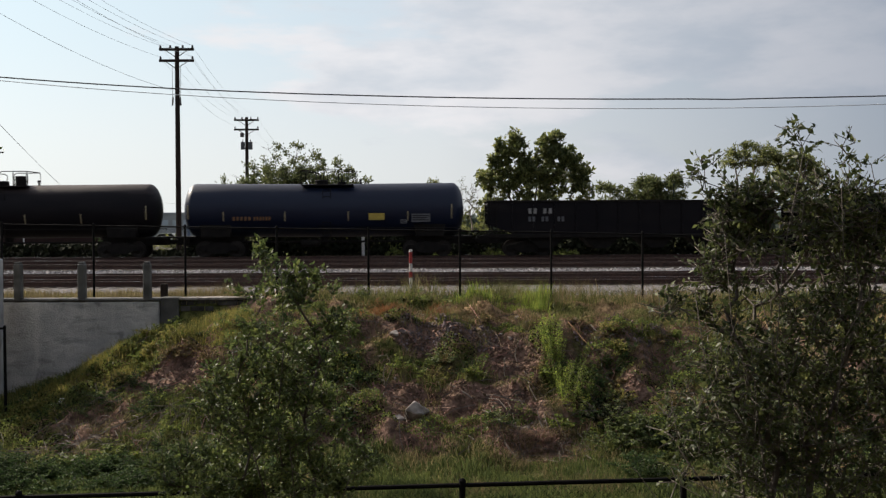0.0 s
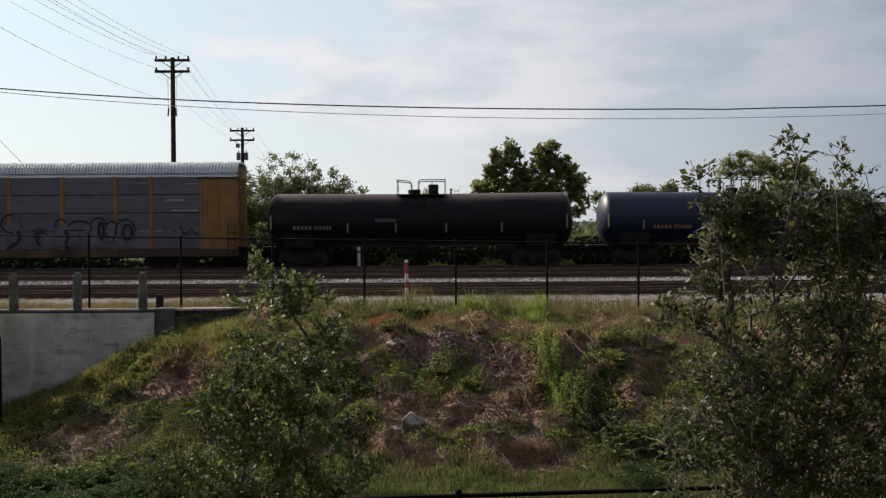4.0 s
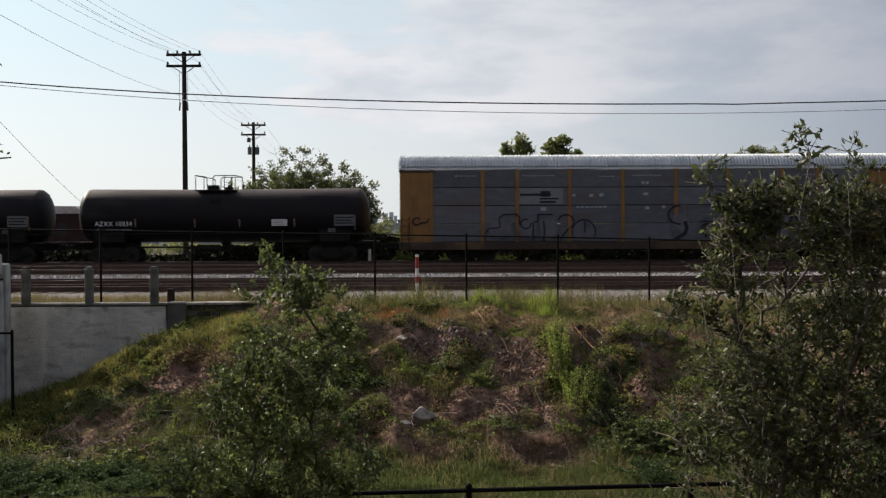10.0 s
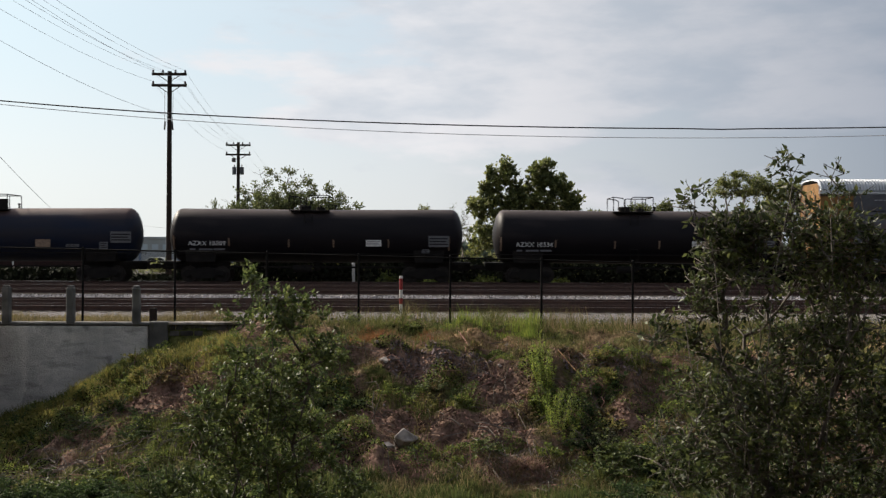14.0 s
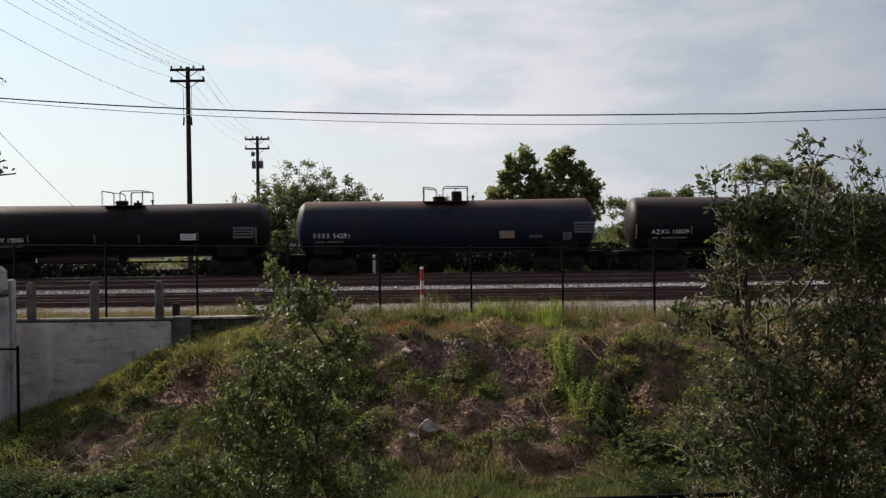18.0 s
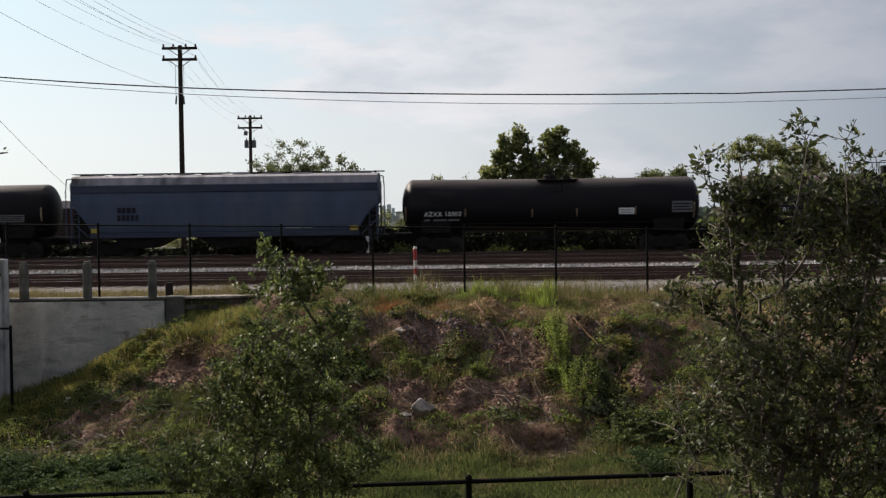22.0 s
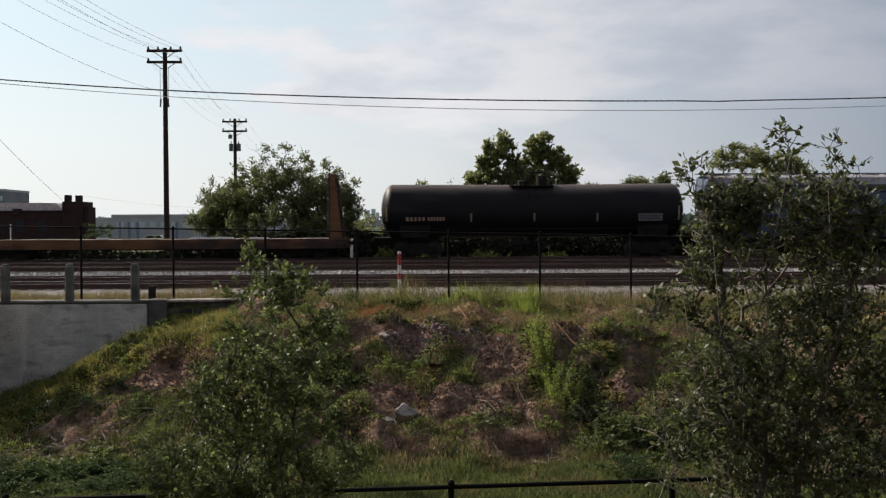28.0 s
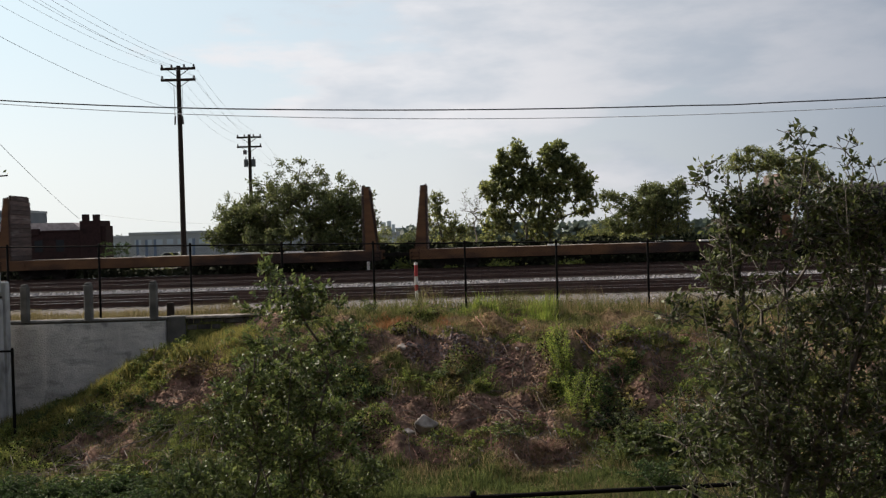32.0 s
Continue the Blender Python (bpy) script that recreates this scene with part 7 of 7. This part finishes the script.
blades("lawn_grass", scatter(13000, -9.5, 9.5, 17.0, 21.1, 1), 0.13, 0.010, M_LAWN, 2, "long green lawn grass at the foot of the bank", per=9, radius=0.16)
blades("bank_grass", scatter(4800, -13, 13, 20.5, 28.2, 3, lambda x, y: green(x, y) ** 2), 0.2, 0.007, M_GRASS, 4, "patchy green grass on the earth bank", per=9, radius=0.13)
blades("ridge_grass", scatter(2600, -11.5, -4.6, 24.6, 27.4, 33, lambda x, y: 0.45 + 0.9 * noise.noise((x * 0.7, y * 0.9, 21))), 0.2, 0.008, M_YWEED, 34, "yellow-green grass on the bank beside the wall", per=9, radius=0.16, lean=0.7)
blades("dry_grass", scatter(2300, -13, 13, 20.6, 28.3, 5, lambda x, y: 1.05 - green(x, y)), 0.15, 0.006, M_STRAW, 6, "dry straw-coloured grass on the bank", per=8, radius=0.16, lean=0.9)
blades("dead_stems", scatter(1200, -12, 12, 20.8, 26.6, 7, lambda x, y: 1.0 - green(x, y)), 0.18, 0.005, M_REDSTEM, 8, "dead red-brown stems lying on the bank", per=9, radius=0.2, lean=2.2)
blades("fence_grass", scatter(850, -4.0, 14, 27.7, 30.6, 9, lambda x, y: 0.15 + 0.85 * smoothstep(0.5, 3, x) * (0.5 + 0.8 * noise.noise((x * 0.8, y, 4)))), 0.42, 0.006, M_STRAW, 10, "tall dry grass along the railway fence", per=7, radius=0.2, lean=0.7)
blades("fence_grass", scatter(800, -3.4, 14, 27.4, 30.0, 13, lambda x, y: 0.5 + 0.9 * noise.noise((x * 0.9, y * 0.6, 9))), 0.4, 0.007, M_GRASS, 14, "tall green grass along the railway fence", per=7, radius=0.2, lean=0.8)
blades("verge_grass", scatter(1700, -13.5, -3.0, 28.3, 31.4, 15), 0.24, 0.006, M_STRAW, 16, "short yellow grass behind the wall", per=9, radius=0.15)
PATCHES = [(-9.5, 24.5, 1.5, 1.5, 0.32), (-8.3, 26.4, 1.1, 0.8, 0.3), (-6.8, 25.5, 1.1, 0.9, 0.3), (-8.8, 22.6, 1.1, 0.7, 0.34), (-10.6, 23.2, 1.0, 1.0, 0.3), (-5.2, 24.7, 1.0, 0.8, 0.4),
           (-4.2, 23.3, 1.1, 0.9, 0.5), (-3.0, 24.7, 1.1, 0.8, 0.5), (-2.1, 25.3, 0.7, 0.5, 0.35), (-2.1, 23.5, 0.9, 0.7, 0.42), (-5.6, 22.0, 0.9, 0.5, 0.3), (-3.4, 21.6, 1.2, 0.6, 0.4),
           (-1.6, 21.8, 0.8, 0.5, 0.35), (-4.9, 26.3, 0.9, 0.6, 0.4), (-3.6, 26.8, 0.8, 0.5, 0.3), (0.3, 24.4, 0.55, 0.4, 0.4), (-0.35, 23.9, 0.4, 0.3, 0.3), (1.0, 23.8, 0.5, 0.35, 0.3),
           (2.45, 24.8, 0.38, 0.7, 0.62), (2.75, 23.7, 0.55, 0.6, 0.6), (3.7, 24.1, 0.7, 0.55, 0.55), (3.35, 22.8, 0.65, 0.55, 0.5), (1.55, 22.2, 0.6, 0.3, 0.26), (0.2, 21.5, 1.0, 0.4, 0.3),
           (4.7, 23.0, 0.7, 0.7, 0.5), (5.8, 24.0, 1.0, 0.9, 0.6), (6.6, 22.5, 1.1, 0.9, 0.6), (4.9, 21.7, 1.0, 0.6, 0.4), (6.4, 26.0, 1.0, 0.6, 0.3), (-7.4, 24.0, 0.8, 0.6, 0.3), (-0.9, 25.6, 0.5, 0.35, 0.2),
           (1.7, 25.5, 0.4, 0.3, 0.2), (0.9, 27.4, 1.0, 0.3, 0.35), (-0.5, 27.6, 0.8, 0.3, 0.3), (-7.3, 27.0, 0.7, 0.4, 0.25), (-9.6, 26.9, 1.4, 0.5, 0.3), (-7.9, 25.2, 0.9, 0.8, 0.3), (-6.0, 23.4, 0.8, 0.6, 0.32), (-1.9, 22.4, 0.8, 0.5, 0.3), (-3.0, 22.6, 0.8, 0.5, 0.3), (1.7, 23.6, 0.4, 0.3, 0.22), (4.4, 25.2, 0.8, 0.5, 0.25)]


def ground_cover():
    """Low leafy growth mounded in patches, bright and dark kinds."""
    rng = random.Random(71)
    sets = {0: [], 1: [], 2: []}
    for i, (px, py, rx, ry, h) in enumerate(PATCHES):
        for _ in range(int(2600 * rx * ry + 500)):
            a, d = rng.uniform(0, 6.283), rng.random() ** 0.5
            x, y = px + rx * d * math.cos(a), py + ry * d * math.sin(a)
            lump = 0.55 + 0.9 * noise.noise((x * 2.2, y * 2.2, 31)) + 0.4 * noise.noise((x * 5.5, y * 5.5, 37))
            top = h * (1 - 0.75 * d * d) * max(0.0, lump)
            if top < 0.03 or bare(x, y) > rng.uniform(0.0, 0.35):
                continue
            if py > 27.2 and x < -6.7 and y > 27.5:
                continue
            k = 0 if rng.random() < 0.55 else (1 if i % 3 else 2)
            sets[k].append((x, y, ground(x, y) + top * rng.random() ** 0.45))
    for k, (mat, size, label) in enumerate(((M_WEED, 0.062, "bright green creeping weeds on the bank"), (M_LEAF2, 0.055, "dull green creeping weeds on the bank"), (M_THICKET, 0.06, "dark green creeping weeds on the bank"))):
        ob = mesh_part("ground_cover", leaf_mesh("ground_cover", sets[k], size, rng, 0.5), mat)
        tagged(ob, label, "weeds", kind="stuff")


ground_cover()
blades("rust_grass", scatter(420, -2.4, 0.3, 25.7, 27.3, 111, lambda x, y: 0.25 + 1.2 * noise.noise((x * 1.1, y * 1.6, 19))), 0.14, 0.006, M_RUSTG, 112, "rust-orange dry grass on the bank top", per=9, radius=0.18, lean=1.3)
blades("rust_grass", scatter(160, 3.0, 4.8, 24.9, 25.8, 115), 0.1, 0.006, M_REDSTEM, 116, "red-brown dry stems on the bank", per=9, radius=0.18, lean=1.6)
blades("crest_grass", scatter(1500, -2.5, 11, 25.6, 28.2, 113, lambda x, y: 0.6 + 0.8 * noise.noise((x * 0.8, y * 1.2, 29))), 0.16, 0.006, M_STRAW, 114, "short pale dry grass on the bank top", per=8, radius=0.18, lean=1.0)
stones("shale_chips", -0.9, 1.4, 24.5, 25.6, 0, 1000, 41, 0.018, 0.05, ground, M_CHIP, "purple-grey shale chips strewn on the bank")
stones("shale_chips", 3.1, 5.4, 24.7, 25.9, 0, 800, 42, 0.018, 0.06, ground, M_CHIP, "dark stone chips strewn on the bank")


blades("bank_thatch", scatter(2400, -4.4, 7.0, 21.4, 26.6, 121, lambda x, y: 0.55 + 0.9 * noise.noise((x * 0.9, y * 1.1, 33))), 0.075, 0.008, M_SCRUB, 122, "short olive-brown thatch on the bank", per=9, radius=0.16, lean=1.1)
blades("lawn_straw", scatter(700, -3.5, 6.0, 18.5, 20.9, 123, lambda x, y: 0.2 + 1.1 * noise.noise((x * 0.8, y * 0.8, 51))), 0.16, 0.007, M_STRAW, 124, "pale dead tufts in the lawn", per=9, radius=0.2, lean=1.0)


for i, (a, b, p, q) in enumerate(HOLLOWS):
    stones("soil_clods", a - p * 0.8, a + p * 0.8, b - q * 0.8, b + q * 0.8, 0, int(500 * p * q + 120), 300 + i, 0.015, 0.05, ground, M_CLOD, "crumbly brown soil clods in the bare hollows")


def twigs(count, x0, x1, y0, y1, seed, mat, label, rmin, rmax, lmin, lmax):
    rng = random.Random(seed)
    verts, faces = [], []
    for _ in range(count):
        x, y = rng.uniform(x0, x1), rng.uniform(y0, y1)
        a, L, r = rng.uniform(0, 6.283), rng.uniform(lmin, lmax), rng.uniform(rmin, rmax)
        dx, dy = math.cos(a) * L, math.sin(a) * L
        p, q = Vector((x, y, ground(x, y) + 0.03)), Vector((x + dx, y + dy, ground(x + dx, y + dy) + rng.uniform(0.02, 0.16)))
        m = (p + q) / 2 + Vector((rng.gauss(0, 1), rng.gauss(0, 1), rng.gauss(0.6, 0.6))) * L * 0.12
        side = Vector((-dy, dx, 0)).normalized() * r
        o = len(verts)
        for c in (p, m, q):
            verts += [tuple(c - side), tuple(c + side), tuple(c + Vector((0, 0, r * 1.7)))]
        for b in (o, o + 3):
            faces += [(b, b + 1, b + 4, b + 3), (b + 1, b + 2, b + 5, b + 4), (b + 2, b, b + 3, b + 5)]
    tagged(mesh_part("fallen_twigs", raw("fallen_twigs", verts, faces), mat), label, "twigs", kind="stuff")


twigs(130, 1.0, 3.1, 20.5, 21.7, 85, M_BARKP, "pale dead twigs on the brush heap", 0.004, 0.008, 0.2, 0.6)
twigs(150, -9, 7, 20.8, 25.8, 81, M_BARKP, "pale dry twigs scattered over the bank", 0.004, 0.010, 0.2, 0.8)
twigs(170, -9.2, -4.6, 21.4, 22.8, 84, M_BARKP, "tangle of pale dead twigs at the bank foot", 0.004, 0.009, 0.3, 0.9)
twigs(420, -9, 7, 20.8, 26.4, 82, M_REDSTEM, "red-brown dry stems scattered over the bank", 0.003, 0.008, 0.2, 0.7)
twigs(420, -9, 7, 20.8, 26.4, 83, M_BARK, "dark dry sticks scattered over the bank", 0.004, 0.012, 0.2, 0.8)
blades("wall_foot_grass", scatter(600, -12.4, -6.0, 25.8, 27.55, 25), 0.22, 0.008, M_GRASS, 26, "rank grass at the foot of the wall", per=9, radius=0.15)
# the dark leaf colour paints the shade along the wall foot
blades("wall_foot_grass", scatter(500, -12.4, -6.6, 27.2, 27.58, 27), 0.2, 0.009, M_DKWEED, 28, "grass against the wall foot, shade put into its dark colour", per=9, radius=0.14)
blades("fence_grass", scatter(170, 0.4, 2.8, 27.2, 28.1, 29, lambda x, y: 0.3 + noise.noise((x * 1.4, y * 2, 8))), 0.36, 0.008, M_FEATHER, 30, "bright green grass tuft at the fence foot", per=9, radius=0.18)
blades("pale_tuft", [(x, y, ground(x, y)) for x, y in [(2.0 + random.Random(i).uniform(-0.8, 0.8), 21.2 + random.Random(i + 99).uniform(-0.5, 0.6)) for i in range(300)]], 0.12, 0.005, M_STRAW, 17,
       "pale dead grass heap at the foot of the bank", per=14, radius=0.15, lean=1.6)
blades("dead_heap", scatter(420, 1.0, 3.0, 20.6, 21.8, 97, lambda x, y: max(0.0, bare(x, y)) * 2, soil=True), 0.12, 0.006, M_BRUSH, 98, "heap of dead red-brown brush at the bank foot", per=12, radius=0.2, lean=1.8)


def weed(x, y, h, w, seed, mat=None, leaf=None, upright=0.0):
    """A leafy weed clump: arching stems from one root, leaves along each of them."""
    rng = random.Random(seed)
    g = ground(x, y)
    t = empty("weed_clump", pose(x, y, g), "leafy green weed clump on the bank", "weed", "weeds on the bank")
    bm = B()
    leaves, dirs = [], []
    size = leaf or rng.choice((0.06, 0.07, 0.085))
    count = int((150 + 950 * w * (w + h)) * (0.07 / size) ** 1.3)
    stems = int(9 + 20 * w)
    for i in range(stems):
        a, q = rng.uniform(0, 6.283), rng.random() ** 0.6
        out = Vector((math.cos(a), math.sin(a), 0))
        fx, fy = out.x * w * q * 0.35, out.y * w * q * 0.35
        foot = Vector((fx, fy, ground(x + fx, y + fy) - g - 0.03))
        reach = w * q * (0.65 - 0.4 * upright)
        hh = h * rng.uniform(0.55, 1.15) * (1 - 0.4 * q * (1 - upright))
        droop_by = rng.uniform(0.1, 0.55) * (1 - upright)

        def along(f):
            return foot + out * (reach * f ** 1.5) + Vector((0, 0, hh * (f - droop_by * f * f)))
        pts = [along(k / 3) for k in range(4)]
        for p0, p1 in zip(pts, pts[1:]):
            rod(bm, p0, p1, 0.005, 0.004, n=3)
        for _ in range(max(6, int(count / stems * rng.uniform(0.6, 1.4)))):
            f = rng.uniform(0.15, 1.05)
            c = along(f)
            side = rng.uniform(0, 6.283)
            d = Vector((math.cos(side), math.sin(side), rng.uniform(-0.1, 0.5))) + out * 0.4
            leaves.append(tuple(c + d * size * rng.uniform(0.3, 1.3 - 0.5 * f)))
            dirs.append(tuple(d.normalized()))
    tagged(part("stalk", bm, M_BARK, t), kind="stuff")
    mesh_part("foliage", leaf_mesh("foliage", leaves, size, rng, rng.choice((0.3, 0.38, 0.5)), dirs=dirs, stray=0.3), mat or M_WEED, t)
    return t


FEATHER = [(2.5, 24.95, 0.7, 0.36), (2.55, 24.45, 0.8, 0.45), (2.65, 23.95, 0.85, 0.5), (2.65, 23.4, 0.8, 0.5), (2.75, 22.85, 0.75, 0.5), (2.85, 22.35, 0.55, 0.5), (3.05, 23.5, 0.55, 0.4), (3.1, 22.8, 0.5, 0.45)]
WEEDS = [(-0.9, 23.75, 0.4, 0.4), (-0.45, 23.6, 0.4, 0.35), (0.1, 23.95, 0.5, 0.45), (0.55, 23.7, 0.45, 0.4), (0.75, 23.4, 0.35, 0.35), (0.65, 21.4, 0.3, 0.4), (1.05, 21.55, 0.38, 0.45), (1.35, 21.7, 0.35, 0.35),
         (4.0, 21.85, 0.5, 0.5), (4.6, 22.0, 0.45, 0.5), (5.1, 22.1, 0.5, 0.5), (4.5, 21.1, 0.4, 0.5), (5.3, 21.3, 0.5, 0.55), (6.1, 22.7, 0.5, 0.5), (6.8, 24.2, 0.7, 0.7),
         (-3.6, 25.6, 0.45, 0.5), (-4.6, 26.2, 0.4, 0.4), (-6.57, 26.7, 0.75, 0.2), (-1.9, 28.0, 0.7, 0.3), (0.6, 27.7, 0.4, 0.8), (-0.6, 28.0, 0.45, 0.6), (1.6, 27.8, 0.35, 0.6), (-4.2, 22.0, 0.5, 0.6), (-4.3, 25.2, 0.5, 0.5), (-6.6, 24.8, 0.45, 0.4)]
SHADY = [(-1.9, 24.0, 0.55, 0.55), (-2.4, 24.2, 0.65, 0.6), (-2.9, 23.9, 0.6, 0.6), (-1.75, 23.3, 0.5, 0.5), (-2.5, 23.2, 0.55, 0.6), (-3.4, 24.5, 0.6, 0.6), (-3.9, 23.8, 0.6, 0.6), (3.86, 24.05, 0.5, 0.5), (4.3, 24.25, 0.4, 0.4), (3.3, 23.4, 0.5, 0.45),
         (3.3, 22.7, 0.5, 0.5), (3.1, 22.1, 0.45, 0.5), (3.6, 22.2, 0.4, 0.4), (-7.7, 23.9, 0.35, 0.55), (-8.3, 24.0, 0.4, 0.5), (-7.1, 23.6, 0.35, 0.5), (-7.0, 24.2, 0.4, 0.5), (-8.9, 24.4, 0.45, 0.4), (-6.3, 23.5, 0.35, 0.4)]
ROCKS = [(-0.5, 22.1), (-1.03, 24.7), (0.9, 22.9), (0.4, 22.5), (1.9, 25.6)]


def clear(x, y, w):
    return all(abs(x - a) > w + 0.3 or not -w - 1.0 < y - b < w + 0.2 for a, b in ROCKS)


wr = random.Random(5)
DARK = [(wr.uniform(-10.4, -4.6), wr.uniform(19.0, 20.6), wr.uniform(0.42, 0.66), wr.uniform(0.45, 0.7)) for _ in range(46)]
DARK += [(wr.uniform(-4.8, -2.4), wr.uniform(19.0, 20.4), wr.uniform(0.25, 0.4), wr.uniform(0.35, 0.55)) for _ in range(10)]
BRUSH = [(wr.uniform(3.4, 9.0), wr.uniform(19.4, 22.6), wr.uniform(0.6, 1.0), wr.uniform(0.5, 0.8)) for _ in range(44)]
while len(WEEDS) < 70:
    x, y = wr.uniform(-11, 9), wr.uniform(20.6, 26.8)
    if wr.random() < green(x, y) - 0.25 and clear(x, y, 0.35) and bare(x, y) < 0:
        WEEDS.append((x, y, wr.uniform(0.22, 0.5), wr.uniform(0.2, 0.5)))
for i, (x, y, h, w) in enumerate(WEEDS):
    weed(x, y, h, w, 200 + i, (M_WEED, M_WEED, M_LEAF2, M_DKWEED)[i % 4])
for i, (x, y, h, w) in enumerate(FEATHER):
    weed(x, y, h, w, 400 + i, M_FEATHER, 0.043, 0.75)
for i, (x, y, h, w) in enumerate(SHADY):
    weed(x, y, h, w, 450 + i, M_DKWEED)


for i, (x, y, h, w) in enumerate(DARK):
    weed(x, y, h, w, 600 + i, M_DKWEED)
RIDGE = [(wr.uniform(-10.2, -5.6), wr.uniform(23.6, 27.0), wr.uniform(0.28, 0.5), wr.uniform(0.3, 0.55)) for _ in range(26)]
RIDGE += [(wr.uniform(-4.6, 4.6), wr.uniform(21.4, 25.2), wr.uniform(0.25, 0.5), wr.uniform(0.25, 0.5)) for _ in range(26)]
for i, (x, y, h, w) in enumerate([c for c in RIDGE if clear(c[0], c[1], c[3]) and bare(c[0], c[1]) < 0]):
    weed(x, y, h, w, 900 + i, (M_YWEED, M_WEED, M_YWEED, M_DKWEED)[i % 4])
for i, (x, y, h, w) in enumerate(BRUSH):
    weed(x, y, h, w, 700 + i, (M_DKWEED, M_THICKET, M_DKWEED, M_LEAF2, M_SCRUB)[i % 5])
for i, (x, y, h, w) in enumerate([(wr.uniform(-6.4, -4.6), wr.uniform(23.0, 26.2), wr.uniform(0.3, 0.5), wr.uniform(0.3, 0.5)) for _ in range(9)] + [(wr.uniform(-0.5, 6.0), wr.uniform(22.6, 26.3), wr.uniform(0.2, 0.4), wr.uniform(0.2, 0.4)) for _ in range(20)]):
    if clear(x, y, w):
        weed(x, y, h, w, 800 + i, M_SCRUB)


def boulder(x, y, s, seed, label):
    rng = random.Random(seed)
    bm = B()
    for _ in range(12):  # broken faces: the hull of a few scattered corners
        v = Vector((rng.gauss(0, 1), rng.gauss(0, 1), rng.gauss(0, 1))).normalized() * rng.uniform(0.8, 1.15)
        bm.verts.new((v.x * s[0], v.y * s[1], v.z * s[2]))
    bmesh.ops.convex_hull(bm, input=bm.verts)
    bmesh.ops.delete(bm, geom=[v for v in bm.verts if not v.link_faces], context="VERTS")
    bmesh.ops.bevel(bm, geom=list(bm.edges), offset=0.07 * min(s), segments=1, affect="EDGES", clamp_overlap=True)
    bmesh.ops.subdivide_edges(bm, edges=[e for e in bm.edges if e.calc_length() > 0.3 * min(s)], cuts=1)
    o = Vector((rng.uniform(0, 50), 0, 0))
    for v in bm.verts:
        v.co *= 1 + 0.12 * noise.noise(v.co * (2.2 / max(s)) + o) + 0.05 * noise.noise(v.co * (7 / max(s)) + o)
    ob = part("rock", bm, M_ROCK)
    ob.location = (x, y, ground(x, y) + s[2] * 0.4)
    ob.rotation_euler = (0, 0, rng.uniform(0, 6))
    return tagged(ob, label, "rock", "rocks on the bank")


boulder(-0.48, 22.05, (0.33, 0.26, 0.27), 1, "large pale limestone rock on the bank")
boulder(-0.85, 21.95, (0.17, 0.15, 0.10), 2, "small pale rock beside a larger one")
boulder(-1.03, 24.7, (0.15, 0.12, 0.10), 3, "pale rock half sunk in the bank")
boulder(4.1, 26.0, (0.13, 0.1, 0.08), 4, "small pale rock on the bank top")
boulder(1.9, 26.1, (0.1, 0.08, 0.06), 5, "small pale rock on the bank top")
rk = random.Random(77)
for i in range(42):
    x, y = rk.uniform(-1.8, 5.5), rk.uniform(21.6, 26.2)
    s = rk.uniform(0.035, 0.085)
    boulder(x, y, (s, s * 0.8, s * 0.7), 100 + i, "small grey stone lying on the bank")


def litter(x, y, seed):
    bm = B()
    box(bm, -0.09, 0.09, -0.06, 0.06, 0, 0.2, 0.03)
    ob = part("litter", bm, M_WHITE)
    ob.location, ob.rotation_euler = (x, y, ground(x, y) + 0.1), (0.3, 0.4, seed)
    tagged(ob, "crumpled white paper litter on the bank", "litter")


litter(-8.73, 24.62, 1)


def dead_branch(a, b, r, seed, mat=M_BARKP):
    rng = random.Random(seed)
    pts = [Vector(a).lerp(Vector(b), i / 5) + Vector((0, 0, rng.uniform(-0.03, 0.03))) for i in range(6)]
    ob = part("dead_branch", pipe(B(), pts, r, 5), mat)
    tagged(ob, "dry pale dead branch lying on the bank", "branch", "dead branches")


for i, (x, y, dx, dy) in enumerate(((3.05, 25.2, 0.45, -0.9), (1.0, 22.7, 0.8, -0.2), (4.6, 22.6, 0.9, 0.3), (0.2, 23.0, 0.5, -0.5), (-6.9, 22.2, 0.7, 0.4), (5.0, 23.4, 0.6, 0.2), (-7.6, 21.8, 0.8, 0.3), (2.6, 22.3, 0.5, 0.3))):
    dead_branch((x, y, ground(x, y) + 0.08), (x + dx, y + dy, ground(x + dx, y + dy) + 0.14), 0.014, i, M_BARKP if i else M_STICK)


# ---------------------------------------------------------------- sleepers of the near tracks
bm = box(B(), -0.12, 0.12, -1.3, 1.3, -0.30, -0.175, 0.015)
SLEEPER = bpy.data.meshes.new("sleeper")
bm.to_mesh(SLEEPER)
bm.free()
for tr in [o for o in scene.objects if o.name.startswith("railway_track")]:
    if tr.matrix_basis.translation.y > 40:
        continue
    for i in range(74):
        s = mesh_part("sleeper", SLEEPER, M_TIE, tr)
        s.location = (-19.5 + 0.53 * i, 0, 0)


# ---------------------------------------------------------------- what moves
def motions():
    for car, mid in MOVERS:
        walk(car, [(t, pose(mid + s, TRAIN_Y, 0)) for t, s in ROLLED])
    ts, ss = [t for t, _ in ROLLED], [s for _, s in ROLLED]
    steps = [i * 0.1 for i in range(321)]
    turns = [math.degrees(float(np.interp(t, ts, ss)) / WHEEL_R) for t in steps]
    for w in WHEELS:
        x, y, z = w.location
        walk(w, [(t, pose(x, y, z, 0, a, 0)) for t, a in zip(steps, turns)])


motions()
